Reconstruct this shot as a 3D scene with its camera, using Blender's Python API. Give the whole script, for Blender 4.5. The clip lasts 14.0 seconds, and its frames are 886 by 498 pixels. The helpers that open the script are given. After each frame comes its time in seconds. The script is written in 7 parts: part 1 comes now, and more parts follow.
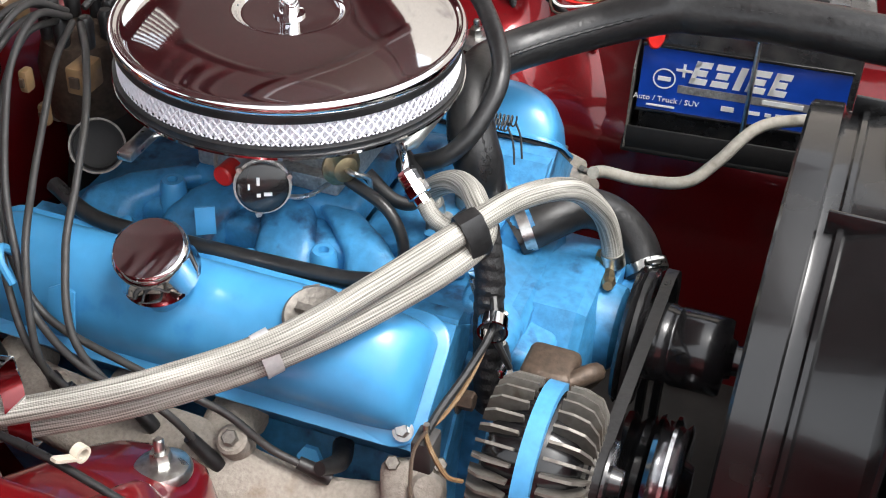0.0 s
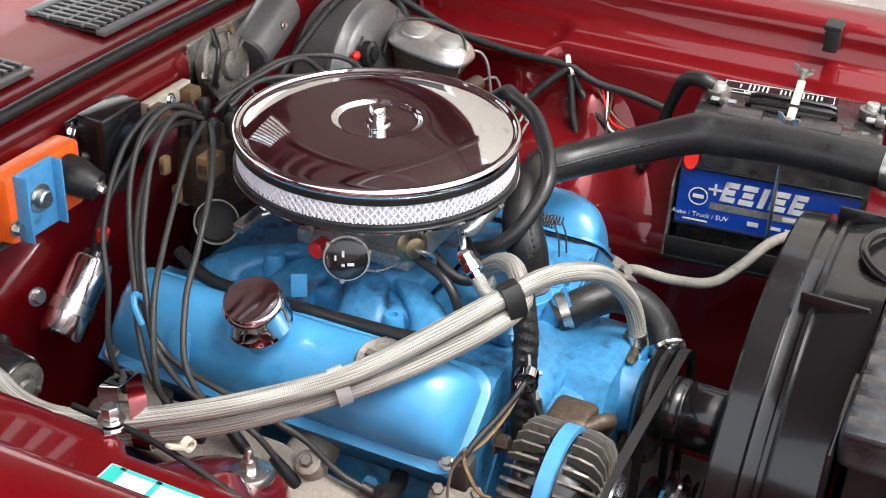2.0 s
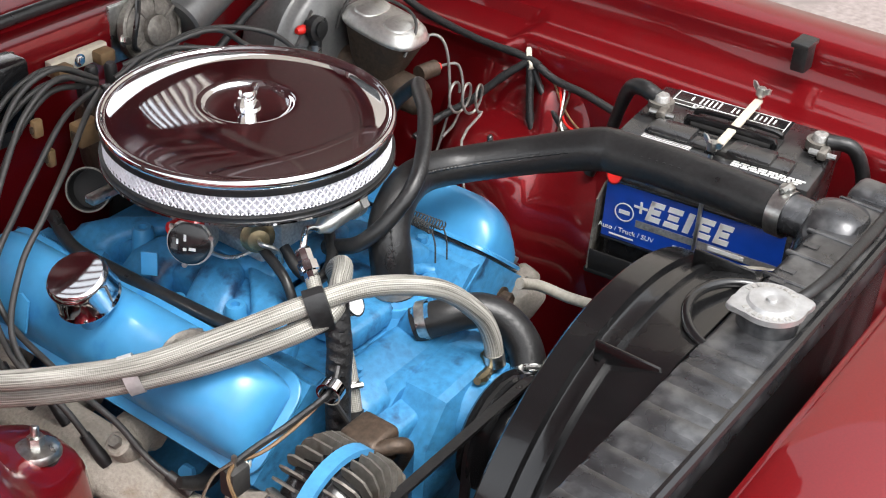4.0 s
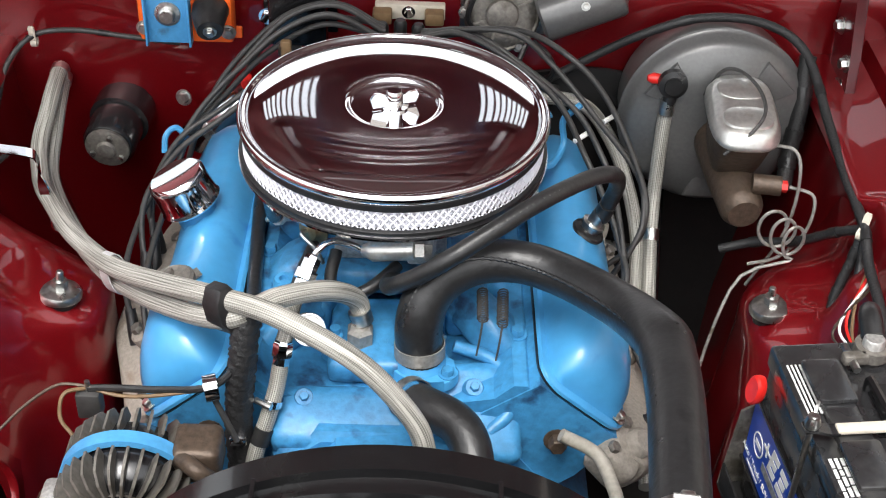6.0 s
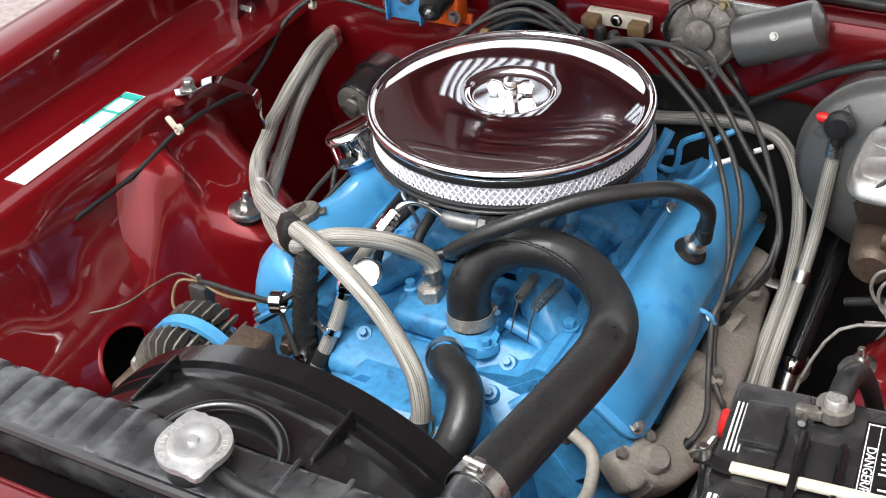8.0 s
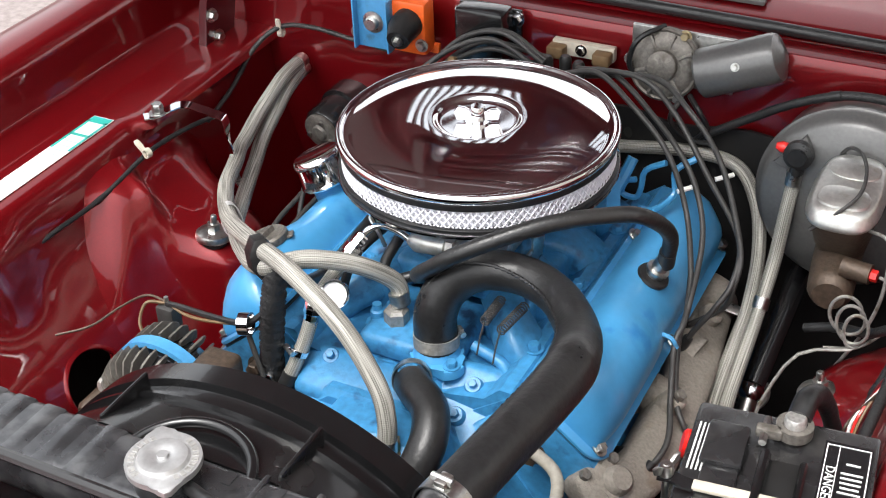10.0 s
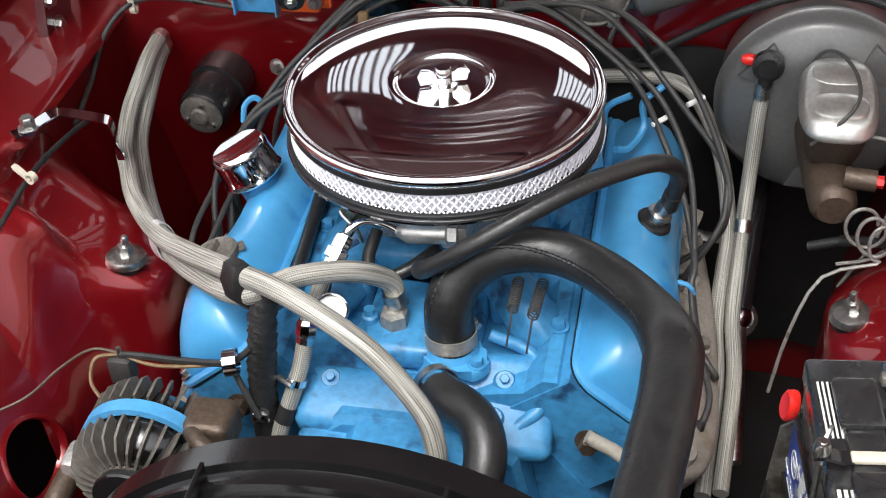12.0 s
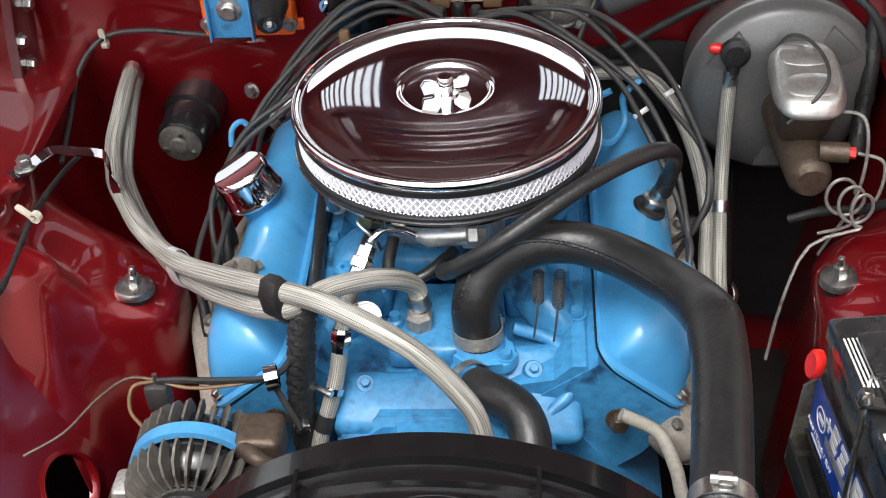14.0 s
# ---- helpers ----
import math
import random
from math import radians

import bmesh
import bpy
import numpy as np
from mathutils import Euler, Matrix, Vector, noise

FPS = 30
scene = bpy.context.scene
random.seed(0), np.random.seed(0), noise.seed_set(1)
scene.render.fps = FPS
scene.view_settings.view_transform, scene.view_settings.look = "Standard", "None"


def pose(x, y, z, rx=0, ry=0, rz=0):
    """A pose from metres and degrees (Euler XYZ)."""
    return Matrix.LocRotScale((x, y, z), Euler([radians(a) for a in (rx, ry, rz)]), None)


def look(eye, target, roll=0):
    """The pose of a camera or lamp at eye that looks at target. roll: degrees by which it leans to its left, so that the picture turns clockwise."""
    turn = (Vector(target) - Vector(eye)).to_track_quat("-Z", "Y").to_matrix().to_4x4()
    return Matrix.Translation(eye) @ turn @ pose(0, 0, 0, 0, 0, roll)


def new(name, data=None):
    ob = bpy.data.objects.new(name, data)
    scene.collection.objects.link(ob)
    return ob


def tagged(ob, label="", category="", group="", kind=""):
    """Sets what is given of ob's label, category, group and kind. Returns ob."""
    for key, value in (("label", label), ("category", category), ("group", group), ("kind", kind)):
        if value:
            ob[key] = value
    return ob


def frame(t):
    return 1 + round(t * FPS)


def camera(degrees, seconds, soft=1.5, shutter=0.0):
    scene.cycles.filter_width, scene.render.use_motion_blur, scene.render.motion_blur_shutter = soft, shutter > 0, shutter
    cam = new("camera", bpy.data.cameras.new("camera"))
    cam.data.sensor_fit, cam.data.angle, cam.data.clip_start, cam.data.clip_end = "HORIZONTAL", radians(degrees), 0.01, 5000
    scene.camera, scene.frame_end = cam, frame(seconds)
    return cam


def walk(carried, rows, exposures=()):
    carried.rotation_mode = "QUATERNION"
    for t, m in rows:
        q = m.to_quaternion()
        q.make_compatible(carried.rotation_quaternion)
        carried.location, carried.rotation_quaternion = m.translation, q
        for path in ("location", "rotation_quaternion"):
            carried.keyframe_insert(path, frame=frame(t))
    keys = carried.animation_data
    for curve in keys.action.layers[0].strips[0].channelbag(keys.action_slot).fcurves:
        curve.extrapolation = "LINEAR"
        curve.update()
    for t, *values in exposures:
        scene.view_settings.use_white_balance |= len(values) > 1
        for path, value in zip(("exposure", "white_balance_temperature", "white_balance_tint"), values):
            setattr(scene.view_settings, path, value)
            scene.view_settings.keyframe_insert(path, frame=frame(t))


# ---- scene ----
cam = camera(37.1, 14.0, 1.1)
EXPOSURES = [(0.0, 0.66), (2.7, 0.60), (4.8, 0.42), (8.2, 0.46), (11.0, 0.42), (12.5, 0.28), (14.0, 0.28)]
PATH = [
    (0, (-1.0749, -0.5379, 1.5362), (0.2936, -0.0733, 0.4632), 2.68),
    (0.5, (-1.2050, -0.6111, 1.5758), (0.1639, -0.0544, 0.5482), 3.35),
    (1, (-1.2978, -0.6625, 1.6249), (0.0795, -0.0392, 0.6479), 3.13),
    (1.5, (-1.3194, -0.6819, 1.6331), (0.0824, -0.0250, 0.7147), 1.69),
    (2, (-1.3074, -0.6875, 1.6259), (0.1059, -0.0479, 0.7130), 2.54),
    (2.5, (-1.3134, -0.6883, 1.6240), (0.1077, -0.0858, 0.6980), 3.19),
    (2.7, (-1.3126, -0.7047, 1.6194), (0.1222, -0.1223, 0.7017), 2.57),
    (4.8, (-0.6387, -1.1999, 1.6988), (0.1937, -0.0090, 0.6276), 4.24),
    (5, (-0.5320, -1.2472, 1.7054), (0.1525, 0.0165, 0.6216), 4.14),
    (5.5, (-0.2602, -1.4019, 1.7467), (0.1053, -0.0050, 0.6721), 2.55),
    (6, (0.0284, -1.2884, 1.7224), (0.0664, 0.1385, 0.6259), 2.64),
    (6.5, (0.3048, -1.1758, 1.7098), (0.1002, 0.2007, 0.5682), 0.21),
    (7, (0.5420, -1.1005, 1.6819), (-0.0082, 0.1786, 0.5413), -2.32),
    (7.5, (0.6003, -1.1842, 1.7079), (-0.1295, 0.0408, 0.6093), -5.03),
    (8, (0.6416, -1.2687, 1.7345), (-0.1046, -0.0149, 0.6804), -4.44),
    (8.2, (0.6526, -1.2687, 1.7444), (-0.0844, -0.0044, 0.6902), -4.04),
    (10.5, (0.6396, -1.2966, 1.7277), (-0.0506, 0.0191, 0.7116), -2.21),
    (11, (0.6099, -1.2671, 1.7131), (-0.0373, 0.0602, 0.6838), -1.90),
    (11.5, (0.5082, -1.1671, 1.6871), (-0.0618, 0.1477, 0.5979), -3.19),
    (12, (0.2610, -1.2121, 1.7067), (-0.0460, 0.1520, 0.5731), -3.39),
    (12.5, (0.0854, -1.2740, 1.7452), (-0.0642, 0.0771, 0.5654), -0.13),
    (13, (0.0372, -1.2874, 1.7588), (-0.0318, 0.0877, 0.5993), 2.20),
    (13.5, (0.0438, -1.2875, 1.7598), (-0.0308, 0.1083, 0.6257), 1.13),
    (14, (0.1067, -1.2838, 1.7369), (-0.0260, 0.1151, 0.6119), -3.87),
]
walk(cam, [(t, look(eye, target, roll)) for t, eye, target, roll in PATH], EXPOSURES)

# ---- world, sun, exposure ----
world = bpy.data.worlds.new("world")
scene.world = world
world.use_nodes = True
wn, wl = world.node_tree.nodes, world.node_tree.links
sky = wn.new("ShaderNodeTexSky")
sky.sky_type, sky.sun_disc = "NISHITA", False
sky.sun_elevation, sky.sun_rotation = radians(64), radians(195)
sky.air_density, sky.dust_density = 1.0, 4.0
pale = wn.new("ShaderNodeHueSaturation")
pale.inputs["Saturation"].default_value = 0.16
wl.new(sky.outputs[0], pale.inputs["Color"])
wl.new(pale.outputs[0], wn["Background"].inputs["Color"])
wn["Background"].inputs["Strength"].default_value = 0.30
sun = new("sun", bpy.data.lights.new("sun", "SUN"))
sun.data.energy, sun.data.angle, sun.data.color = 1.4, radians(24), (1.0, 0.97, 0.93)
sun.matrix_world = look((-0.45, -1.75, 5.4), (0, 0, 0.8))


# ---- materials ----
def node_mat(name):
    m = bpy.data.materials.new(name)
    m.use_nodes = True
    return m, m.node_tree.nodes, m.node_tree.links, m.node_tree.nodes["Principled BSDF"]


def surface(name, color, rough=0.5, metal=0.0, coat=0.0, vary=0.12, scale=60.0, bump=0.0, stain=None, stain_at=0.6, stain_scale=12.0, rough_vary=0.12, each=0.0, coat_rough=0.05):
    """A painted, cast, moulded or plated surface with grain, stains and uneven gloss."""
    m, n, l, b = node_mat(name)
    b.inputs["Metallic"].default_value = metal
    b.inputs["Coat Weight"].default_value = coat
    b.inputs["Coat Roughness"].default_value = coat_rough
    co = n.new("ShaderNodeTexCoord")
    fine = n.new("ShaderNodeTexNoise")
    fine.inputs["Scale"].default_value, fine.inputs["Detail"].default_value = scale, 6
    broad = n.new("ShaderNodeTexNoise")
    broad.inputs["Scale"].default_value, broad.inputs["Detail"].default_value = stain_scale, 5
    l.new(co.outputs["Object"], fine.inputs["Vector"])
    l.new(co.outputs["Object"], broad.inputs["Vector"])
    ramp = n.new("ShaderNodeMapRange")
    ramp.inputs["From Min"].default_value, ramp.inputs["From Max"].default_value = 0.3, 0.7
    ramp.inputs["To Min"].default_value, ramp.inputs["To Max"].default_value = 1 - vary, 1 + vary
    l.new(fine.outputs["Fac"], ramp.inputs["Value"])
    mul = n.new("ShaderNodeMix")
    mul.data_type, mul.blend_type = "RGBA", "MULTIPLY"
    mul.inputs["Factor"].default_value = 1.0
    mul.inputs[6].default_value = (*color, 1)
    l.new(ramp.outputs[0], mul.inputs[7])
    out = mul.outputs[2]
    if each:
        info = n.new("ShaderNodeObjectInfo")
        er = n.new("ShaderNodeMapRange")
        er.inputs["To Min"].default_value, er.inputs["To Max"].default_value = 1 - each, 1 + each
        l.new(info.outputs["Random"], er.inputs["Value"])
        em = n.new("ShaderNodeMix")
        em.data_type, em.blend_type = "RGBA", "MULTIPLY"
        em.inputs[0].default_value = 1.0
        l.new(out, em.inputs[6])
        l.new(er.outputs[0], em.inputs[7])
        out = em.outputs[2]
    if stain:
        edge = n.new("ShaderNodeMapRange")
        edge.inputs["From Min"].default_value, edge.inputs["From Max"].default_value = stain_at, stain_at + 0.12
        l.new(broad.outputs["Fac"], edge.inputs["Value"])
        mix = n.new("ShaderNodeMix")
        mix.data_type = "RGBA"
        l.new(edge.outputs[0], mix.inputs[0])
        l.new(out, mix.inputs[6])
        mix.inputs[7].default_value = (*stain, 1)
        out = mix.outputs[2]
    l.new(out, b.inputs["Base Color"])
    rr = n.new("ShaderNodeMapRange")
    rr.inputs["From Min"].default_value, rr.inputs["From Max"].default_value = 0.3, 0.7
    rr.inputs["To Min"].default_value, rr.inputs["To Max"].default_value = max(0.02, rough * (1 - rough_vary)), min(1, rough * (1 + rough_vary))
    l.new(broad.outputs["Fac"], rr.inputs["Value"])
    l.new(rr.outputs[0], b.inputs["Roughness"])
    if bump:
        bp = n.new("ShaderNodeBump")
        bp.inputs["Strength"].default_value, bp.inputs["Distance"].default_value = bump, 0.002
        l.new(fine.outputs["Fac"], bp.inputs["Height"])
        l.new(bp.outputs[0], b.inputs["Normal"])
    return m


RED = surface("red_paint", (0.185, 0.0032, 0.0062), 0.33, 0.45, 1.0, 0.08, 400, 0.0, rough_vary=0.06, coat_rough=0.03)
RED.node_tree.nodes["Principled BSDF"].inputs["Specular IOR Level"].default_value = 0.25
BLUE = surface("blue_enamel", (0.058, 0.285, 0.55), 0.34, 0, 0.35, 0.07, 45, 0.12, (0.015, 0.16, 0.45), 0.62, 14, coat_rough=0.15)
CAST_BLUE = surface("blue_cast", (0.043, 0.225, 0.445), 0.46, 0, 0.12, 0.2, 90, 0.6, (0.012, 0.05, 0.12), 0.56, 26, coat_rough=0.2)
CHROME = surface("chrome", (0.82, 0.82, 0.84), 0.05, 1.0, 0, 0.02, 200, rough_vary=0.4)
CHROME_SATIN = surface("bright_plated_can", (0.7, 0.7, 0.71), 0.16, 1.0, 0, 0.05, 150, 0.05)
CAPMETAL = surface("stamped_tin", (0.52, 0.52, 0.52), 0.42, 0.75, 0, 0.1, 150, 0.1, (0.4, 0.4, 0.4), 0.62, 40)
STEEL = surface("zinc_steel", (0.55, 0.55, 0.53), 0.3, 1.0, 0, 0.2, 150, 0.15, (0.3, 0.27, 0.22), 0.62, 60)
ALU = surface("cast_aluminium", (0.5, 0.49, 0.47), 0.5, 0.8, 0, 0.22, 250, 0.5, (0.2, 0.19, 0.17), 0.62, 40)
IRON = surface("grey_cast_iron", (0.28, 0.25, 0.215), 0.8, 0.1, 0, 0.15, 220, 0.7, (0.2, 0.15, 0.11), 0.6, 18)
RUBBER = surface("black_rubber", (0.014, 0.014, 0.0145), 0.38, 0, 0, 0.3, 160, 0.25, (0.019, 0.0185, 0.018), 0.58, 20, 0.3)
WIRE = surface("dark_grey_wire_jacket", (0.038, 0.037, 0.036), 0.5, 0, 0, 0.2, 120, 0.1, (0.035, 0.033, 0.03), 0.56, 25)
PLASTIC = surface("black_moulded_plastic", (0.007, 0.007, 0.0075), 0.22, 0, 0.5, 0.25, 140, 0.05, (0.012, 0.0118, 0.0115), 0.6, 9, 0.35, coat_rough=0.08)
# Black tank paint; grey base and paler blotches carry the sky's reflection.
TANK = surface("black_tank_paint_sky_sheen", (0.055, 0.056, 0.060), 0.3, 0.55, 0.5, 0.35, 60, 0.15, (0.13, 0.132, 0.136), 0.52, 22, 0.4, coat_rough=0.2)
BLACKPAINT = surface("black_gloss_paint", (0.012, 0.012, 0.013), 0.22, 0, 0.5, 0.2, 120, 0.05)
TAPE = surface("black_cloth_tape", (0.015, 0.015, 0.0155), 0.55, 0, 0, 0.3, 300, 0.6)
ORANGE = surface("orange_paint", (0.85, 0.13, 0.015), 0.4, 0, 0.2, 0.08, 80)
LBLUE = surface("light_blue_paint", (0.065, 0.28, 0.54), 0.45, 0, 0.1, 0.1, 120, 0.15, (0.05, 0.14, 0.24), 0.62, 40)
PALEGREEN = surface("faded_green_print", (0.42, 0.6, 0.56), 0.5, 0, 0, 0.06, 120)
# Body red darkened throughout, so the hood mirrors as dark in the lid.
HOODRED = surface("darkened_hood_red", (0.060, 0.002, 0.005), 0.36, 0.1, 1.0, 0.15, 90, 0.04, coat_rough=0.05)
ALUDARK = surface("dirty_aluminium", (0.2, 0.185, 0.165), 0.55, 0.6, 0, 0.25, 200, 0.5, (0.09, 0.08, 0.065), 0.55, 30)
PALESCREEN = surface("pale_sky_reflecting_glass", (0.75, 0.76, 0.77), 0.25, 0, 0.8, 0.06, 30, 0, coat_rough=0.04)
FINGREY = surface("cast_fin_grey", (0.17, 0.158, 0.14), 0.5, 0.5, 0, 0.2, 120, 0.2, (0.12, 0.10, 0.08), 0.58, 40)
DULLSTEEL = surface("dull_clamp_steel", (0.30, 0.29, 0.27), 0.5, 0.55, 0, 0.2, 150, 0.15, (0.14, 0.12, 0.09), 0.6, 60)
LIDPLATE = surface("satin_plated_lid", (0.66, 0.66, 0.63), 0.36, 0.9, 0, 0.12, 150, 0.1, (0.48, 0.46, 0.40), 0.6, 40)
# Black battery plastic, lightened and blotched for the sky it reflects.
CASEBLACK = surface("black_case_sky_sheen", (0.020, 0.020, 0.021), 0.28, 0, 0.5, 0.3, 120, 0.08, (0.045, 0.044, 0.042), 0.55, 26, 0.35, coat_rough=0.12)
BRASS = surface("dull_brass", (0.3, 0.245, 0.15), 0.45, 1.0, 0, 0.2, 120, 0.2, (0.2, 0.13, 0.07), 0.6, 50)
GREYPAINT = surface("grey_satin_paint", (0.125, 0.125, 0.123), 0.34, 0.35, 0.2, 0.1, 200, 0.05, (0.07, 0.07, 0.07), 0.65, 9)
GREYHOSE = surface("pale_grey_hose", (0.3, 0.28, 0.24), 0.6, 0, 0, 0.15, 150, 0.2, (0.15, 0.13, 0.1), 0.6, 30)
BROWN = surface("brown_cast_iron", (0.08, 0.056, 0.04), 0.5, 0.4, 0, 0.3, 150, 0.5, (0.06, 0.045, 0.035), 0.58, 25)
TAN = surface("tan_plastic", (0.17, 0.105, 0.05), 0.5, 0, 0, 0.15, 120)
IVORY = surface("ivory_ceramic", (0.55, 0.5, 0.41), 0.5, 0, 0, 0.1, 120, 0.2, (0.35, 0.4, 0.3), 0.65, 60)
WHITE = surface("white_print", (0.8, 0.8, 0.78), 0.5, 0, 0, 0.05, 120)
REDPLASTIC = surface("red_plastic", (0.7, 0.02, 0.015), 0.35, 0, 0.2, 0.08, 120)
GREEN = surface("green_print", (0.03, 0.42, 0.36), 0.4, 0, 0.2, 0.06, 120)
LABELBLUE = surface("dark_blue_label", (0.008, 0.06, 0.42), 0.3, 0, 0.4, 0.15, 30)
PAPER = surface("white_filter_paper", (0.8, 0.8, 0.86), 0.7, 0, 0, 0.06, 300, 0.2)
BRIGHT = surface("bright_aluminium_strip", (0.72, 0.72, 0.72), 0.38, 0.55, 0, 0.1, 150, 0.1)
RENDER_WALL = surface("beige_plaster", (0.52, 0.48, 0.42), 0.85, 0, 0, 0.1, 30, 0.3, (0.34, 0.31, 0.28), 0.6, 1.5)
GLASS_DARK = surface("dark_tinted_glass", (0.02, 0.022, 0.022), 0.04, 0, 1.0, 0.05, 60)
ASPHALT = surface("worn_concrete", (0.26, 0.22, 0.21), 0.9, 0, 0, 0.2, 40, 0.4, (0.2, 0.17, 0.16), 0.5, 3)
# Near-black for black parts and for sheets whose colour carries deep shade.
BLACKHOLE = surface("black_paint_and_deep_shade", (0.006, 0.0055, 0.0055), 0.7, 0, 0, 0.3, 60, 0.3)


def braid_mat():
    """Woven stainless sleeve: two crossing families of strands run along and round the hose."""
    m, n, l, b = node_mat("stainless_braid")
    uv = n.new("ShaderNodeTexCoord")
    sep = n.new("ShaderNodeSeparateXYZ")
    l.new(uv.outputs["UV"], sep.inputs[0])
    waves = []
    for sign in (1, -1):
        a = n.new("ShaderNodeMath")
        a.operation = "MULTIPLY"
        a.inputs[1].default_value = 2 * math.pi * 30
        l.new(sep.outputs["X"], a.inputs[0])
        c = n.new("ShaderNodeMath")
        c.operation = "MULTIPLY"
        c.inputs[1].default_value = sign * 1400.0
        l.new(sep.outputs["Y"], c.inputs[0])
        s = n.new("ShaderNodeMath")
        s.operation = "ADD"
        l.new(a.outputs[0], s.inputs[0])
        l.new(c.outputs[0], s.inputs[1])
        w = n.new("ShaderNodeMath")
        w.operation = "SINE"
        l.new(s.outputs[0], w.inputs[0])
        waves.append(w)
    mx = n.new("ShaderNodeMath")
    mx.operation = "MULTIPLY"
    l.new(waves[0].outputs[0], mx.inputs[0])
    l.new(waves[1].outputs[0], mx.inputs[1])
    stretch = n.new("ShaderNodeMapping")
    stretch.inputs["Scale"].default_value = (52, 9, 1)
    l.new(uv.outputs["UV"], stretch.inputs[0])
    nz = n.new("ShaderNodeTexNoise")
    nz.inputs["Scale"].default_value, nz.inputs["Detail"].default_value = 1.0, 5
    l.new(stretch.outputs[0], nz.inputs["Vector"])
    add = n.new("ShaderNodeMath")
    add.operation = "MULTIPLY_ADD"
    add.inputs[1].default_value, add.inputs[2].default_value = 0.075, 0.0
    l.new(mx.outputs[0], add.inputs[0])
    tot = n.new("ShaderNodeMath")
    tot.operation = "ADD"
    l.new(add.outputs[0], tot.inputs[0])
    l.new(nz.outputs["Fac"], tot.inputs[1])
    ramp = n.new("ShaderNodeValToRGB")
    ramp.color_ramp.elements[0].position, ramp.color_ramp.elements[0].color = 0.34, (0.10, 0.095, 0.08, 1)
    ramp.color_ramp.elements[1].position, ramp.color_ramp.elements[1].color = 0.64, (0.55, 0.535, 0.485, 1)
    l.new(tot.outputs[0], ramp.inputs[0])
    l.new(ramp.outputs[0], b.inputs["Base Color"])
    b.inputs["Metallic"].default_value, b.inputs["Roughness"].default_value = 0.3, 0.58
    bp = n.new("ShaderNodeBump")
    bp.inputs["Strength"].default_value, bp.inputs["Distance"].default_value = 0.7, 0.001
    l.new(tot.outputs[0], bp.inputs["Height"])
    l.new(bp.outputs[0], b.inputs["Normal"])
    return m


BRAID = braid_mat()


# ---- builders ----
def part(name, bm, material, parent=None, label="", smooth=40):
    me = bpy.data.meshes.new(name)
    bm.normal_update()
    if smooth:
        for f in bm.faces:
            f.smooth = True
        lim = radians(smooth)
        for e in bm.edges:
            if len(e.link_faces) == 2 and e.calc_face_angle(0) > lim:
                e.smooth = False
    bm.to_mesh(me)
    bm.free()
    me.materials.append(material)
    ob = new(name, me)
    if parent is not None:
        ob.parent = parent
        ob.matrix_parent_inverse = parent.matrix_world.inverted()
    if label:
        ob["label"] = label
    return ob


def thing(name, label, category, at=(0, 0, 0), group="", kind=""):
    ob = new(name)
    ob.empty_display_size = 0.05
    ob.location = at
    ob.matrix_world = Matrix.Translation(at)
    return tagged(ob, label, category, group, kind)


def frame_of(at, axis, spin=(0, 0, 1)):
    """A pose at a point whose z runs along axis."""
    z = Vector(axis).normalized()
    x = Vector(spin).cross(z)
    if x.length < 1e-4:
        x = Vector((1, 0, 0)).cross(z)
        if x.length < 1e-4:
            x = Vector((0, 1, 0)).cross(z)
    x.normalize()
    y = z.cross(x)
    m = Matrix((x, y, z)).transposed().to_4x4()
    m.translation = at
    return m


def box(bm, center, size, bevel=0.003, m=None, segs=2):
    vs = bmesh.ops.create_cube(bm, size=1.0)["verts"]
    for v in vs:
        v.co = Vector((v.co.x * size[0], v.co.y * size[1], v.co.z * size[2])) + Vector(center)
    if bevel:
        es = list({e for v in vs for e in v.link_edges})
        r = bmesh.ops.bevel(bm, geom=es, offset=bevel, segments=segs, affect="EDGES", profile=0.5)
        vs = list({v for f in r["faces"] for v in f.verts} | {v for v in vs if v.is_valid})
    if m is not None:
        bmesh.ops.transform(bm, matrix=m, verts=[v for v in vs if v.is_valid])
    return bm


def lathe(bm, profile, segs=32, m=None):
    """Turns a profile of (radius, height) about z."""
    rings, made = [], []
    for r, z in profile:
        if r < 1e-6:
            ring = [bm.verts.new((0, 0, z))]
        else:
            ring = [bm.verts.new((r * math.cos(2 * math.pi * i / segs), r * math.sin(2 * math.pi * i / segs), z)) for i in range(segs)]
        rings.append(ring)
        made += ring
    for a, b in zip(rings, rings[1:]):
        for i in range(segs):
            j = (i + 1) % segs
            if len(a) == 1 and len(b) > 1:
                bm.faces.new((a[0], b[j], b[i])[::-1])
            elif len(b) == 1 and len(a) > 1:
                bm.faces.new((a[i], a[j], b[0]))
            elif len(a) > 1:
                bm.faces.new((a[i], a[j], b[j], b[i]))
    if m is not None:
        bmesh.ops.transform(bm, matrix=m, verts=made)
    return bm


def smooth_path(points, steps=8):
    p = [Vector(q) for q in points]
    p = [2 * p[0] - p[1], *p, 2 * p[-1] - p[-2]]
    out = []
    for a, b, c, d in zip(p, p[1:], p[2:], p[3:]):
        for k in range(steps):
            t = k / steps
            out.append(0.5 * ((2 * b) + (c - a) * t + (2 * a - 5 * b + 4 * c - d) * t * t + (3 * b - a - 3 * c + d) * t ** 3))
    out.append(p[-2])
    return out


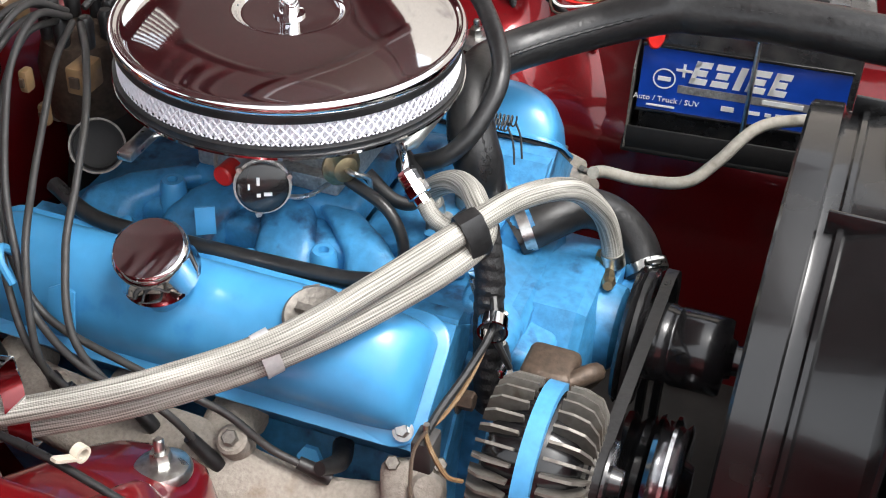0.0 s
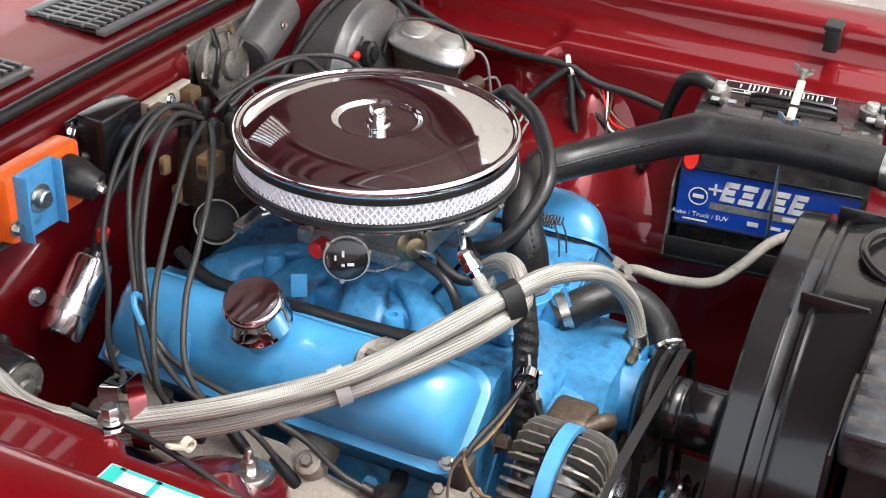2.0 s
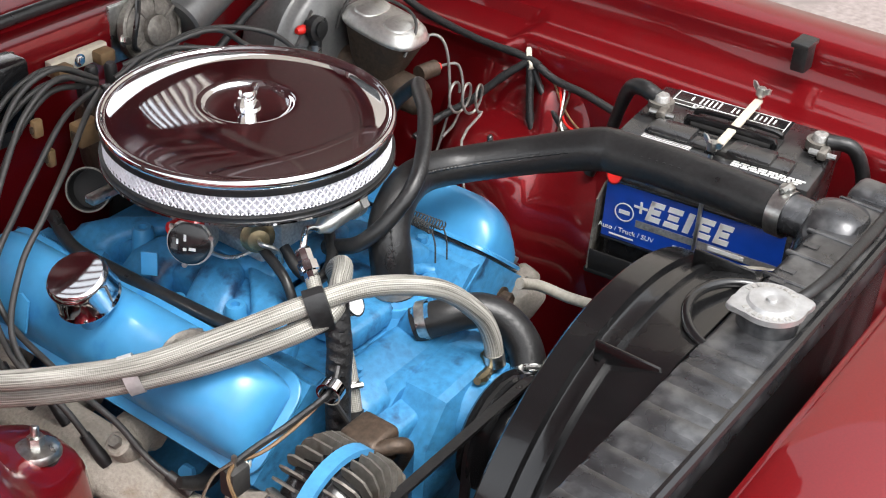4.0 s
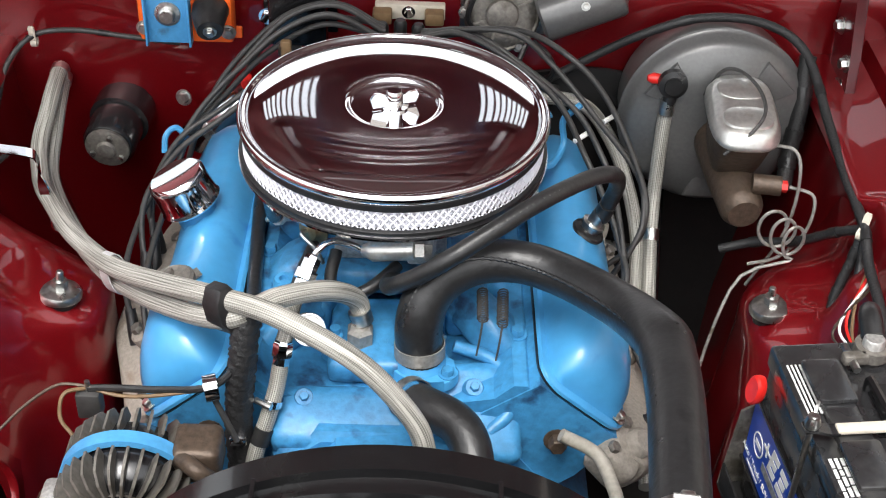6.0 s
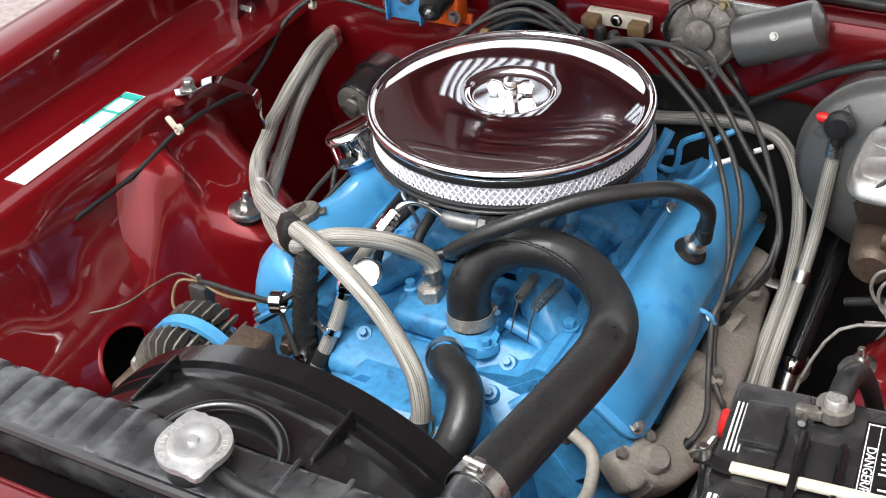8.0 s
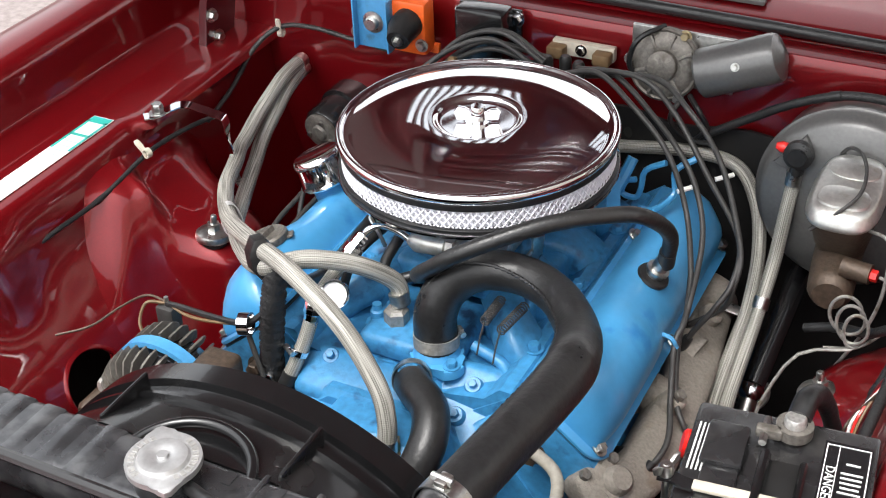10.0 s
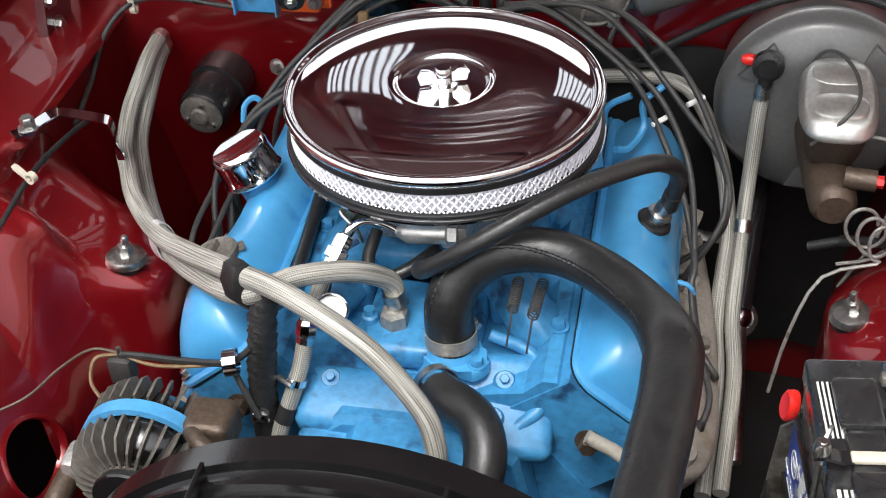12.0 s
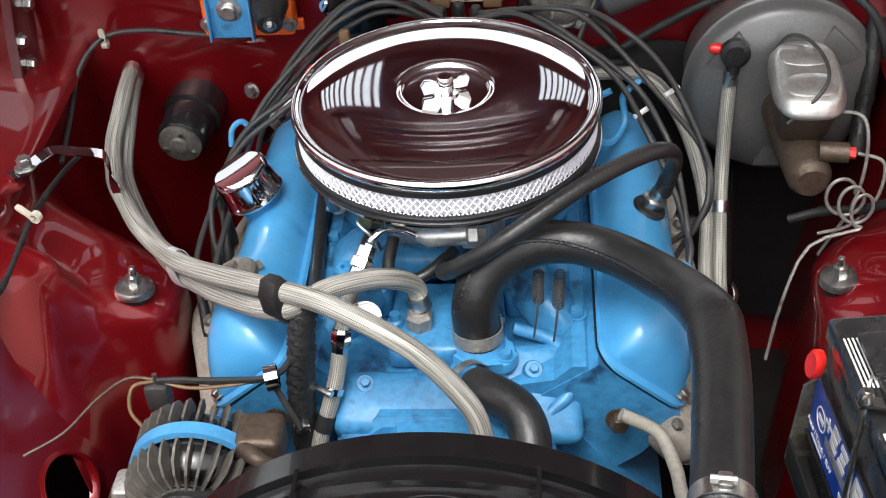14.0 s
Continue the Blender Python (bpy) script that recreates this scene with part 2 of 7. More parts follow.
def tube(bm, points, radius, sides=12, steps=8, smooth=True, caps=True):
    """Sweeps a circle along a path; radius is one number or one for each given point. Writes a UV of turn and metres."""
    path = smooth_path(points, steps) if smooth else [Vector(q) for q in points]
    if isinstance(radius, (int, float)):
        rad = [radius] * len(path)
    else:
        rad = [float(r) for r in np.interp(np.linspace(0, len(points) - 1, len(path)), range(len(points)), radius)]
    uv = bm.loops.layers.uv.verify()
    tan = [(path[min(i + 1, len(path) - 1)] - path[max(i - 1, 0)]).normalized() for i in range(len(path))]
    up = tan[0].orthogonal().normalized()
    rings, along = [], 0.0
    lens = []
    for i, (c, t) in enumerate(zip(path, tan)):
        up = (up - t * up.dot(t)).normalized()
        side = t.cross(up)
        along += (path[i] - path[i - 1]).length if i else 0
        lens.append(along)
        rings.append([bm.verts.new(c + rad[i] * (math.cos(2 * math.pi * k / sides) * up + math.sin(2 * math.pi * k / sides) * side)) for k in range(sides)])
    for i in range(len(rings) - 1):
        for k in range(sides):
            j = (k + 1) % sides
            f = bm.faces.new((rings[i][k], rings[i][j], rings[i + 1][j], rings[i + 1][k]))
            for lp, (u, v) in zip(f.loops, ((k, i), (k + 1, i), (k + 1, i + 1), (k, i + 1))):
                lp[uv].uv = (u / sides, lens[v])
    if caps:
        bm.faces.new(rings[0][::-1])
        bm.faces.new(rings[-1])
    return bm


def loft(bm, sections, closed=True, caps=True):
    """Joins rings of equal count."""
    rings = [[bm.verts.new(p) for p in s] for s in sections]
    n = len(rings[0])
    for a, b in zip(rings, rings[1:]):
        for i in range(n if closed else n - 1):
            j = (i + 1) % n
            bm.faces.new((a[i], a[j], b[j], b[i]))
    if caps and closed:
        bm.faces.new(rings[0][::-1])
        bm.faces.new(rings[-1])
    bmesh.ops.recalc_face_normals(bm, faces=bm.faces)
    return bm


def plate(bm, outline, thick, m=None, bevel=0.0):
    """An upright-sided plate from an outline in x, y, from z = 0 to z = thick."""
    lo = [bm.verts.new((x, y, 0)) for x, y in outline]
    hi = [bm.verts.new((x, y, thick)) for x, y in outline]
    fs = [bm.faces.new(lo[::-1]), bm.faces.new(hi)]
    n = len(outline)
    for i in range(n):
        fs.append(bm.faces.new((lo[i], lo[(i + 1) % n], hi[(i + 1) % n], hi[i])))
    vs = lo + hi
    if bevel:
        r = bmesh.ops.bevel(bm, geom=[e for e in fs[1].edges], offset=bevel, segments=2, affect="EDGES", profile=0.5)
        vs = list({v for f in r["faces"] for v in f.verts} | {v for v in vs if v.is_valid})
    if m is not None:
        bmesh.ops.transform(bm, matrix=m, verts=vs)
    return bm


def hexbolt(bm, at, axis, r=0.007, h=0.006, washer=True):
    m = frame_of(at, axis)
    if washer:
        lathe(bm, [(0, 0), (r * 1.5, 0), (r * 1.5, 0.0015), (r, 0.0015)], 16, m)
    lathe(bm, [(r, 0.001), (r, h), (r * 0.85, h + 0.0015), (0, h + 0.0015)], 6, m)
    return bm


def sheet(bm, rows, thick=0.0015):
    """A bent panel through a grid of points, with thickness."""
    g = [[bm.verts.new(p) for p in r] for r in rows]
    for a, b in zip(g, g[1:]):
        for i in range(len(a) - 1):
            bm.faces.new((a[i], a[i + 1], b[i + 1], b[i]))
    bmesh.ops.recalc_face_normals(bm, faces=bm.faces)
    bmesh.ops.solidify(bm, geom=bm.faces[:], thickness=thick)
    return bm


def B():
    return bmesh.new()


def lettering(bm, body, size, m, thick=0.0003):
    """Adds words in the built-in font, reading along x of the pose m."""
    cu = bpy.data.curves.new("words", "FONT")
    cu.body, cu.size, cu.extrude, cu.resolution_u = body, size, thick, 2
    cu.align_x, cu.align_y = "CENTER", "CENTER"
    ob = new("words", cu)
    me = bpy.data.meshes.new_from_object(ob.evaluated_get(bpy.context.evaluated_depsgraph_get()))
    me.transform(m)
    bm.from_mesh(me)
    bpy.data.objects.remove(ob)
    bpy.data.meshes.remove(me)
    return bm


# ---- car body round the engine ----
XC = 0.005


def smoothstep(a, b, v):
    t = min(1, max(0, (v - a) / (b - a)))
    return t * t * (3 - 2 * t)


def apron(edge, y, z):
    """How far the inner apron stands from the middle of the car."""
    front = smoothstep(0.06, -0.06, y)
    return edge - 0.006 - (1 - front) * 0.075 * smoothstep(0.83, 0.35, z) - front * (0.018 * smoothstep(0.82, 0.74, z) + 0.11 * smoothstep(0.765, 0.57, z) + 0.02 * smoothstep(0.60, 0.4, z))


def shock_tower(s, edge, shift, fender, inner=0.345):
    """Pressed tower with a flat front wedge, a sharp ridge, a dished top and a steep inner side."""
    secs = []
    for z in [0.800, 0.796, 0.791, 0.785] + [0.778 - 0.007 * i for i in range(20)] + [0.63, 0.61, 0.58, 0.54, 0.48, 0.40, 0.30]:
        low = max(0.0, 0.79 - z)
        arch = smoothstep(0.800, 0.772, z)
        y_out, y_ridge = -0.112 - 0.62 * min(low, 0.20), -0.090 - 0.155 * low
        d_out, d_ridge = 0.497 + shift - 0.33 * low, 0.470 + shift - 0.33 * low
        d_top = 0.398 + shift + 2.2 * (z - 0.695) if z > 0.695 else inner + shift + (0.398 - inner) * smoothstep(0.665, 0.695, z)
        pts = [(y_out - 0.050, 0.006, 0), (y_out - 0.036, 0.001, 0), (y_out - 0.024, -0.15, 1), (y_out - 0.013, -0.55, 1), (y_out - 0.005, -0.88, 1), (y_out + 0.004, -1.0, 1)]
        out = []
        for y, f, rel in pts:
            a = apron(edge, y, z)
            d_o = min(d_out, a - 0.006)
            out.append((y, a + f * (a - d_o) if rel else a + f))
        a = apron(edge, y_ridge, z)
        d_o, d_r = min(d_out, apron(edge, y_out, z) - 0.006), min(d_ridge, a - 0.010)
        for k in range(1, 7):
            f = k / 6
            out.append((y_out + 0.004 + (y_ridge - y_out - 0.004) * f, d_o + (d_r - d_o) * f + 0.006 * math.sin(math.pi * f)))
        d_t = min(d_top, a - 0.002)
        for k in range(1, 7):
            f = k / 6
            out.append((y_ridge + 0.036 * f, d_r + (d_t - d_r) * smoothstep(-0.25, 1.0, f) - 0.003 * (k == 1)))
        for y in (-0.035, -0.015, 0.005):
            out.append((y, d_t))
        for k in range(1, 8):
            y = 0.005 + 0.11 * k / 7
            a = apron(edge, y, z)
            out.append((y, d_t + (a + 0.006 - d_t) * smoothstep(0, 1, k / 7)))
        secs.append([(s * (apron(edge, y, z) + 0.004 + (d - apron(edge, y, z) - 0.004) * arch), y, z) for y, d in out])
    bm = B()
    g = [[bm.verts.new(p) for p in r] for r in secs]
    for a, b in zip(g, g[1:]):
        for i in range(len(a) - 1):
            bm.faces.new((a[i], a[i + 1], b[i + 1], b[i]))
    inner = [v for r in g[1:-1] for v in r[1:-1]]
    for _ in range(5):
        bmesh.ops.smooth_vert(bm, verts=inner, factor=0.5, use_axis_x=True, use_axis_y=True, use_axis_z=True)
    bmesh.ops.recalc_face_normals(bm, faces=bm.faces)
    bmesh.ops.solidify(bm, geom=bm.faces[:], thickness=0.0012)
    return part("shock_tower", bm, RED, fender, smooth=70)


def body_side(s, edge, hole, name, label, ledge=0.849):
    """Fender, gutter, ledge and inner apron with the shock tower, as one pressed panel each side."""
    ys = [-0.95 + 0.05 * i for i in range(11)] + [-0.42 + 0.0065 * i for i in range(90)] + [0.20 + 0.04 * i for i in range(7)]
    zs = [0.80 - 0.008 * i for i in range(19)] + [0.645, 0.63, 0.61, 0.59, 0.57, 0.55, 0.52, 0.48, 0.42, 0.33, 0.25]
    rows = []
    for y in ys:
        back = smoothstep(-0.03, 0.0, y)
        e = edge - 0.02 * back
        drop = 0.012 * back if ledge > 0.84 else 0.0
        row = [(0.80, 0.35), (0.812, 0.62), (0.81, 0.80), (0.797, 0.885), (0.780, 0.918), (0.755, 0.934), (0.715, 0.936), (0.688, 0.930), (0.677, 0.921), (0.674, 0.905), (0.672, ledge + 0.023), (0.665, ledge + 0.014), (0.645, ledge + 0.011), (0.636, ledge + 0.003 - drop), (0.62, ledge - drop), (e + 0.03, ledge - drop), (e + 0.012, ledge - 0.0005 - drop), (e + 0.004, ledge - 0.0025 - drop), (e, ledge - 0.008 - drop), (e - 0.004, 0.5 * (ledge + 0.80) - 0.002)]
        for z in zs:
            d = apron(edge, y, z)
            ripple = 0.008 * math.exp(-((y - 0.19) / 0.03) ** 2) + 0.012 * math.exp(-((y + 0.34) / 0.05) ** 2) * smoothstep(0.68, 0.75, z) * smoothstep(0.82, 0.79, z)
            row.append((d - ripple, z))
        rows.append([(s * d, y, z) for d, z in row])
    bm = sheet(B(), rows, 0.0015)
    if hole:
        hy, hz = hole
        gone = [f for f in bm.faces if abs(f.calc_center_median().x) < 0.6 and ((f.calc_center_median().y - hy) / 0.050) ** 2 + ((f.calc_center_median().z - hz) / 0.040) ** 2 < 1]
        bmesh.ops.delete(bm, geom=gone, context="FACES")
        for v in bm.verts:
            q = math.hypot((v.co.y - hy) / 0.050, (v.co.z - hz) / 0.040)
            if abs(v.co.x) < 0.6 and q < 1.5 and any(e.is_boundary for e in v.link_edges):
                inset = abs(v.co.x) - apron(edge, v.co.y, v.co.z)
                v.co.y, v.co.z = hy + (v.co.y - hy) / q, hz + (v.co.z - hz) / q
                v.co.x = s * (apron(edge, v.co.y, v.co.z) + inset)
    return tagged(part(name, bm, RED, smooth=55), label, "car body", kind="structure")


west = body_side(-1, 0.548, (-0.313, 0.603), "inner_fender_west", "glossy dark red painted fender, ledge and inner apron", 0.826)
east = body_side(1, 0.572, None, "inner_fender_east", "glossy dark red painted fender, ledge and inner apron")
shock_tower(-1, 0.548, 0.0, west)
shock_tower(1, 0.572, 0.068, east, 0.372)
# rolled lip of the oval opening in the apron, with an added black box behind it that blocks light from outside
bm = B()
lip = []
for f, h in ((1.12, -0.002), (1.08, 0.002), (1.02, 0.003), (0.97, 0.001), (0.95, -0.008)):
    oval = [(-0.313 + 0.050 * f * math.cos(2 * math.pi * k / 48), 0.603 + 0.040 * f * math.sin(2 * math.pi * k / 48)) for k in range(48)]
    lip.append([(h - apron(0.548, y, z), y, z) for y, z in oval])
loft(bm, lip, caps=False)
part("hole_lip", bm, RED, west)
bm = B()
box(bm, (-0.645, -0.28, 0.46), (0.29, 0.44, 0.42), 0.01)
tagged(part("opening_dark_box", bm, BLACKHOLE), "added black box that keeps the apron opening dark", "wheel housing", kind="structure")

bm = B()
rows = []
for z in (0.2, 0.4, 0.55, 0.66, 0.70, 0.80, 0.84, 0.88, 0.915, 0.927, 0.93, 0.93):
    i = len(rows)
    y = 0.345 - 0.02 * smoothstep(0.6, 0.8, z) + (0.012 if z > 0.83 else 0)
    y += {9: 0.006, 10: 0.02, 11: 0.045}.get(i, 0)
    rows.append([(XC + x * 0.02 * 1.0, y + 0.006 * math.cos(x * 0.35) * (z < 0.8), z) for x in range(-34, 35)])
firewall = tagged(part("firewall", sheet(bm, rows, 0.002), RED, smooth=50), "glossy dark red painted steel firewall", "firewall", kind="structure")

bm = B()
rows = []
for y, z in ((0.38, 0.928), (0.40, 0.94), (0.415, 0.946), (0.47, 0.95), (0.60, 0.958), (0.66, 0.965)):
    rows.append([(XC + 0.05 * i, y, z) for i in range(-17, 18)])
cowl = tagged(part("cowl_panel", sheet(bm, rows, 0.002), RED, smooth=50), "glossy red painted cowl below the windscreen", "cowl", kind="structure")
seal = tagged(part("cowl_seal", tube(B(), [(-0.66, 0.375, 0.938), (-0.4, 0.383, 0.941), (0, 0.388, 0.943), (0.4, 0.383, 0.941), (0.70, 0.375, 0.938)], 0.009, 10), RUBBER), "black rubber weatherstrip along the cowl edge", "seal", kind="structure")
# Windscreen coloured pale all over, so the cowl mirrors something as bright as sky.
bm = B()
sheet(bm, [[(XC + 0.07 * i, 0.66 + 0.42 * k / 6, 0.968 + 0.40 * k / 6) for i in range(-11, 12)] for k in range(7)], 0.005)
windscreen = tagged(part("windscreen", bm, PALESCREEN), "glossy windscreen coloured pale for the bright sky it reflects", "windscreen", kind="structure")
bm = B()
sheet(bm, [[(XC + 0.07 * i, 1.08 + 1.3 * k / 6, 1.368 + 0.03 * math.sin(k)) for i in range(-11, 12)] for k in range(7)], 0.005)
tagged(part("car_roof", bm, RED), "dark red painted car roof", "roof", kind="structure")

hood_tilt = radians(47)


def hood_at(x, d, lift=0.0):
    """A place on the open hood: x across, d forward from its rear edge, lift off its underside."""
    return Vector((x, 0.5 - d * math.cos(hood_tilt) + lift * math.sin(hood_tilt), 1.10 + d * math.sin(hood_tilt) + lift * math.cos(hood_tilt)))


bm = B()
nx, nd = 84, 125
grid = []
for k in range(nd + 1):
    d = 0.01 * k
    row = []
    for i in range(nx + 1):
        x = 0.02 * (i - nx / 2)
        ax = abs(x)
        # braces, shallow pressed waves across the middle, and the turned-down side edges
        brace = 1.0 if d > 0.2 and (0.50 <= d <= 0.55 or 1.15 <= d <= 1.2 or 0.25 <= ax <= 0.29 or 0.69 <= ax <= 0.72) else 0.0
        wave = math.sin(2 * math.pi * (d - 0.20) / 0.06 + 2.0 * math.cos(3 * x)) * smoothstep(0.19, 0.22, d) * smoothstep(0.40, 0.36, d) * smoothstep(0.25, 0.18, ax)
        row.append(bm.verts.new(hood_at(x, d, -0.014 * brace - 0.0026 * wave - 0.075 * smoothstep(0.76, 0.84, ax))))
    grid.append(row)
for k in range(nd):
    for i in range(nx):
        ax = abs(0.02 * (i + 0.5 - nx / 2))
        if 0.14 < ax < 0.34 and 0.075 < 0.01 * k + 0.005 < 0.175:
            continue
        bm.faces.new((grid[k][i], grid[k][i + 1], grid[k + 1][i + 1], grid[k + 1][i]))
bmesh.ops.recalc_face_normals(bm, faces=bm.faces)
bmesh.ops.solidify(bm, geom=bm.faces[:], thickness=0.008)
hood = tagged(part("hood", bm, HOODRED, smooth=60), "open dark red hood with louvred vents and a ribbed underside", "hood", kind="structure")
for sx in (-1, 1):
    for j in range(8):
        x = sx * (0.155 + 0.0238 * j)
        m = Matrix.Translation(hood_at(x, 0.122)) @ pose(0, 0, 0, -47, 0, 0)
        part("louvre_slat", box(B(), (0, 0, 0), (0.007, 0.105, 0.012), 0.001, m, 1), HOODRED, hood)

for s in (-1, 1):
    bm = B()
    plate(bm, [(-0.05, 0.0), (0.03, 0.0), (0.06, 0.10), (0.05, 0.20), (0.02, 0.26), (-0.01, 0.25), (0.0, 0.16), (-0.03, 0.08)], 0.014, pose(s * 0.60 - 0.007, 0.27, 0.80, 90, 0, 90), 0.003)
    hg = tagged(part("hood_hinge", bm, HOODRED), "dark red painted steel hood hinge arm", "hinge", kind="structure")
    for yy, zz in ((0.26, 0.83), (0.30, 0.90), (0.25, 0.87)):
        part("bolt", hexbolt(B(), (s * 0.592, yy, zz), (-s, -0.2, 0), 0.008, 0.008), STEEL, hg)

bm = B()
box(bm, (XC, -0.80, 0.885), (1.30, 0.11, 0.05), 0.012)
box(bm, (XC, -0.745, 0.60), (1.15, 0.012, 0.6), 0.003)
tagged(part("radiator_support", bm, RED), "red painted radiator support panel across the front", "panel", kind="structure")
# Black sheet added under the engine so the bay stays dark below.
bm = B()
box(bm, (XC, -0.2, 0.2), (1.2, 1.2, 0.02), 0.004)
tagged(part("bay_dark_sheet", bm, BLACKHOLE), "added black sheet closing the bay below the engine, shade put into its colour", "panel", kind="structure")
bm = B()
bmesh.ops.create_grid(bm, x_segments=40, y_segments=40, size=60)
tagged(part("ground", bm, ASPHALT), "worn pinkish grey concrete ground outside", "ground", kind="structure")

# ---- air cleaner ----
ac = thing("air_cleaner", "round chrome air cleaner with a white mesh filter on the carburettor", "air cleaner", (0, 0, 0.87))
bm = B()
lathe(bm, [(0.0, 0.9345), (0.02, 0.9345), (0.045, 0.9345), (0.0495, 0.9352), (0.0525, 0.938), (0.0545, 0.9408), (0.0575, 0.942), (0.062, 0.9422), (0.075, 0.94215), (0.095, 0.9418), (0.115, 0.9409), (0.130, 0.9393), (0.142, 0.9371), (0.152, 0.9346), (0.161, 0.9317), (0.1655, 0.9301), (0.1682, 0.9298), (0.1698, 0.9308), (0.1712, 0.9328), (0.173, 0.934), (0.175, 0.9338), (0.177, 0.9322), (0.1783, 0.9292), (0.1785, 0.926), (0.1775, 0.9232), (0.1752, 0.921), (0.17, 0.921), (0.16, 0.9235), (0.0, 0.9255)], 160)
part("lid", bm, CHROME, ac, "mirror chrome lid")
bm = B()
lathe(bm, [(0.0, 0.872), (0.10, 0.872), (0.165, 0.874), (0.173, 0.8745), (0.179, 0.8765), (0.179, 0.879), (0.175, 0.8795), (0.172, 0.8785), (0.0, 0.879)], 120)
part("base_pan", bm, CHROME, ac, "chrome base pan")
bm = B()
n = 220
for k in range(n):
    a0, a1, a2 = (2 * math.pi * (k + f) / n for f in (0, 0.5, 1))
    pts = [(0.1705, a0), (0.1685, a1), (0.1705, a2)]
    vs = [[bm.verts.new((r * math.cos(a), r * math.sin(a), z)) for r, a in pts] for z in (0.880, 0.914)]
    for i in range(2):
        bm.faces.new((vs[0][i], vs[0][i + 1], vs[1][i + 1], vs[1][i]))
part("pleated_paper", bm, PAPER, ac, "white pleated filter paper", smooth=0)
bm = B()
n, zs = 120, np.linspace(0.880, 0.914, 7)
for k in range(n):
    for sgn in (1, -1):
        strip = []
        for i, z in enumerate(zs):
            a = 2 * math.pi * k / n + sgn * i * math.pi / n
            wa = 0.0016 / 0.167
            strip.append([bm.verts.new((r * math.cos(a + da), r * math.sin(a + da), z)) for r, da in ((0.1725, -wa), (0.1735, 0), (0.1725, wa))])
        for p, q in zip(strip, strip[1:]):
            for i in range(2):
                bm.faces.new((p[i], p[i + 1], q[i + 1], q[i]))
tagged(part("wire_mesh", bm, PAPER, ac, "white expanded wire mesh", smooth=0), kind="stuff")
part("gasket_ring", lathe(B(), [(0.160, 0.912), (0.1748, 0.912), (0.1756, 0.915), (0.1752, 0.9195), (0.172, 0.922), (0.160, 0.922)], 120), RUBBER, ac, "black rubber filter gasket")
part("gasket_ring", lathe(B(), [(0.160, 0.879), (0.1765, 0.879), (0.1778, 0.881), (0.1778, 0.8868), (0.1755, 0.888), (0.160, 0.888)], 120), RUBBER, ac, "black rubber filter gasket")
bm = B()
lathe(bm, [(0, 0.9335), (0.016, 0.9335), (0.016, 0.937), (0.010, 0.938), (0.010, 0.953), (0.008, 0.956), (0, 0.956)], 24)
for a in (20, 200):
    plate(bm, [(0.006, -0.004), (0.026, -0.0045), (0.029, 0.006), (0.024, 0.013), (0.016, 0.012), (0.006, 0.006)], 0.006, pose(0, 0, 0.94, 0, 0, a) @ pose(0, 0.003, 0.002, 90, 0, 0), 0.0015)
part("wing_nut", bm, CHROME, ac, "chrome wing nut")


# ---- engine ----
def bank(s, y, u, n):
    """A place on a cylinder bank: u outward and down along the head face, n off it."""
    return Vector((s * (0.2 + 0.766 * u + 0.643 * n), y, 0.682 - 0.643 * u + 0.766 * n))


def bank_dir(s, u, n):
    return Vector((s * (0.766 * u + 0.643 * n), 0, -0.643 * u + 0.766 * n))


BASE = 0.033
SECTION = [(-0.058, 0.0), (-0.0585, 0.012), (-0.057, 0.027), (-0.050, 0.044), (-0.036, 0.0535), (-0.012, 0.056), (0.012, 0.052), (0.030, 0.044), (0.043, 0.032), (0.050, 0.016), (0.052, 0.0)]


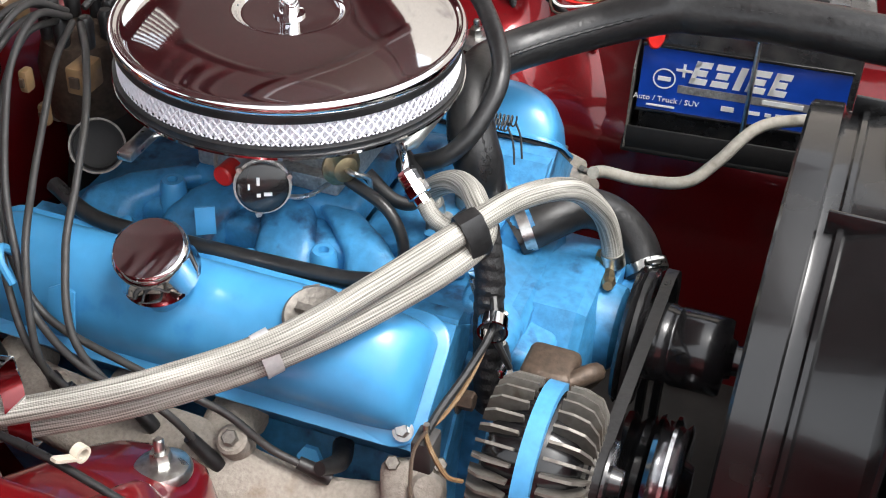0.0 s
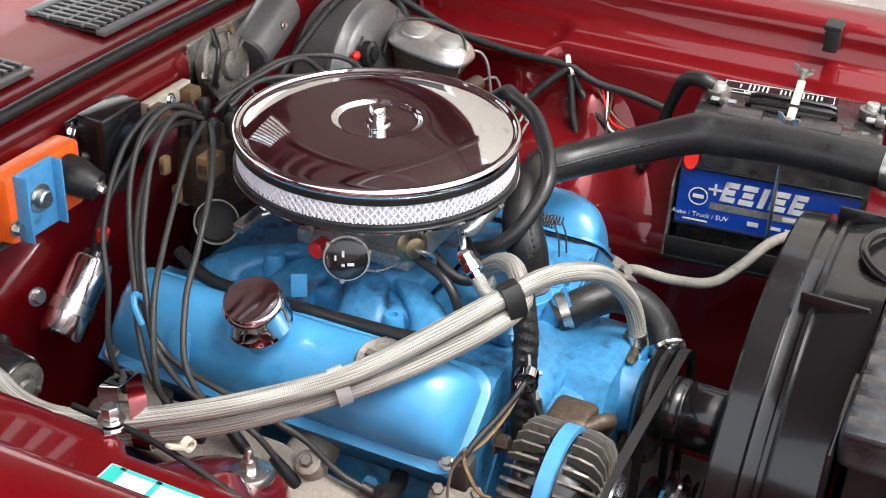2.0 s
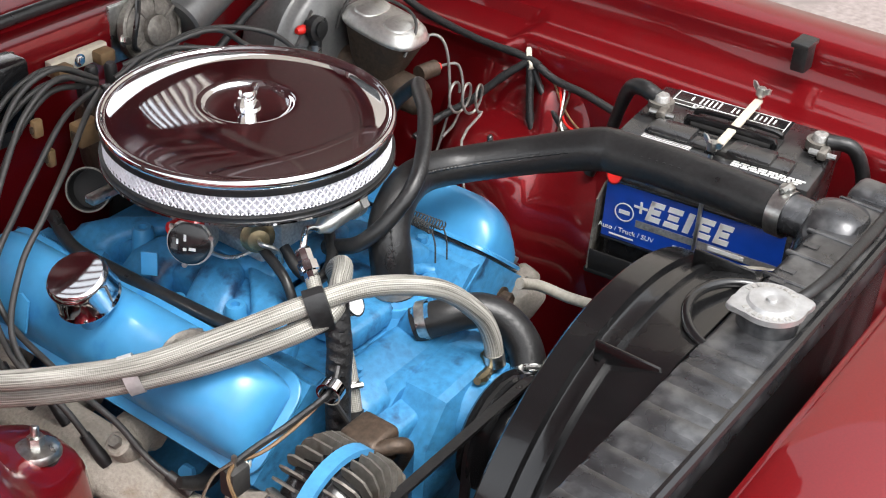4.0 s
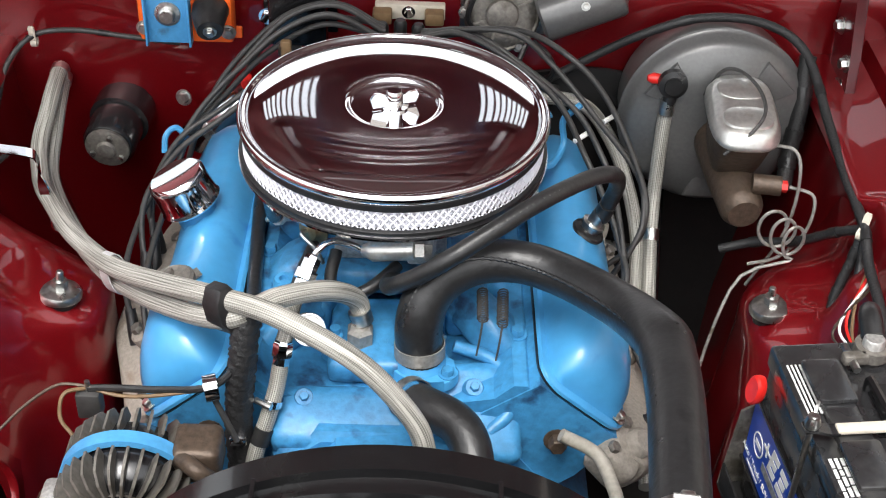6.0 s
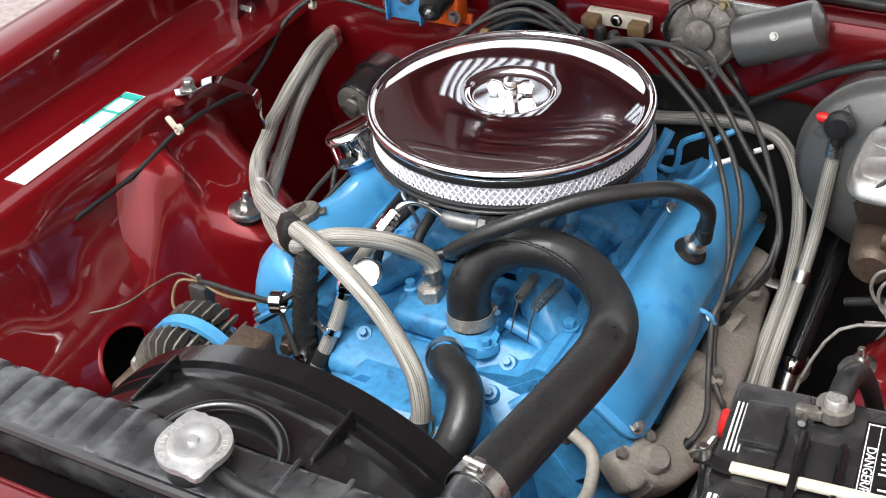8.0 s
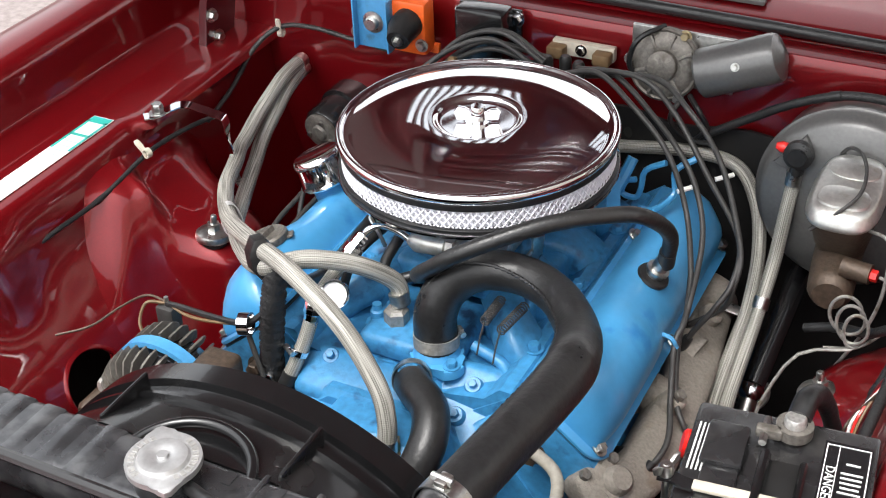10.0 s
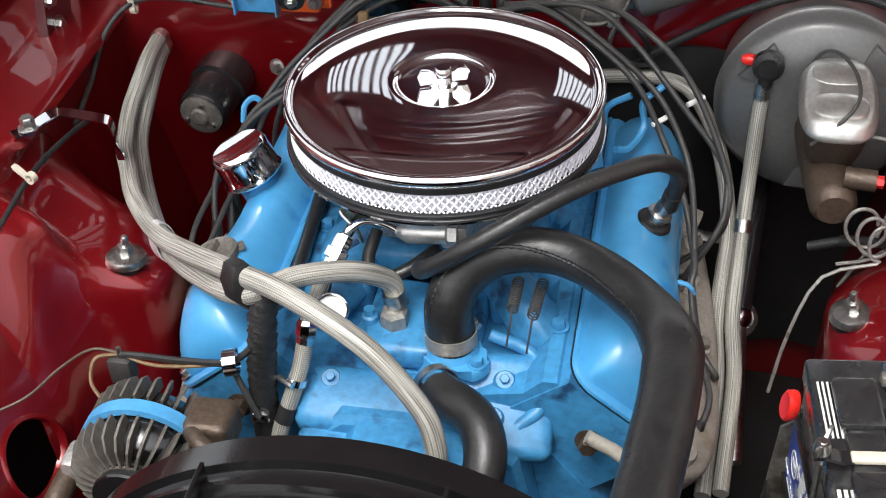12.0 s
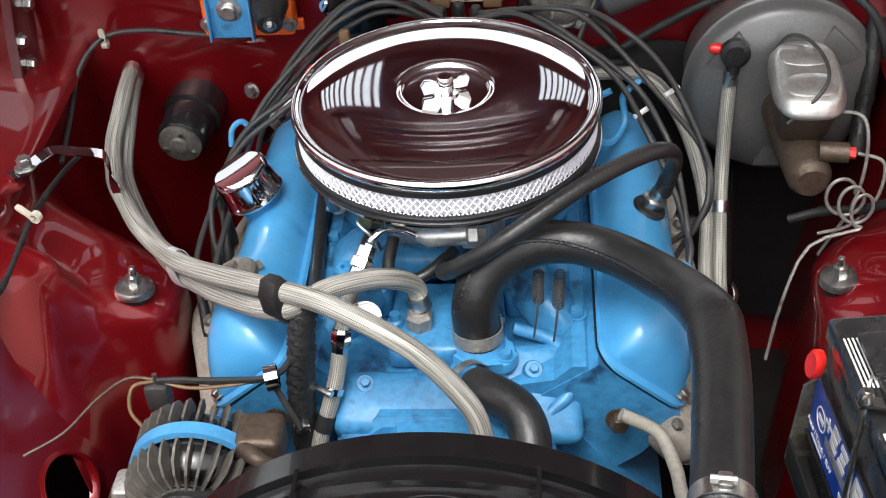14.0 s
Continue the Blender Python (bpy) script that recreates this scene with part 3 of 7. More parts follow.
def valve_cover(s):
    """Pressed cover with a tall, bulbous front third and a narrower rear."""
    vc = thing("valve_cover", "blue enamelled pressed steel valve cover on the engine", "valve cover", bank(s, 0, 0, BASE), group="valve covers")
    bm = B()
    secs = []
    y0, y1 = -0.238, 0.235
    ends = [(0.0, 0.0, 0.70), (0.0006, 0.15, 0.74), (0.002, 0.30, 0.79), (0.0045, 0.45, 0.845), (0.0085, 0.57, 0.875), (0.014, 0.69, 0.91), (0.021, 0.795, 0.94), (0.030, 0.88, 0.965), (0.041, 0.945, 0.985), (0.055, 0.99, 1.0), (0.072, 1.0, 1.0)]
    ys = [(y0 + d, h, w) for d, h, w in ends]
    ys += [(-0.163 + 0.011 * k, 1.0, 1.0) for k in range(1, 31)]
    ys += [(y1 - 0.7 * d, h, w) for d, h, w in ends[::-1]]
    for y, h, w in ys:
        tall = 1.0 + 0.17 * smoothstep(-0.055, -0.115, y)
        waist = smoothstep(-0.075, -0.02, y)
        ring = []
        for u, n in SECTION:
            up = n * h * (tall if u < 0.02 else 1 + (tall - 1) * 0.6)
            if u > 0:
                u = u * (1 - 0.13 * waist * min(1, n / 0.02))
                up *= 1 - 0.10 * waist
            ring.append(bank(s, y, u * w + 0.014 * (1 - w), BASE + up))
        secs.append(ring)
    loft(bm, secs)
    part("cover_shell", bm, BLUE, vc, smooth=60)
    bm = B()
    ring = []
    for cu, cy, a0 in ((1, 1, 0), (-1, 1, 90), (-1, -1, 180), (1, -1, 270)):
        for k in range(9):
            a = radians(a0 + 90 * k / 8)
            rc = 0.032 if cy < 0 else 0.024
            ring.append((cu * (0.0655 - rc) + rc * math.cos(a) - 0.001, -0.002 + cy * (0.247 - rc) + rc * math.sin(a)))
    loft(bm, [[bank(s, y * f, u * f, BASE + v) for u, y in ring] for f, v in ((1.0, -0.004), (1.0, 0.0), (0.99, 0.0015), (0.8, 0.002))])
    part("flange", bm, BLUE, vc, smooth=50)
    bm = B()
    loft(bm, [[bank(s, y * f, u * f, BASE + v) for u, y in ring] for f, v in ((0.985, -0.009), (0.995, -0.006))])
    part("gasket", bm, RUBBER, vc, "dark cork gasket", smooth=50)
    for y, u in ((-0.231, 0.047), (0.0, 0.060), (0.225, 0.05), (0.1, -0.060)):
        bm = B()
        hexbolt(bm, bank(s, y, u, BASE + 0.004), bank_dir(s, 0, 1), 0.0068, 0.007)
        part("bolt", bm, STEEL, vc, "zinc-plated hex bolt")
    return vc


vcs = [valve_cover(s) for s in (-1, 1)]
vcs[0]["label"] = "blue enamelled valve cover with chrome oil cap seat"
vcs[1]["label"] = "blue enamelled valve cover with a rubber breather grommet"

eng = thing("engine_block", "blue painted cast iron V8 engine block with its heads", "engine", (0, 0, 0.4))
for s in (-1, 1):
    bm = B()
    loft(bm, [[bank(s, y, u, n) for u, n in ((-0.075, -0.11), (0.055, -0.11), (0.066, -0.05), (0.062, 0.024), (-0.062, 0.024), (-0.080, -0.05))] for y in (-0.247, -0.243, 0.0, 0.245, 0.25)])
    part("cylinder_head", bm, CAST_BLUE, eng, smooth=25)
bm = B()
loft(bm, [[(x, y, z) for x, z in ((-0.2, 0.36), (0.2, 0.36), (0.25, 0.50), (0.13, 0.66), (-0.13, 0.66), (-0.25, 0.50))] for y in (-0.25, 0.26)])
part("block", bm, CAST_BLUE, eng, smooth=25)
bm = B()
loft(bm, [[(x * f, y, 0.52 + (z - 0.52) * f) for x, z in ((-0.13, 0.38), (0.13, 0.38), (0.15, 0.5), (0.12, 0.66), (0.07, 0.70), (-0.07, 0.70), (-0.12, 0.66), (-0.15, 0.5))] for y, f in ((-0.24, 1.0), (-0.285, 1.0), (-0.292, 0.95))])
part("timing_cover", bm, CAST_BLUE, eng, smooth=25)

# intake manifold
im = thing("intake_manifold", "blue painted cast intake manifold between the cylinder banks", "intake manifold", (0, 0, 0.68))
bm = B()
loft(bm, [[(x, y, z) for x, z in ((-0.158, 0.65), (0.158, 0.65), (0.160, 0.730), (0.155, 0.736), (0.140, 0.736), (0.120, 0.716), (0.06, 0.705), (-0.06, 0.705), (-0.120, 0.716), (-0.140, 0.736), (-0.155, 0.736), (-0.160, 0.730))] for y in (-0.245, -0.24, 0.22, 0.225)])
part("valley_casting", bm, CAST_BLUE, im, smooth=30)
for s in (-1, 1):
    for y in (-0.15, -0.05, 0.06, 0.16):
        secs = []
        for x, f, z, w, h in ((0.055, 0.5, 0.752, 0.026, 0.022), (0.085, 0.75, 0.748, 0.030, 0.024), (0.112, 0.95, 0.735, 0.033, 0.025), (0.132, 1.0, 0.715, 0.034, 0.026), (0.146, 1.03, 0.69, 0.034, 0.026)):
            ring = []
            for k in range(20):
                a = 2 * math.pi * k / 20
                c, q = math.cos(a), math.sin(a)
                v = h * math.copysign(abs(q) ** 0.55, q)
                ring.append((s * (x + 0.5 * v), y * f + w * math.copysign(abs(c) ** 0.55, c), z + 0.85 * v))
            secs.append(ring)
        part("runner", loft(B(), secs), CAST_BLUE, im)
    part("side_wall", box(B(), (s * 0.09, 0.0, 0.727), (0.05, 0.27, 0.05), 0.012, None, 3), CAST_BLUE, im)
bm = B()
box(bm, (0, -0.01, 0.757), (0.15, 0.19, 0.036), 0.012, None, 3)
box(bm, (0, -0.16, 0.722), (0.13, 0.12, 0.032), 0.01, None, 3)
part("plenum", bm, CAST_BLUE, im)
bm = B()
th = frame_of((0.037, -0.2025, 0.719), (0, 0.02, 1))
lathe(bm, [(0.044, -0.03), (0.038, -0.012), (0.034, 0.0), (0, 0.0)], 28, th)
plate(bm, [(0.036 * math.cos(a) * (1.35 if abs(math.cos(a)) > 0.8 else 1), 0.033 * math.sin(a)) for a in [2 * math.pi * k / 28 for k in range(28)]], 0.012, th @ pose(0, 0, 0, 0, 0, -35), 0.003)
lathe(bm, [(0.030, 0.012), (0.027, 0.018), (0.0235, 0.024), (0.0225, 0.05), (0, 0.05)], 28, th)
part("thermostat_housing", bm, BLUE, im)
for a in (-35, 145):
    bm = B()
    hexbolt(bm, th @ Vector((0.038 * math.cos(radians(a)), 0.038 * math.sin(radians(a)), 0.012)), (0, 0, 1), 0.007, 0.007)
    part("bolt", bm, CAST_BLUE, im)

# water pump
wp = thing("water_pump", "blue painted cast water pump on the front of the engine", "water pump", (0.01, -0.32, 0.6))
bm = B()
loft(bm, [[(x * f + 0.01, y, 0.62 + (z - 0.62) * f) for x, z in ((-0.10, 0.55), (0.10, 0.55), (0.11, 0.62), (0.085, 0.685), (0.02, 0.70), (-0.06, 0.695), (-0.10, 0.64))] for y, f in ((-0.285, 1.0), (-0.335, 1.0), (-0.345, 0.92), (-0.355, 0.6))])
part("pump_body", bm, CAST_BLUE, wp, smooth=30)
bm = B()
lathe(bm, [(0.05, 0), (0.045, 0.03), (0.03, 0.04), (0.028, 0.06), (0, 0.06)], 28, frame_of((0.009, -0.34, 0.64), (0, -1, 0)))
part("bearing_nose", bm, CAST_BLUE, wp)
bm = B()
box(bm, (0.048, -0.335, 0.660), (0.045, 0.05, 0.05), 0.006)
part("hose_boss", bm, BLUE, wp)

# ---- large hoses ----
hose = thing("radiator_hose", "black rubber upper radiator hose with a kinked bend", "hose", (0.04, -0.2, 0.75))
RH = [(0.0371, -0.2018, 0.736), (0.0354, -0.1965, 0.784), (0.049, -0.181, 0.8175), (0.0859, -0.1695, 0.842), (0.139, -0.163, 0.8435), (0.1905, -0.188, 0.8445), (0.2426, -0.262, 0.8645), (0.2665, -0.3345, 0.8895), (0.2695, -0.366, 0.893), (0.2665, -0.43, 0.8995), (0.259, -0.50, 0.9045), (0.2485, -0.588, 0.908)]
bm = B()
tube(bm, RH, [0.0265, 0.0265, 0.026, 0.0245, 0.0235, 0.0235, 0.0245, 0.0275, 0.0272, 0.0265, 0.0262, 0.026], 28, 10)
part("hose_body", bm, RUBBER, hose)
path = smooth_path(RH, 20)
seam = []
for k in range(20, len(path) - 30):
    t = (path[k + 1] - path[k - 1]).normalized()
    out = Vector((-0.6, -0.6, 0.45))
    seam.append(path[k] + (out - t * out.dot(t)).normalized() * 0.0248)
part("mould_seam", tube(B(), seam, [0.0016 if k % 3 else 0.0026 for k in range(len(seam))], 6, 1, False), RUBBER, hose, "fine raised mould seam")

HA = [(-0.4685, 0.31, 0.789), (-0.465, 0.25, 0.788), (-0.4665, 0.213, 0.774), (-0.4695, 0.182, 0.758), (-0.4655, 0.15, 0.748), (-0.457, 0.12, 0.745), (-0.447, 0.09, 0.746), (-0.4239, 0.0461, 0.751), (-0.3746, -0.0448, 0.7719), (-0.3074, -0.1322, 0.7951), (-0.2425, -0.1947, 0.8257), (-0.17, -0.2502, 0.8536), (-0.1078, -0.2806, 0.8564), (-0.0254, -0.3088, 0.8231), (0.0283, -0.3292, 0.7711), (0.0448, -0.3409, 0.7333), (0.0466, -0.3497, 0.6932)]
HB = [(-0.4665, 0.31, 0.778), (-0.462, 0.25, 0.766), (-0.461, 0.213, 0.747), (-0.4605, 0.18, 0.728), (-0.455, 0.15, 0.715), (-0.4393, 0.1128, 0.711), (-0.4122, 0.0574, 0.7175), (-0.3707, -0.0193, 0.7325), (-0.3147, -0.1108, 0.7625), (-0.2423, -0.193, 0.795), (-0.1638, -0.2612, 0.835), (-0.1122, -0.2408, 0.847), (-0.0662, -0.205, 0.8294), (-0.0357, -0.1677, 0.7884), (-0.0274, -0.1703, 0.7582)]
for pts in (HA, HB):
    ob = thing("heater_hose", "braided stainless heater hose clipped to its twin", "hose", pts[0], group="heater hoses")
    bm = B()
    tube(bm, pts, 0.0115, 20, 10)
    part("braided_sleeve", bm, BRAID, ob)
    for p, q in ((pts[0], pts[1]), (pts[-1], pts[-2])):
        p, q = Vector(p), Vector(q)
        part("end_ferrule", tube(B(), [p, p + (q - p).normalized() * 0.016], 0.0128, 18, 1, False), STEEL, ob)

# ---- fan shroud and radiator ----
fs = thing("fan_shroud", "black moulded plastic fan shroud round the cooling fan", "fan shroud", (0.009, -0.57, 0.3))
bm = B()
secs = []
N = 96
for y, r, k, lift in ((-0.535, 0.274, 0.0, 0), (-0.512, 0.277, 0.0, 0), (-0.508, 0.281, 0.0, 0), (-0.511, 0.2845, 0.0, 0), (-0.540, 0.2865, 0.0, 0), (-0.5425, 0.2785, 0.02, 0), (-0.546, 0.2775, 0.05, 0), (-0.556, 0.2775, 0.12, 0), (-0.5585, 0.2835, 0.16, 0), (-0.5635, 0.2835, 0.2, 0), (-0.566, 0.2775, 0.24, 0), (-0.60, 0.279, 0.8, 0), (-0.628, 0.284, 1.0, 0)):
    ring = []
    for i in range(N):
        a = 2 * math.pi * i / N
        c, s_ = math.cos(a), math.sin(a)
        sq = 1 / max(abs(c) * 0.86, abs(s_), 1e-6)
        f = 1 + k * (min(sq, 1.06) - 1)
        ring.append((0.009 + r * f * c, y, 0.632 + r * f * s_))
    secs.append(ring)
loft(bm, secs, caps=False)
bmesh.ops.solidify(bm, geom=bm.faces[:], thickness=0.003)
part("shroud_body", bm, PLASTIC, fs, smooth=30)
for sx in (-1, 1):
    part("corner_panel", box(B(), (0.009 + sx * 0.27, -0.626, 0.80), (0.14, 0.006, 0.19), 0.002), PLASTIC, fs)

rad = thing("radiator", "black painted radiator with a ribbed top tank", "radiator", (0.01, -0.67, 0.3))
bm = B()
box(bm, (0.01, -0.667, 0.60), (0.64, 0.05, 0.55), 0.004)
part("core", bm, BLACKPAINT, rad)
bm = B()
box(bm, (0.01, -0.667, 0.898), (0.66, 0.075, 0.05), 0.012, None, 3)
lathe(bm, [(0.03, 0), (0.03, 0.025), (0.026, 0.028), (0, 0.028)], 32, frame_of((0.02, -0.668, 0.915), (0, 0, 1)))
tube(bm, [(0.25, -0.575, 0.91), (0.25, -0.61, 0.908), (0.255, -0.655, 0.90)], 0.024, 20)
part("top_tank", bm, TANK, rad)
bm = B()
cap_m = frame_of((0.02, -0.668, 0.941), (0, 0, 1))
out = []
for k in range(48):
    a = 2 * math.pi * k / 48
    lobe = 0.010 * math.exp(-((math.degrees(a) - 40 + 180) % 360 - 180) ** 2 / 200) + 0.010 * math.exp(-((math.degrees(a) - 220 + 180) % 360 - 180) ** 2 / 200)
    out.append(((0.034 + lobe) * math.cos(a), (0.034 + lobe) * math.sin(a)))
plate(bm, out, 0.006, cap_m, 0.0015)
lathe(bm, [(0.024, 0.006), (0.022, 0.0095), (0.012, 0.0105), (0.008, 0.0085), (0.005, 0.0085), (0.005, 0.0115), (0, 0.0115)], 32, cap_m)
cap_ob = part("pressure_cap", bm, CAPMETAL, rad, "pressed bright metal pressure cap")
bm = B()
for a in list(range(60, 170, 13)) + list(range(235, 345, 13)):
    box(bm, (0.0285, 0, 0.0063), (0.0055, 0.0042, 0.0008), 0, cap_m @ pose(0, 0, 0, 0, 0, a))
tagged(part("stamped_mark", bm, ALU, cap_ob, "stamped letters worn past reading", smooth=0), kind="stuff")

# ---- brake booster ----
BM = frame_of((0.425, 0.25, 0.787), (0, -1, 0.06))
bb = thing("brake_booster", "grey satin brake booster drum on the firewall", "brake booster", (0.42, 0.25, 0.79))
bm = B()
lathe(bm, [(0.0, -0.09), (0.09, -0.09), (0.12, -0.06), (0.123, 0.0), (0.128, 0.003), (0.128, 0.009), (0.124, 0.012), (0.121, 0.024), (0.112, 0.034), (0.07, 0.044), (0.045, 0.047), (0, 0.047)], 72, BM)
part("drum", bm, GREYPAINT, bb)
# ---- alternator ----
alt = thing("alternator", "finned cast aluminium alternator with a blue painted band", "alternator", (-0.27, -0.36, 0.7))
am = frame_of((-0.257, -0.360, 0.690), (0, -1, 0))
# Inner housing coloured black, so the gaps between the fins read as shade.
bm = B()
lathe(bm, [(0, -0.046), (0.047, -0.044), (0.056, -0.036), (0.060, -0.018), (0.062, 0.014), (0.053, 0.034), (0.040, 0.043), (0, 0.043)], 48, am)
part("housing", bm, BLACKPAINT, alt, "core coloured black for the dark gaps between fins")
bm = B()
lathe(bm, [(0.066, -0.0088), (0.0728, -0.008), (0.0728, 0.008), (0.066, 0.0088)], 64, am)
part("stator_band", bm, LBLUE, alt, "light blue painted band")

# ---- exhaust manifolds ----
def flat_log(s, pts):
    """A cast log of flattened section along a path of (x, y, z, width, height)."""
    secs = []
    path = smooth_path([p[:3] for p in pts], 6)
    ws = np.interp(np.linspace(0, len(pts) - 1, len(path)), range(len(pts)), [p[3] for p in pts])
    hs = np.interp(np.linspace(0, len(pts) - 1, len(path)), range(len(pts)), [p[4] for p in pts])
    for p, w, h in zip(path, ws, hs):
        ring = []
        for k in range(20):
            a = 2 * math.pi * k / 20
            c, q = math.cos(a), math.sin(a)
            u, v = float(w) * math.copysign(abs(c) ** 0.6, c), float(h) * math.copysign(abs(q) ** 0.6, q)
            ring.append((s * (p.x + 0.82 * u + 0.57 * v), p.y, p.z - 0.57 * u + 0.82 * v))
        secs.append(ring)
    return loft(B(), secs)


LOGS = {
    1: [(0.268, -0.262, 0.625, 0.022, 0.024), (0.283, -0.235, 0.618, 0.030, 0.026), (0.292, -0.17, 0.607, 0.034, 0.026), (0.290, -0.06, 0.602, 0.034, 0.026), (0.282, 0.05, 0.600, 0.034, 0.026), (0.268, 0.15, 0.598, 0.034, 0.027), (0.255, 0.23, 0.585, 0.034, 0.030), (0.25, 0.28, 0.53, 0.03, 0.03)],
    -1: [(0.262, -0.258, 0.590, 0.020, 0.022), (0.272, -0.225, 0.585, 0.026, 0.024), (0.284, -0.15, 0.575, 0.028, 0.025), (0.296, -0.085, 0.590, 0.033, 0.030), (0.303, -0.03, 0.608, 0.040, 0.034), (0.300, 0.05, 0.606, 0.040, 0.032), (0.288, 0.14, 0.606, 0.037, 0.031), (0.272, 0.21, 0.60, 0.036, 0.032), (0.26, 0.27, 0.55, 0.03, 0.03)],
}
for s in (-1, 1):
    ex = thing("exhaust_manifold", "pale grey cast iron exhaust manifold below the valve cover", "exhaust manifold", (s * 0.29, 0, 0.6), group="exhaust manifolds")
    part("log", flat_log(s, LOGS[s]), IRON, ex)
    for y in (-0.05, 0.06, 0.19):
        part("port", tube(B(), [(s * 0.232, y, 0.612), (s * 0.255, y, 0.624), (s * 0.285, y - 0.005, 0.612)], [0.028, 0.026, 0.029], 16), IRON, ex)
    for y, x, z in ((-0.075, 0.300, 0.646), (0.125, 0.285, 0.634)):
        ear = part("bolt_ear", lathe(B(), [(0, -0.03), (0.017, -0.03), (0.015, 0.004), (0.012, 0.007), (0, 0.007)], 18, frame_of((s * x, y, z), (s * 0.55, -0.1, 0.83))), IRON, ex)
        part("bolt", hexbolt(B(), Vector((s * x, y, z)) + Vector((s * 0.55, -0.1, 0.83)) * 0.007, (s * 0.55, -0.1, 0.83), 0.008, 0.007, False), ALUDARK, ear)
    fz = 0.632 if s > 0 else 0.615
    m = frame_of((s * 0.262, -0.243, fz), (s * 0.6, -0.25, 0.76))
    fl_ = part("front_flange", box(B(), (0, 0, 0), (0.062, 0.052, 0.05), 0.012, m, 3), IRON, ex)
    part("flange_boss", lathe(B(), [(0, 0), (0.019, 0), (0.017, 0.014), (0.013, 0.018), (0, 0.018)], 20, m @ pose(0.012, -0.006, 0.02)), IRON, fl_)
    part("bolt", hexbolt(B(), m @ Vector((0.024, 0.018, 0.022)), (s * 0.6, -0.25, 0.76), 0.0075, 0.006, False), ALUDARK, fl_)
    part("bolt", hexbolt(B(), m @ Vector((-0.020, 0.02, 0.022)), (s * 0.6, -0.25, 0.76), 0.0075, 0.006, False), ALUDARK, fl_)
    part("core_plug", lathe(B(), [(0, 0), (0.013, 0), (0.013, 0.006), (0, 0.006)], 6, frame_of((s * 0.250, -0.132, 0.600), (s, 0, 0.35))), BLUE, eng, "blue hex plug")
    part("spark_boot", tube(B(), [(s * 0.235, -0.16, 0.612), (s * 0.262, -0.168, 0.618), (s * 0.29, -0.16, 0.632)], [0.011, 0.010, 0.007], 12, 4), RUBBER, eng, "black spark plug boot")


# ---- engine dressing ----
def ring_clamp(at, axis, r, parent=None, width=0.012, mat=None, turn=0):
    """A worm-drive clamp: band, screw housing and screw."""
    own = parent if parent is not None else thing("hose_clamp", "bright steel worm-drive hose clamp", "hose clamp", at, group="hose clamps")
    m = frame_of(at, axis) @ pose(0, 0, 0, 0, 0, turn)
    bm = B()
    lathe(bm, [(r, -width / 2), (r + 0.0015, -width / 2), (r + 0.0015, width / 2), (r, width / 2)], 36, m)
    part("band", bm, mat or STEEL, own)
    bm = B()
    box(bm, (0, r + 0.004, 0), (0.012, 0.007, width * 0.9), 0.002, m)
    part("screw_housing", bm, mat or STEEL, own)
    bm = B()
    lathe(bm, [(0.0038, -0.012), (0.0038, 0.009), (0, 0.009)], 8, m @ pose(0, r + 0.005, 0, 0, 90, 0))
    part("screw", bm, STEEL, own)
    return own


def line(name, label, category, pts, r, mat, sides=8, steps=6, group="", part_name="jacket"):
    own = thing(name, label, category, pts[0], group=group)
    part(part_name, tube(B(), pts, r, sides, steps), mat, own)
    return own


cap = thing("oil_cap", "chrome push-on oil breather cap on the valve cover", "oil cap", (-0.252, 0.008, 0.75))
cm = frame_of((-0.233, 0.020, 0.748), (-0.38, -0.02, 0.92))
part("neck", lathe(B(), [(0.0, -0.01), (0.026, -0.01), (0.026, 0.045), (0, 0.045)], 32, cm), BLUE, cap, "blue filler neck")
part("cap_shell", lathe(B(), [(0.030, 0.032), (0.0375, 0.032), (0.0388, 0.0345), (0.038, 0.037), (0.0368, 0.040), (0.0358, 0.064), (0.0362, 0.068), (0.0352, 0.0725), (0.032, 0.0755), (0.027, 0.0748), (0.012, 0.0735), (0, 0.0735)], 64, cm), CHROME, cap)

tw = thing("filler_plug", "dull grey metal twist-in filler plug on the valve cover", "filler plug", (-0.242, -0.141, 0.775))
tm = frame_of(bank(-1, -0.138, -0.024, 0.096), bank_dir(-1, -0.35, 0.95))
part("plug_disc", lathe(B(), [(0.0, 0), (0.029, 0), (0.03, 0.003), (0.03, 0.009), (0.027, 0.012), (0.022, 0.0095), (0.0, 0.0095)], 40, tm), ALUDARK, tw)
part("grip", plate(B(), [(-0.017, -0.004), (0.017, -0.004), (0.017, 0.004), (-0.017, 0.004)], 0.008, tm @ pose(0, 0, 0.009), 0.0015), ALUDARK, tw)
part("ear", plate(B(), [(0.0, -0.012), (0.036, -0.008), (0.036, 0.008), (0.0, 0.012)], 0.003, tm @ pose(0, 0, 0, 0, 0, 120), 0.001), ALUDARK, tw)

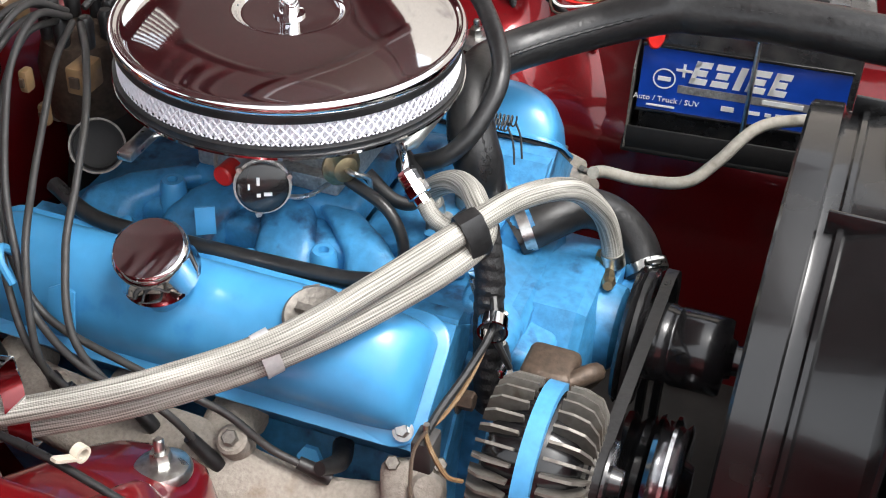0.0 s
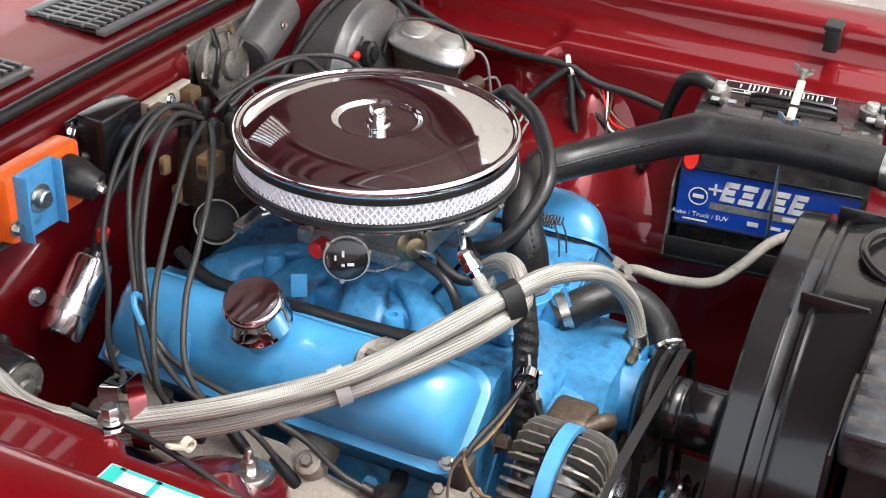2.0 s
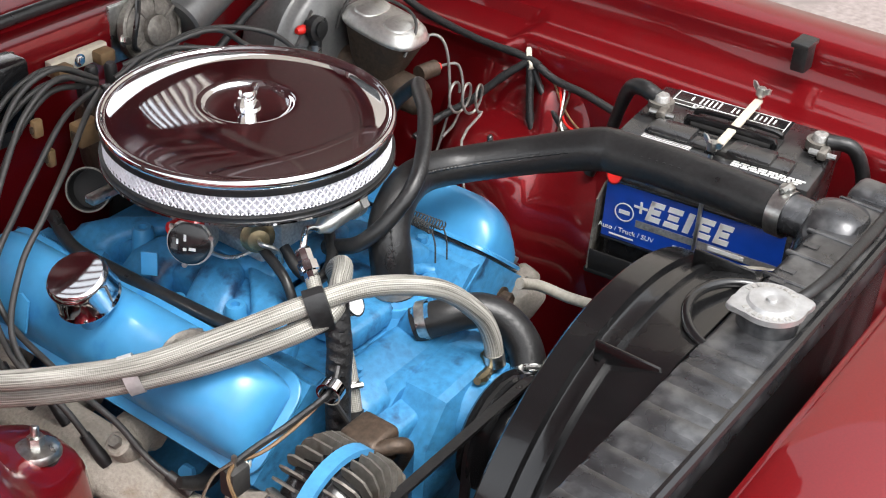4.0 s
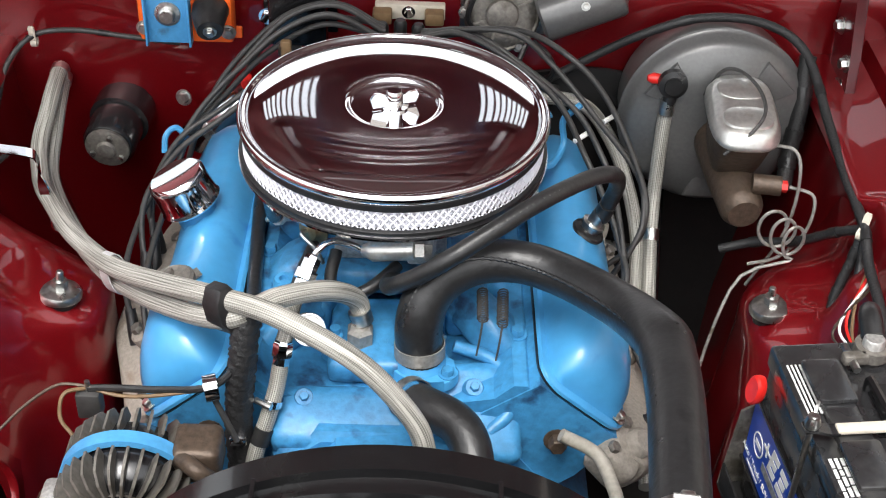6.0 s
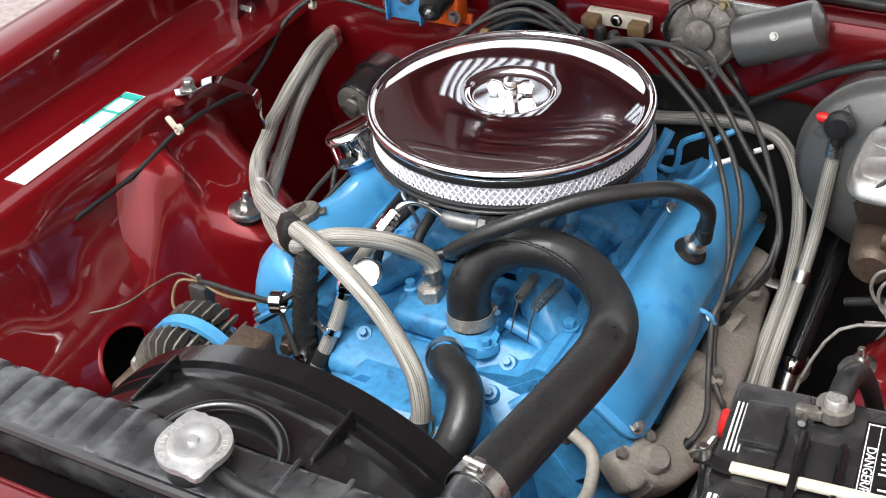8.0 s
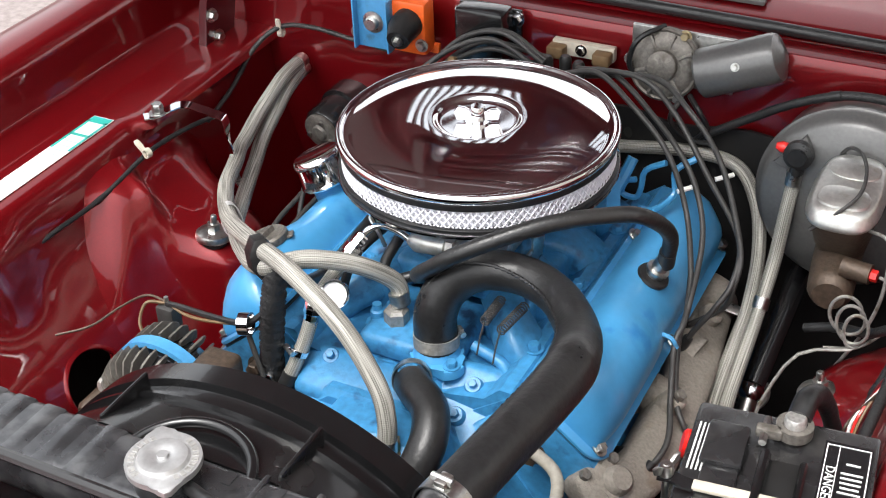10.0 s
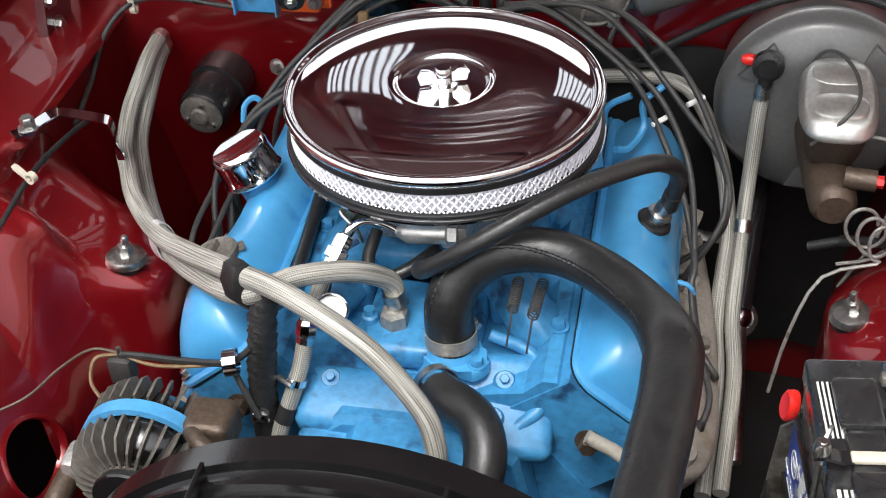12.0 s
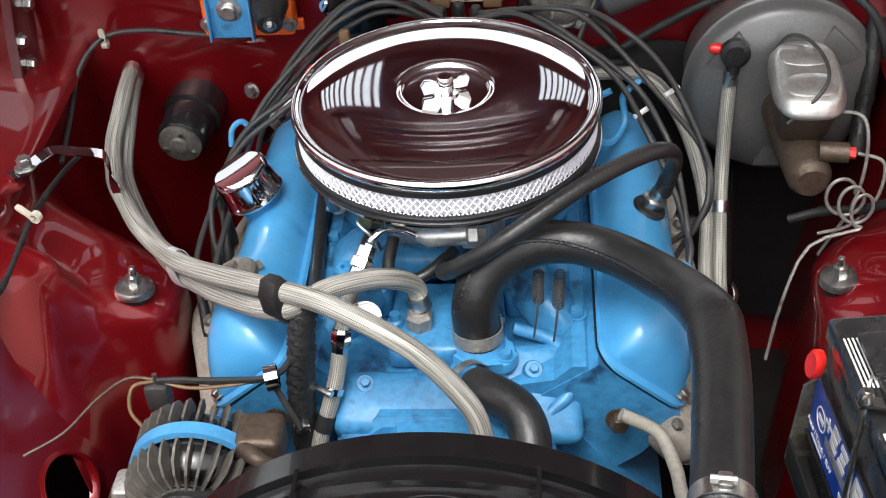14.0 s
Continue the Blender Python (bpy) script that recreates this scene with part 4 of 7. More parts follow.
pv = thing("breather_valve", "steel breather valve in a rubber grommet on the valve cover", "valve", (0.246, 0, 0.75))
pm = frame_of(bank(1, 0.0, -0.024, 0.086), bank_dir(1, -0.25, 0.95))
part("grommet", lathe(B(), [(0.0, 0), (0.020, 0), (0.0215, 0.003), (0.020, 0.006), (0.015, 0.008), (0, 0.008)], 32, pm), RUBBER, pv, "black rubber grommet")
part("valve_body", lathe(B(), [(0.012, 0.006), (0.012, 0.014), (0.015, 0.015), (0.015, 0.018), (0.010, 0.019), (0.010, 0.034), (0, 0.034)], 24, pm), STEEL, pv)
breather = line("breather_hose", "black rubber breather hose looping to the valve cover", "hose", [(0.004, -0.1214, 0.7834), (0.0016, -0.1753, 0.8134), (0.0345, -0.2003, 0.8504), (0.0777, -0.2002, 0.8846), (0.155, -0.1503, 0.9109), (0.2157, -0.0935, 0.9065), (0.2471, -0.0665, 0.8951), (0.262, -0.0194, 0.846), (0.2526, 0.002, 0.788)], 0.0098, RUBBER, 18, 8)

hose_print = B()
path = smooth_path([(0.0345, -0.2003, 0.8504), (0.0777, -0.2002, 0.8846), (0.155, -0.1503, 0.9109), (0.2157, -0.0935, 0.9065)], 12)
for k in range(3, 33):
    if k % 8 == 0:
        continue
    t = (path[k + 1] - path[k - 1]).normalized()
    out = (Vector((0.0, -0.62, 0.78)) - t * t.dot(Vector((0.0, -0.62, 0.78)))).normalized()
    m = Matrix((t, out.cross(t), out)).transposed().to_4x4()
    m.translation = path[k] + out * 0.0098
    box(hose_print, (0, 0, 0), (0.0026, 0.0016, 0.0004), 0, m)
tagged(part("hose_print", hose_print, WIRE, breather, "pale printed marking worn past reading", smooth=0), kind="stuff")
part("grip_end", tube(B(), [(0.2571, -0.006, 0.812), (0.2526, 0.002, 0.788)], [0.0108, 0.0112], 18, 2, False), RUBBER, breather)

# bypass hose between manifold and pump
bh = thing("bypass_hose", "short black moulded bypass hose on the water pump", "hose", (0.03, -0.25, 0.73))
part("hose_body", tube(B(), [(0.022, -0.245, 0.714), (0.047, -0.276, 0.730), (0.079, -0.302, 0.732), (0.094, -0.332, 0.720), (0.092, -0.362, 0.696), (0.075, -0.382, 0.668)], 0.0222, 24, 8), RUBBER, bh)
ring_clamp((0.030, -0.254, 0.722), (0.5, -0.85, 0.35), 0.0228, bh, turn=180)
ring_clamp((0.08, -0.379, 0.674), (-0.6, -0.5, -0.6), 0.0228, bh)
ring_clamp((0.0368, -0.2010, 0.748), (-0.04, 0.11, 1), 0.0268, hose, 0.016, DULLSTEEL, turn=120)
ring_clamp((0.2495, -0.584, 0.9075), (-0.12, -0.99, 0.03), 0.0268, hose, 0.018)
tagged(part("pump_outlet", tube(B(), [(0.02, -0.235, 0.70), (0.026, -0.25, 0.724), (0.033, -0.262, 0.73)], 0.017, 16), CAST_BLUE, wp))
tagged(part("pump_inlet", tube(B(), [(0.05, -0.34, 0.64), (0.065, -0.38, 0.655), (0.078, -0.38, 0.672)], 0.017, 16), CAST_BLUE, wp))

# fittings of the heater hoses
ft = thing("hose_fitting", "hex steel hose fitting on the intake manifold", "fitting", (-0.03, -0.179, 0.72))
part("hex_body", lathe(B(), [(0, 0), (0.016, 0), (0.016, 0.032), (0.012, 0.036), (0, 0.036)], 6, frame_of((-0.030, -0.179, 0.722), (0, 0, 1))), DULLSTEEL, ft)
ft = thing("hose_fitting", "steel hose nipple on the water pump", "fitting", (0.048, -0.34, 0.675))
part("hex_body", lathe(B(), [(0, 0), (0.0145, 0), (0.0145, 0.02), (0.011, 0.022), (0.011, 0.035), (0, 0.035)], 6, frame_of((0.048, -0.340, 0.668), (0, 0.02, 1))), BRASS, ft)
part("side_sensor", tube(B(), [(0.035, -0.348, 0.690), (0.015, -0.352, 0.692), (0.002, -0.354, 0.697)], [0.006, 0.008, 0.005], 8), BRASS, ft)
sn = thing("temperature_sender", "blue painted temperature sender on the manifold", "sender", (-0.058, -0.178, 0.72))
part("sender_body", lathe(B(), [(0, 0), (0.016, 0), (0.016, 0.012), (0.009, 0.014), (0.009, 0.03), (0.006, 0.032), (0.006, 0.04), (0, 0.04)], 12, frame_of((-0.058, -0.178, 0.715), (0, 0, 1))), BLUE, sn)

# clamp block, band and fender clip on the heater hoses
cb = thing("hose_separator", "black rubber block clamping the two heater hoses", "clamp", (-0.163, -0.263, 0.855))
cbm = frame_of((-0.165, -0.2565, 0.8455), (0.72, -0.58, 0.25))
out = [(0.0175 * math.cos(a), 0.028 * math.sin(a)) for a in [2 * math.pi * k / 8 + 0.39 for k in range(8)]]
part("block", plate(B(), out, 0.024, cbm @ pose(0, 0, -0.012), 0.005), RUBBER, cb)
bd = thing("hose_band", "bright metal band round the two heater hoses", "band", (-0.319, -0.13, 0.786))
bdm = frame_of((-0.3105, -0.1225, 0.7785), (0.72, -0.62, 0.25))
bm = B()
out, inn = [[(r * math.cos(a), (r + 0.0125) * math.sin(a)) for a in [2 * math.pi * k / 32 for k in range(32)]] for r in (0.0135, 0.0122)]
loft(bm, [[bdm @ Vector((x, y, z)) for x, y in ring] for ring, z in ((inn, -0.008), (out, -0.008), (out, 0.008), (inn, 0.008))], caps=False)
part("band_strip", bm, BRIGHT, bd)
hk = thing("hose_hanger", "chromed strip hanger holding the heater hoses to the fender", "hanger", (-0.523, 0.008, 0.826))


def strip(points, width, thick=0.0018):
    """A bent flat strip along a path, its width level and across it."""
    secs = []
    p = smooth_path(points, 6)
    for i, c in enumerate(p):
        t = (p[min(i + 1, len(p) - 1)] - p[max(i - 1, 0)]).normalized()
        sd = Vector((-t.y, t.x, 0)).normalized() * width
        up = t.cross(sd).normalized() * -thick
        secs.append([c + sd, c - sd, c - sd + up, c + sd + up])
    return loft(B(), secs)


part("strip", strip([(-0.537, -0.006, 0.829), (-0.522, 0.009, 0.829), (-0.508, 0.022, 0.836), (-0.493, 0.035, 0.8385), (-0.466, 0.043, 0.831), (-0.441, 0.049, 0.823), (-0.4345, 0.0505, 0.815), (-0.4325, 0.051, 0.79), (-0.4315, 0.052, 0.74), (-0.4285, 0.053, 0.712), (-0.415, 0.056, 0.703)], 0.0095), CHROME, hk)
part("bolt", hexbolt(B(), (-0.522, 0.009, 0.8305), (0, 0, 1), 0.009, 0.014), STEEL, hk)

# ---- carburettor ----
cb = thing("carburettor", "cast metal carburettor with brass and steel linkage", "carburettor", (0, 0, 0.775))
bm = B()
box(bm, (0, 0.0, 0.785), (0.13, 0.16, 0.02), 0.004)
box(bm, (0, -0.01, 0.82), (0.105, 0.18, 0.055), 0.008)
box(bm, (0, 0.0, 0.856), (0.115, 0.15, 0.022), 0.005)
part("body_casting", bm, ALU, cb)
part("air_horn", lathe(B(), [(0.062, 0.86), (0.062, 0.874), (0, 0.874)], 40), ALU, cb)
chm = frame_of((-0.104, -0.016, 0.811), (-0.85, -0.45, 0.25))
part("choke_housing", lathe(B(), [(0.0, 0.0), (0.024, 0.0), (0.024, 0.03), (0.028, 0.032), (0.028, 0.037), (0, 0.037)], 32, chm), ALU, cb)
choke = part("choke_cap", lathe(B(), [(0.0, 0.037), (0.0255, 0.037), (0.0255, 0.041), (0.022, 0.043), (0.0, 0.043)], 32, chm), PLASTIC, cb, "black choke cap with white marks")
bm = B()
for x, y, w, h in ((-0.004, 0.007, 0.003, 0.008), (0.005, -0.006, 0.008, 0.0035), (-0.004, -0.007, 0.004, 0.0035), (-0.013, 0.002, 0.0022, 0.006)):
    box(bm, (x, y, 0.0435), (w, h, 0.001), 0, chm)
part("mark", bm, WHITE, choke, smooth=0)
for a in (20, 140, 260):
    part("screw", hexbolt(B(), chm @ Vector((0.028 * math.cos(radians(a)), 0.028 * math.sin(radians(a)), 0.036)), (-0.85, -0.45, 0.25), 0.0035, 0.004, False), STEEL, cb)
part("red_cap", lathe(B(), [(0, 0), (0.011, 0), (0.011, 0.02), (0.009, 0.022), (0, 0.022)], 16, frame_of((-0.092, 0.022, 0.802), (-1, 0.1, 0.0))), REDPLASTIC, cb, "red plastic plug")
dm = frame_of((-0.085, -0.092, 0.830), (-0.6, -0.75, 0.12))
part("vacuum_pot", lathe(B(), [(0, -0.012), (0.012, -0.012), (0.017, -0.004), (0.0205, 0.0), (0.0205, 0.003), (0.016, 0.006), (0.013, 0.013), (0.007, 0.015), (0, 0.015)], 32, dm), BRASS, cb, "brass-coloured vacuum pot")
part("pot_rod", tube(B(), [dm @ Vector((0, 0, 0.01)), dm @ Vector((0.002, 0.0, 0.024)), dm @ Vector((0.02, -0.012, 0.02)), (-0.075, -0.12, 0.80)], 0.0028, 8), STEEL, cb)
part("pot_bracket", box(B(), (-0.062, -0.085, 0.838), (0.04, 0.02, 0.004), 0.001), STEEL, cb)
for p in ([(-0.06, 0.06, 0.80), (-0.10, 0.03, 0.795), (-0.10, -0.05, 0.79), (-0.07, -0.08, 0.80)], [(0.06, 0.05, 0.80), (0.095, -0.02, 0.80), (0.10, -0.09, 0.805)], [(-0.10, 0.02, 0.85), (-0.11, 0.06, 0.85), (-0.13, 0.09, 0.842)]):
    part("link_rod", tube(B(), p, 0.0026, 8), STEEL, cb)
part("throttle_lever", plate(B(), [(-0.012, -0.02), (0.012, -0.02), (0.02, 0.01), (0.0, 0.025), (-0.018, 0.012)], 0.003, pose(-0.098, 0.0, 0.795, 90, 0, -80), 0.0008), STEEL, cb)
part("linkage_plate", box(B(), (-0.135, 0.095, 0.842), (0.075, 0.016, 0.010), 0.002, pose(0, 0, 0)), STEEL, cb, "zinc-plated linkage plate")
part("lever_right", plate(B(), [(-0.01, -0.02), (0.012, -0.015), (0.018, 0.012), (-0.008, 0.022)], 0.003, pose(0.1, -0.05, 0.80, 90, 0, 80), 0.0008), STEEL, cb)
ff = thing("fuel_filter", "steel inline fuel filter on the carburettor inlet", "fuel filter", (0, -0.14, 0.835))
part("canister", tube(B(), [(0.032, -0.145, 0.842), (0.028, -0.144, 0.842), (0.012, -0.142, 0.839), (-0.018, -0.1375, 0.833), (-0.024, -0.1365, 0.832), (-0.03, -0.1355, 0.831)], [0.008, 0.0125, 0.0125, 0.0125, 0.009, 0.006], 20, 2, False), LIDPLATE, ff)
part("hex_nut", lathe(B(), [(0, 0), (0.014, 0), (0.014, 0.010), (0, 0.010)], 6, frame_of((0.03, -0.1445, 0.842), (1, -0.1, 0.1))), ALU, ff)
part("inlet_block", box(B(), (0.034, -0.125, 0.838), (0.03, 0.05, 0.03), 0.005), ALU, ff)
fl = thing("fuel_line", "bright steel and braided fuel line with chromed fittings", "fuel line", (-0.03, -0.135, 0.83))
part("steel_tube", tube(B(), [(-0.028, -0.1355, 0.831), (-0.045, -0.138, 0.842), (-0.063, -0.147, 0.851), (-0.076, -0.156, 0.846), (-0.083, -0.160, 0.834)], 0.0042, 12, 6), CHROME, fl)
FD = Vector((-0.35, -0.72, -0.6)).normalized()
FS = Vector((-0.081, -0.158, 0.838))
part("chrome_fitting", lathe(B(), [(0, 0), (0.009, 0), (0.010, 0.004), (0.010, 0.016), (0.0125, 0.017), (0.0125, 0.028), (0.009, 0.029), (0.009, 0.038), (0, 0.038)], 8, frame_of(FS, FD)), CHROME, fl)
part("upper_braid", tube(B(), [FS + FD * 0.036, FS + FD * 0.055, (-0.104, -0.222, 0.795), (-0.109, -0.238, 0.782)], 0.0088, 16), BRAID, fl)
part("lower_fitting", lathe(B(), [(0, 0), (0.0095, 0), (0.0115, 0.004), (0.0115, 0.018), (0.0095, 0.02), (0.0095, 0.032), (0, 0.032)], 8, frame_of((-0.108, -0.236, 0.786), (-0.12, -0.35, -0.9))), CHROME, fl)
part("lower_braid", tube(B(), [(-0.1115, -0.2465, 0.76), (-0.116, -0.258, 0.735), (-0.125, -0.272, 0.705), (-0.137, -0.288, 0.67), (-0.145, -0.295, 0.63)], 0.0092, 16), BRAID, fl)
part("rubber_sleeve", tube(B(), [(-0.128, -0.277, 0.695), (-0.134, -0.2845, 0.678)], 0.0105, 16, 2, False), RUBBER, fl)
ring_clamp((-0.120, -0.265, 0.722), (-0.25, -0.4, -0.88), 0.0096, fl, 0.008, CHROME)
gg = thing("fuel_gauge", "small chrome-rimmed fuel pressure gauge on the fuel line", "gauge", (-0.08, -0.238, 0.795))
gm = frame_of((-0.082, -0.232, 0.798), (0.25, -0.75, 0.55))
part("bezel", lathe(B(), [(0, -0.018), (0.015, -0.018), (0.0175, -0.008), (0.0185, 0.002), (0.0175, 0.005), (0.0155, 0.005), (0.0155, 0.002), (0, 0.002)], 40, gm), CHROME, gg)
part("dial", lathe(B(), [(0.0155, 0.0025), (0, 0.0027)], 40, gm), WHITE, gg, "white dial")
part("stem", tube(B(), [gm @ Vector((0, 0, -0.016)), (-0.095, -0.225, 0.79), (-0.106, -0.232, 0.786)], 0.005, 8), CHROME, gg)

# throttle return springs
for a, b in (((0.1042, -0.1596, 0.7975), (0.1036, -0.2050, 0.7960)), ((0.1283, -0.1457, 0.7854), (0.1251, -0.2072, 0.7913))):
    sp = thing("return_spring", "dark coiled steel throttle return spring", "spring", a, group="return springs")
    A, Bv = Vector(a), Vector(b)
    m = frame_of(A, Bv - A)
    L = (Bv - A).length
    pts = [m @ Vector((0.0058 * math.cos(0.75 * i), 0.0058 * math.sin(0.75 * i), L * i / 110)) for i in range(111)]
    part("coil", tube(B(), pts, 0.0010, 6, 1, False), WIRE, sp)
    part("hook_wire", tube(B(), [Bv, Bv + Vector((-0.002, -0.008, -0.018)), Bv + Vector((-0.005, -0.012, -0.042))], 0.0012, 6), WIRE, sp)
part("front_pad", box(B(), (0, 0, 0), (0.105, 0.115, 0.03), 0.014, pose(0.098, -0.236, 0.684, 33, 4, 8), 4), CAST_BLUE, im)
part("front_step", box(B(), (0, 0, 0), (0.19, 0.075, 0.05), 0.018, pose(-0.030, -0.252, 0.682, 24, 0, 0), 4), CAST_BLUE, im)
part("pump_ledge", box(B(), (0, 0, 0), (0.17, 0.05, 0.03), 0.010, pose(-0.030, -0.298, 0.662, 10, 0, 0), 3), CAST_BLUE, wp)
# raised web beside the thermostat
part("web_edge", tube(B(), [(0.0748, -0.1797, 0.734), (0.1173, -0.1842, 0.720), (0.1353, -0.2081, 0.711), (0.1374, -0.2408, 0.694), (0.1154, -0.2585, 0.679)], [0.007, 0.008, 0.008, 0.008, 0.007], 12, 6), CAST_BLUE, im)
# casting bosses and bolts on the engine front
for x, y, z, r in ((0.098, -0.228, 0.716, 0.009), (0.090, -0.262, 0.694, 0.009), (-0.088, -0.246, 0.712, 0.009)):
    part("boss", lathe(B(), [(0, -0.014), (r * 1.6, -0.014), (r * 1.25, -0.002), (r * 1.05, 0.002), (0, 0.002)], 20, frame_of((x, y, z), (0.1, -0.5, 0.85))), CAST_BLUE, eng)
    part("bolt", hexbolt(B(), Vector((x, y, z)) + Vector((0.1, -0.5, 0.85)) * 0.002, (0.1, -0.5, 0.85), r * 0.62, 0.005, False), CAST_BLUE, eng)
part("cast_block", box(B(), (0, 0, 0), (0.05, 0.03, 0.03), 0.012, pose(-0.11, -0.25, 0.66), 3), CAST_BLUE, eng)
for s in (-1, 1):
    part("head_bolt", hexbolt(B(), (s * 0.191, -0.261, 0.672), (0, -1, 0.1), 0.010, 0.014), BROWN, eng, "rusty head bolt")
    for y in (-0.16, -0.02, 0.12):
        part("intake_bolt", hexbolt(B(), (s * 0.147, y, 0.7365), (0, 0, 1), 0.008, 0.008), CAST_BLUE, im)
for x, y, z in ((-0.123, -0.09, 0.748), (-0.10, 0.09, 0.77), (0.1, -0.12, 0.735)):
    part("bolt_lug", lathe(B(), [(0, -0.03), (0.016, -0.03), (0.013, 0.0), (0.011, 0.004), (0.006, 0.004), (0.005, -0.002), (0, -0.002)], 20, pose(x, y, z)), BLUE, im)
part("tab", plate(B(), [(-0.010, 0), (0.010, 0), (0.010, 0.03), (-0.010, 0.03)], 0.003, pose(-0.150, 0.025, 0.757, 80, 0, -60), 0.001), BLUE, im, "blue bent sheet tab")
part("rear_bracket", tube(B(), [(0.1575, 0.155, 0.8003), (0.1433, 0.155, 0.7942), (0.138, 0.155, 0.7749), (0.1576, 0.155, 0.7721), (0.1649, 0.155, 0.7894), (0.1697, 0.155, 0.8174), (0.1976, 0.155, 0.8355)], 0.0042, 8, 3), BLUE, im, "bent blue wire bracket")
part("rear_bracket", tube(B(), [(0.12, 0.11, 0.76), (0.14, 0.14, 0.80), (0.15, 0.16, 0.83)], 0.008, 8), BLUE, im)

# taped loom beside the valve cover and the dark pipe behind it
tl = thing("taped_loom", "wrinkled black cloth-taped wiring loom at the engine front", "wiring loom", (-0.15, -0.265, 0.85))
pts = [(-0.137, -0.255, 0.848), (-0.144, -0.264, 0.82), (-0.147, -0.27, 0.79), (-0.151, -0.272, 0.76), (-0.154, -0.274, 0.73), (-0.156, -0.277, 0.69), (-0.155, -0.28, 0.64)]
bm = tube(B(), pts, 0.0145, 14, 14)
for v in bm.verts:
    w = 0.0011 * math.sin(v.co.z * 420 + v.co.x * 300) + 0.0008 * math.sin(v.co.z * 900 + v.co.y * 700)
    v.co.x += w
    v.co.y += w * 0.7
part("taped_sleeve", bm, TAPE, tl)
part("end_clip", box(B(), (-0.155, -0.292, 0.69), (0.018, 0.008, 0.012), 0.002), CHROME, tl)
line("cover_pipe", "dark rubber hose lying between manifold and valve cover", "hose", [(-0.15, 0.20, 0.77), (-0.168, 0.14, 0.755), (-0.166, 0.05, 0.752), (-0.160, -0.05, 0.750), (-0.154, -0.14, 0.752), (-0.150, -0.2, 0.775), (-0.145, -0.245, 0.81)], 0.0085, RUBBER, 12)
line("vacuum_hose", "thin black vacuum hose below the air cleaner", "hose", [(-0.085, -0.10, 0.815), (-0.10, -0.15, 0.80), (-0.11, -0.17, 0.76), (-0.12, -0.15, 0.72), (-0.13, -0.12, 0.72)], 0.0062, RUBBER, 10)
line("vacuum_hose", "thin black vacuum hose below the air cleaner", "hose", [(0.01, -0.12, 0.80), (-0.02, -0.15, 0.79), (-0.05, -0.158, 0.782), (-0.065, -0.14, 0.79), (-0.06, -0.11, 0.81)], 0.0072, RUBBER, 10)

# ---- alternator details ----
part("hub", lathe(B(), [(0.0, 0.04), (0.034, 0.042), (0.036, 0.046), (0.036, 0.052), (0.028, 0.054), (0.0, 0.054)], 40, am), ALUDARK, alt)
for rear in (0, 1):
    for k in range(30):
        a = 2 * math.pi * k / 30
        if rear:
            prof = [(0.064, -0.013), (0.0725, -0.013), (0.0725, -0.038), (0.066, -0.048), (0.05, -0.051), (0.05, -0.044)]
        else:
            prof = [(0.062, 0.013), (0.0725, 0.013), (0.0725, 0.026), (0.068, 0.041), (0.055, 0.05), (0.034, 0.053), (0.034, 0.044)]
        m = am @ pose(0, 0, 0, 0, 0, math.degrees(a)) @ Matrix(((1, 0, 0, 0), (0, 0, -1, 0.0011), (0, 1, 0, 0), (0, 0, 0, 1)))
        part("fin", plate(B(), prof, 0.0028, m), FINGREY, alt, smooth=0)
part("pulley", lathe(B(), [(0.014, 0.046), (0.036, 0.047), (0.037, 0.049), (0.028, 0.055), (0.037, 0.061), (0.036, 0.064), (0.014, 0.065), (0.012, 0.075), (0, 0.075)], 40, am), BLACKPAINT, alt)
part("bracket", box(B(), (-0.187, -0.345, 0.725), (0.05, 0.05, 0.045), 0.009, None, 3), BROWN, alt, "dirty cast bracket")
part("bracket_arm", tube(B(), [(-0.205, -0.36, 0.735), (-0.18, -0.385, 0.74), (-0.16, -0.37, 0.70), (-0.15, -0.34, 0.64)], 0.009, 10), BROWN, alt)
part("pivot_bolt", lathe(B(), [(0, -0.03), (0.013, -0.03), (0.013, 0.03), (0.009, 0.036), (0, 0.036)], 16, frame_of((-0.343, -0.385, 0.665), (0, -1, 0))), BROWN, alt)
part("mount_ear", box(B(), (-0.33, -0.37, 0.675), (0.035, 0.04, 0.035), 0.008), ALU, alt)
part("connector", box(B(), (-0.313, -0.272, 0.722), (0.026, 0.020, 0.034), 0.003), WIRE, alt, "grey plug")
part("stud", tube(B(), [(-0.313, -0.272, 0.735), (-0.313, -0.272, 0.752)], 0.003, 8, 1, False), STEEL, alt)
line("alternator_wire", "thin wires from the alternator through a chrome ring", "wire", [(-0.313, -0.272, 0.742), (-0.285, -0.274, 0.745), (-0.235, -0.282, 0.752), (-0.18, -0.286, 0.762), (-0.150, -0.274, 0.785)], 0.004, RUBBER, 8, group="alternator wires")
line("alternator_wire", "thin tan wire from the alternator", "wire", [(-0.315, -0.272, 0.745), (-0.28, -0.278, 0.738), (-0.24, -0.285, 0.746), (-0.19, -0.287, 0.758)], 0.0022, TAN, 6, group="alternator wires")
line("alternator_wire", "thin loose brown wire beside the alternator", "wire", [(-0.313, -0.272, 0.745), (-0.345, -0.272, 0.745), (-0.38, -0.285, 0.725), (-0.415, -0.31, 0.70), (-0.455, -0.335, 0.69)], 0.0018, BROWN, 6, group="alternator wires")
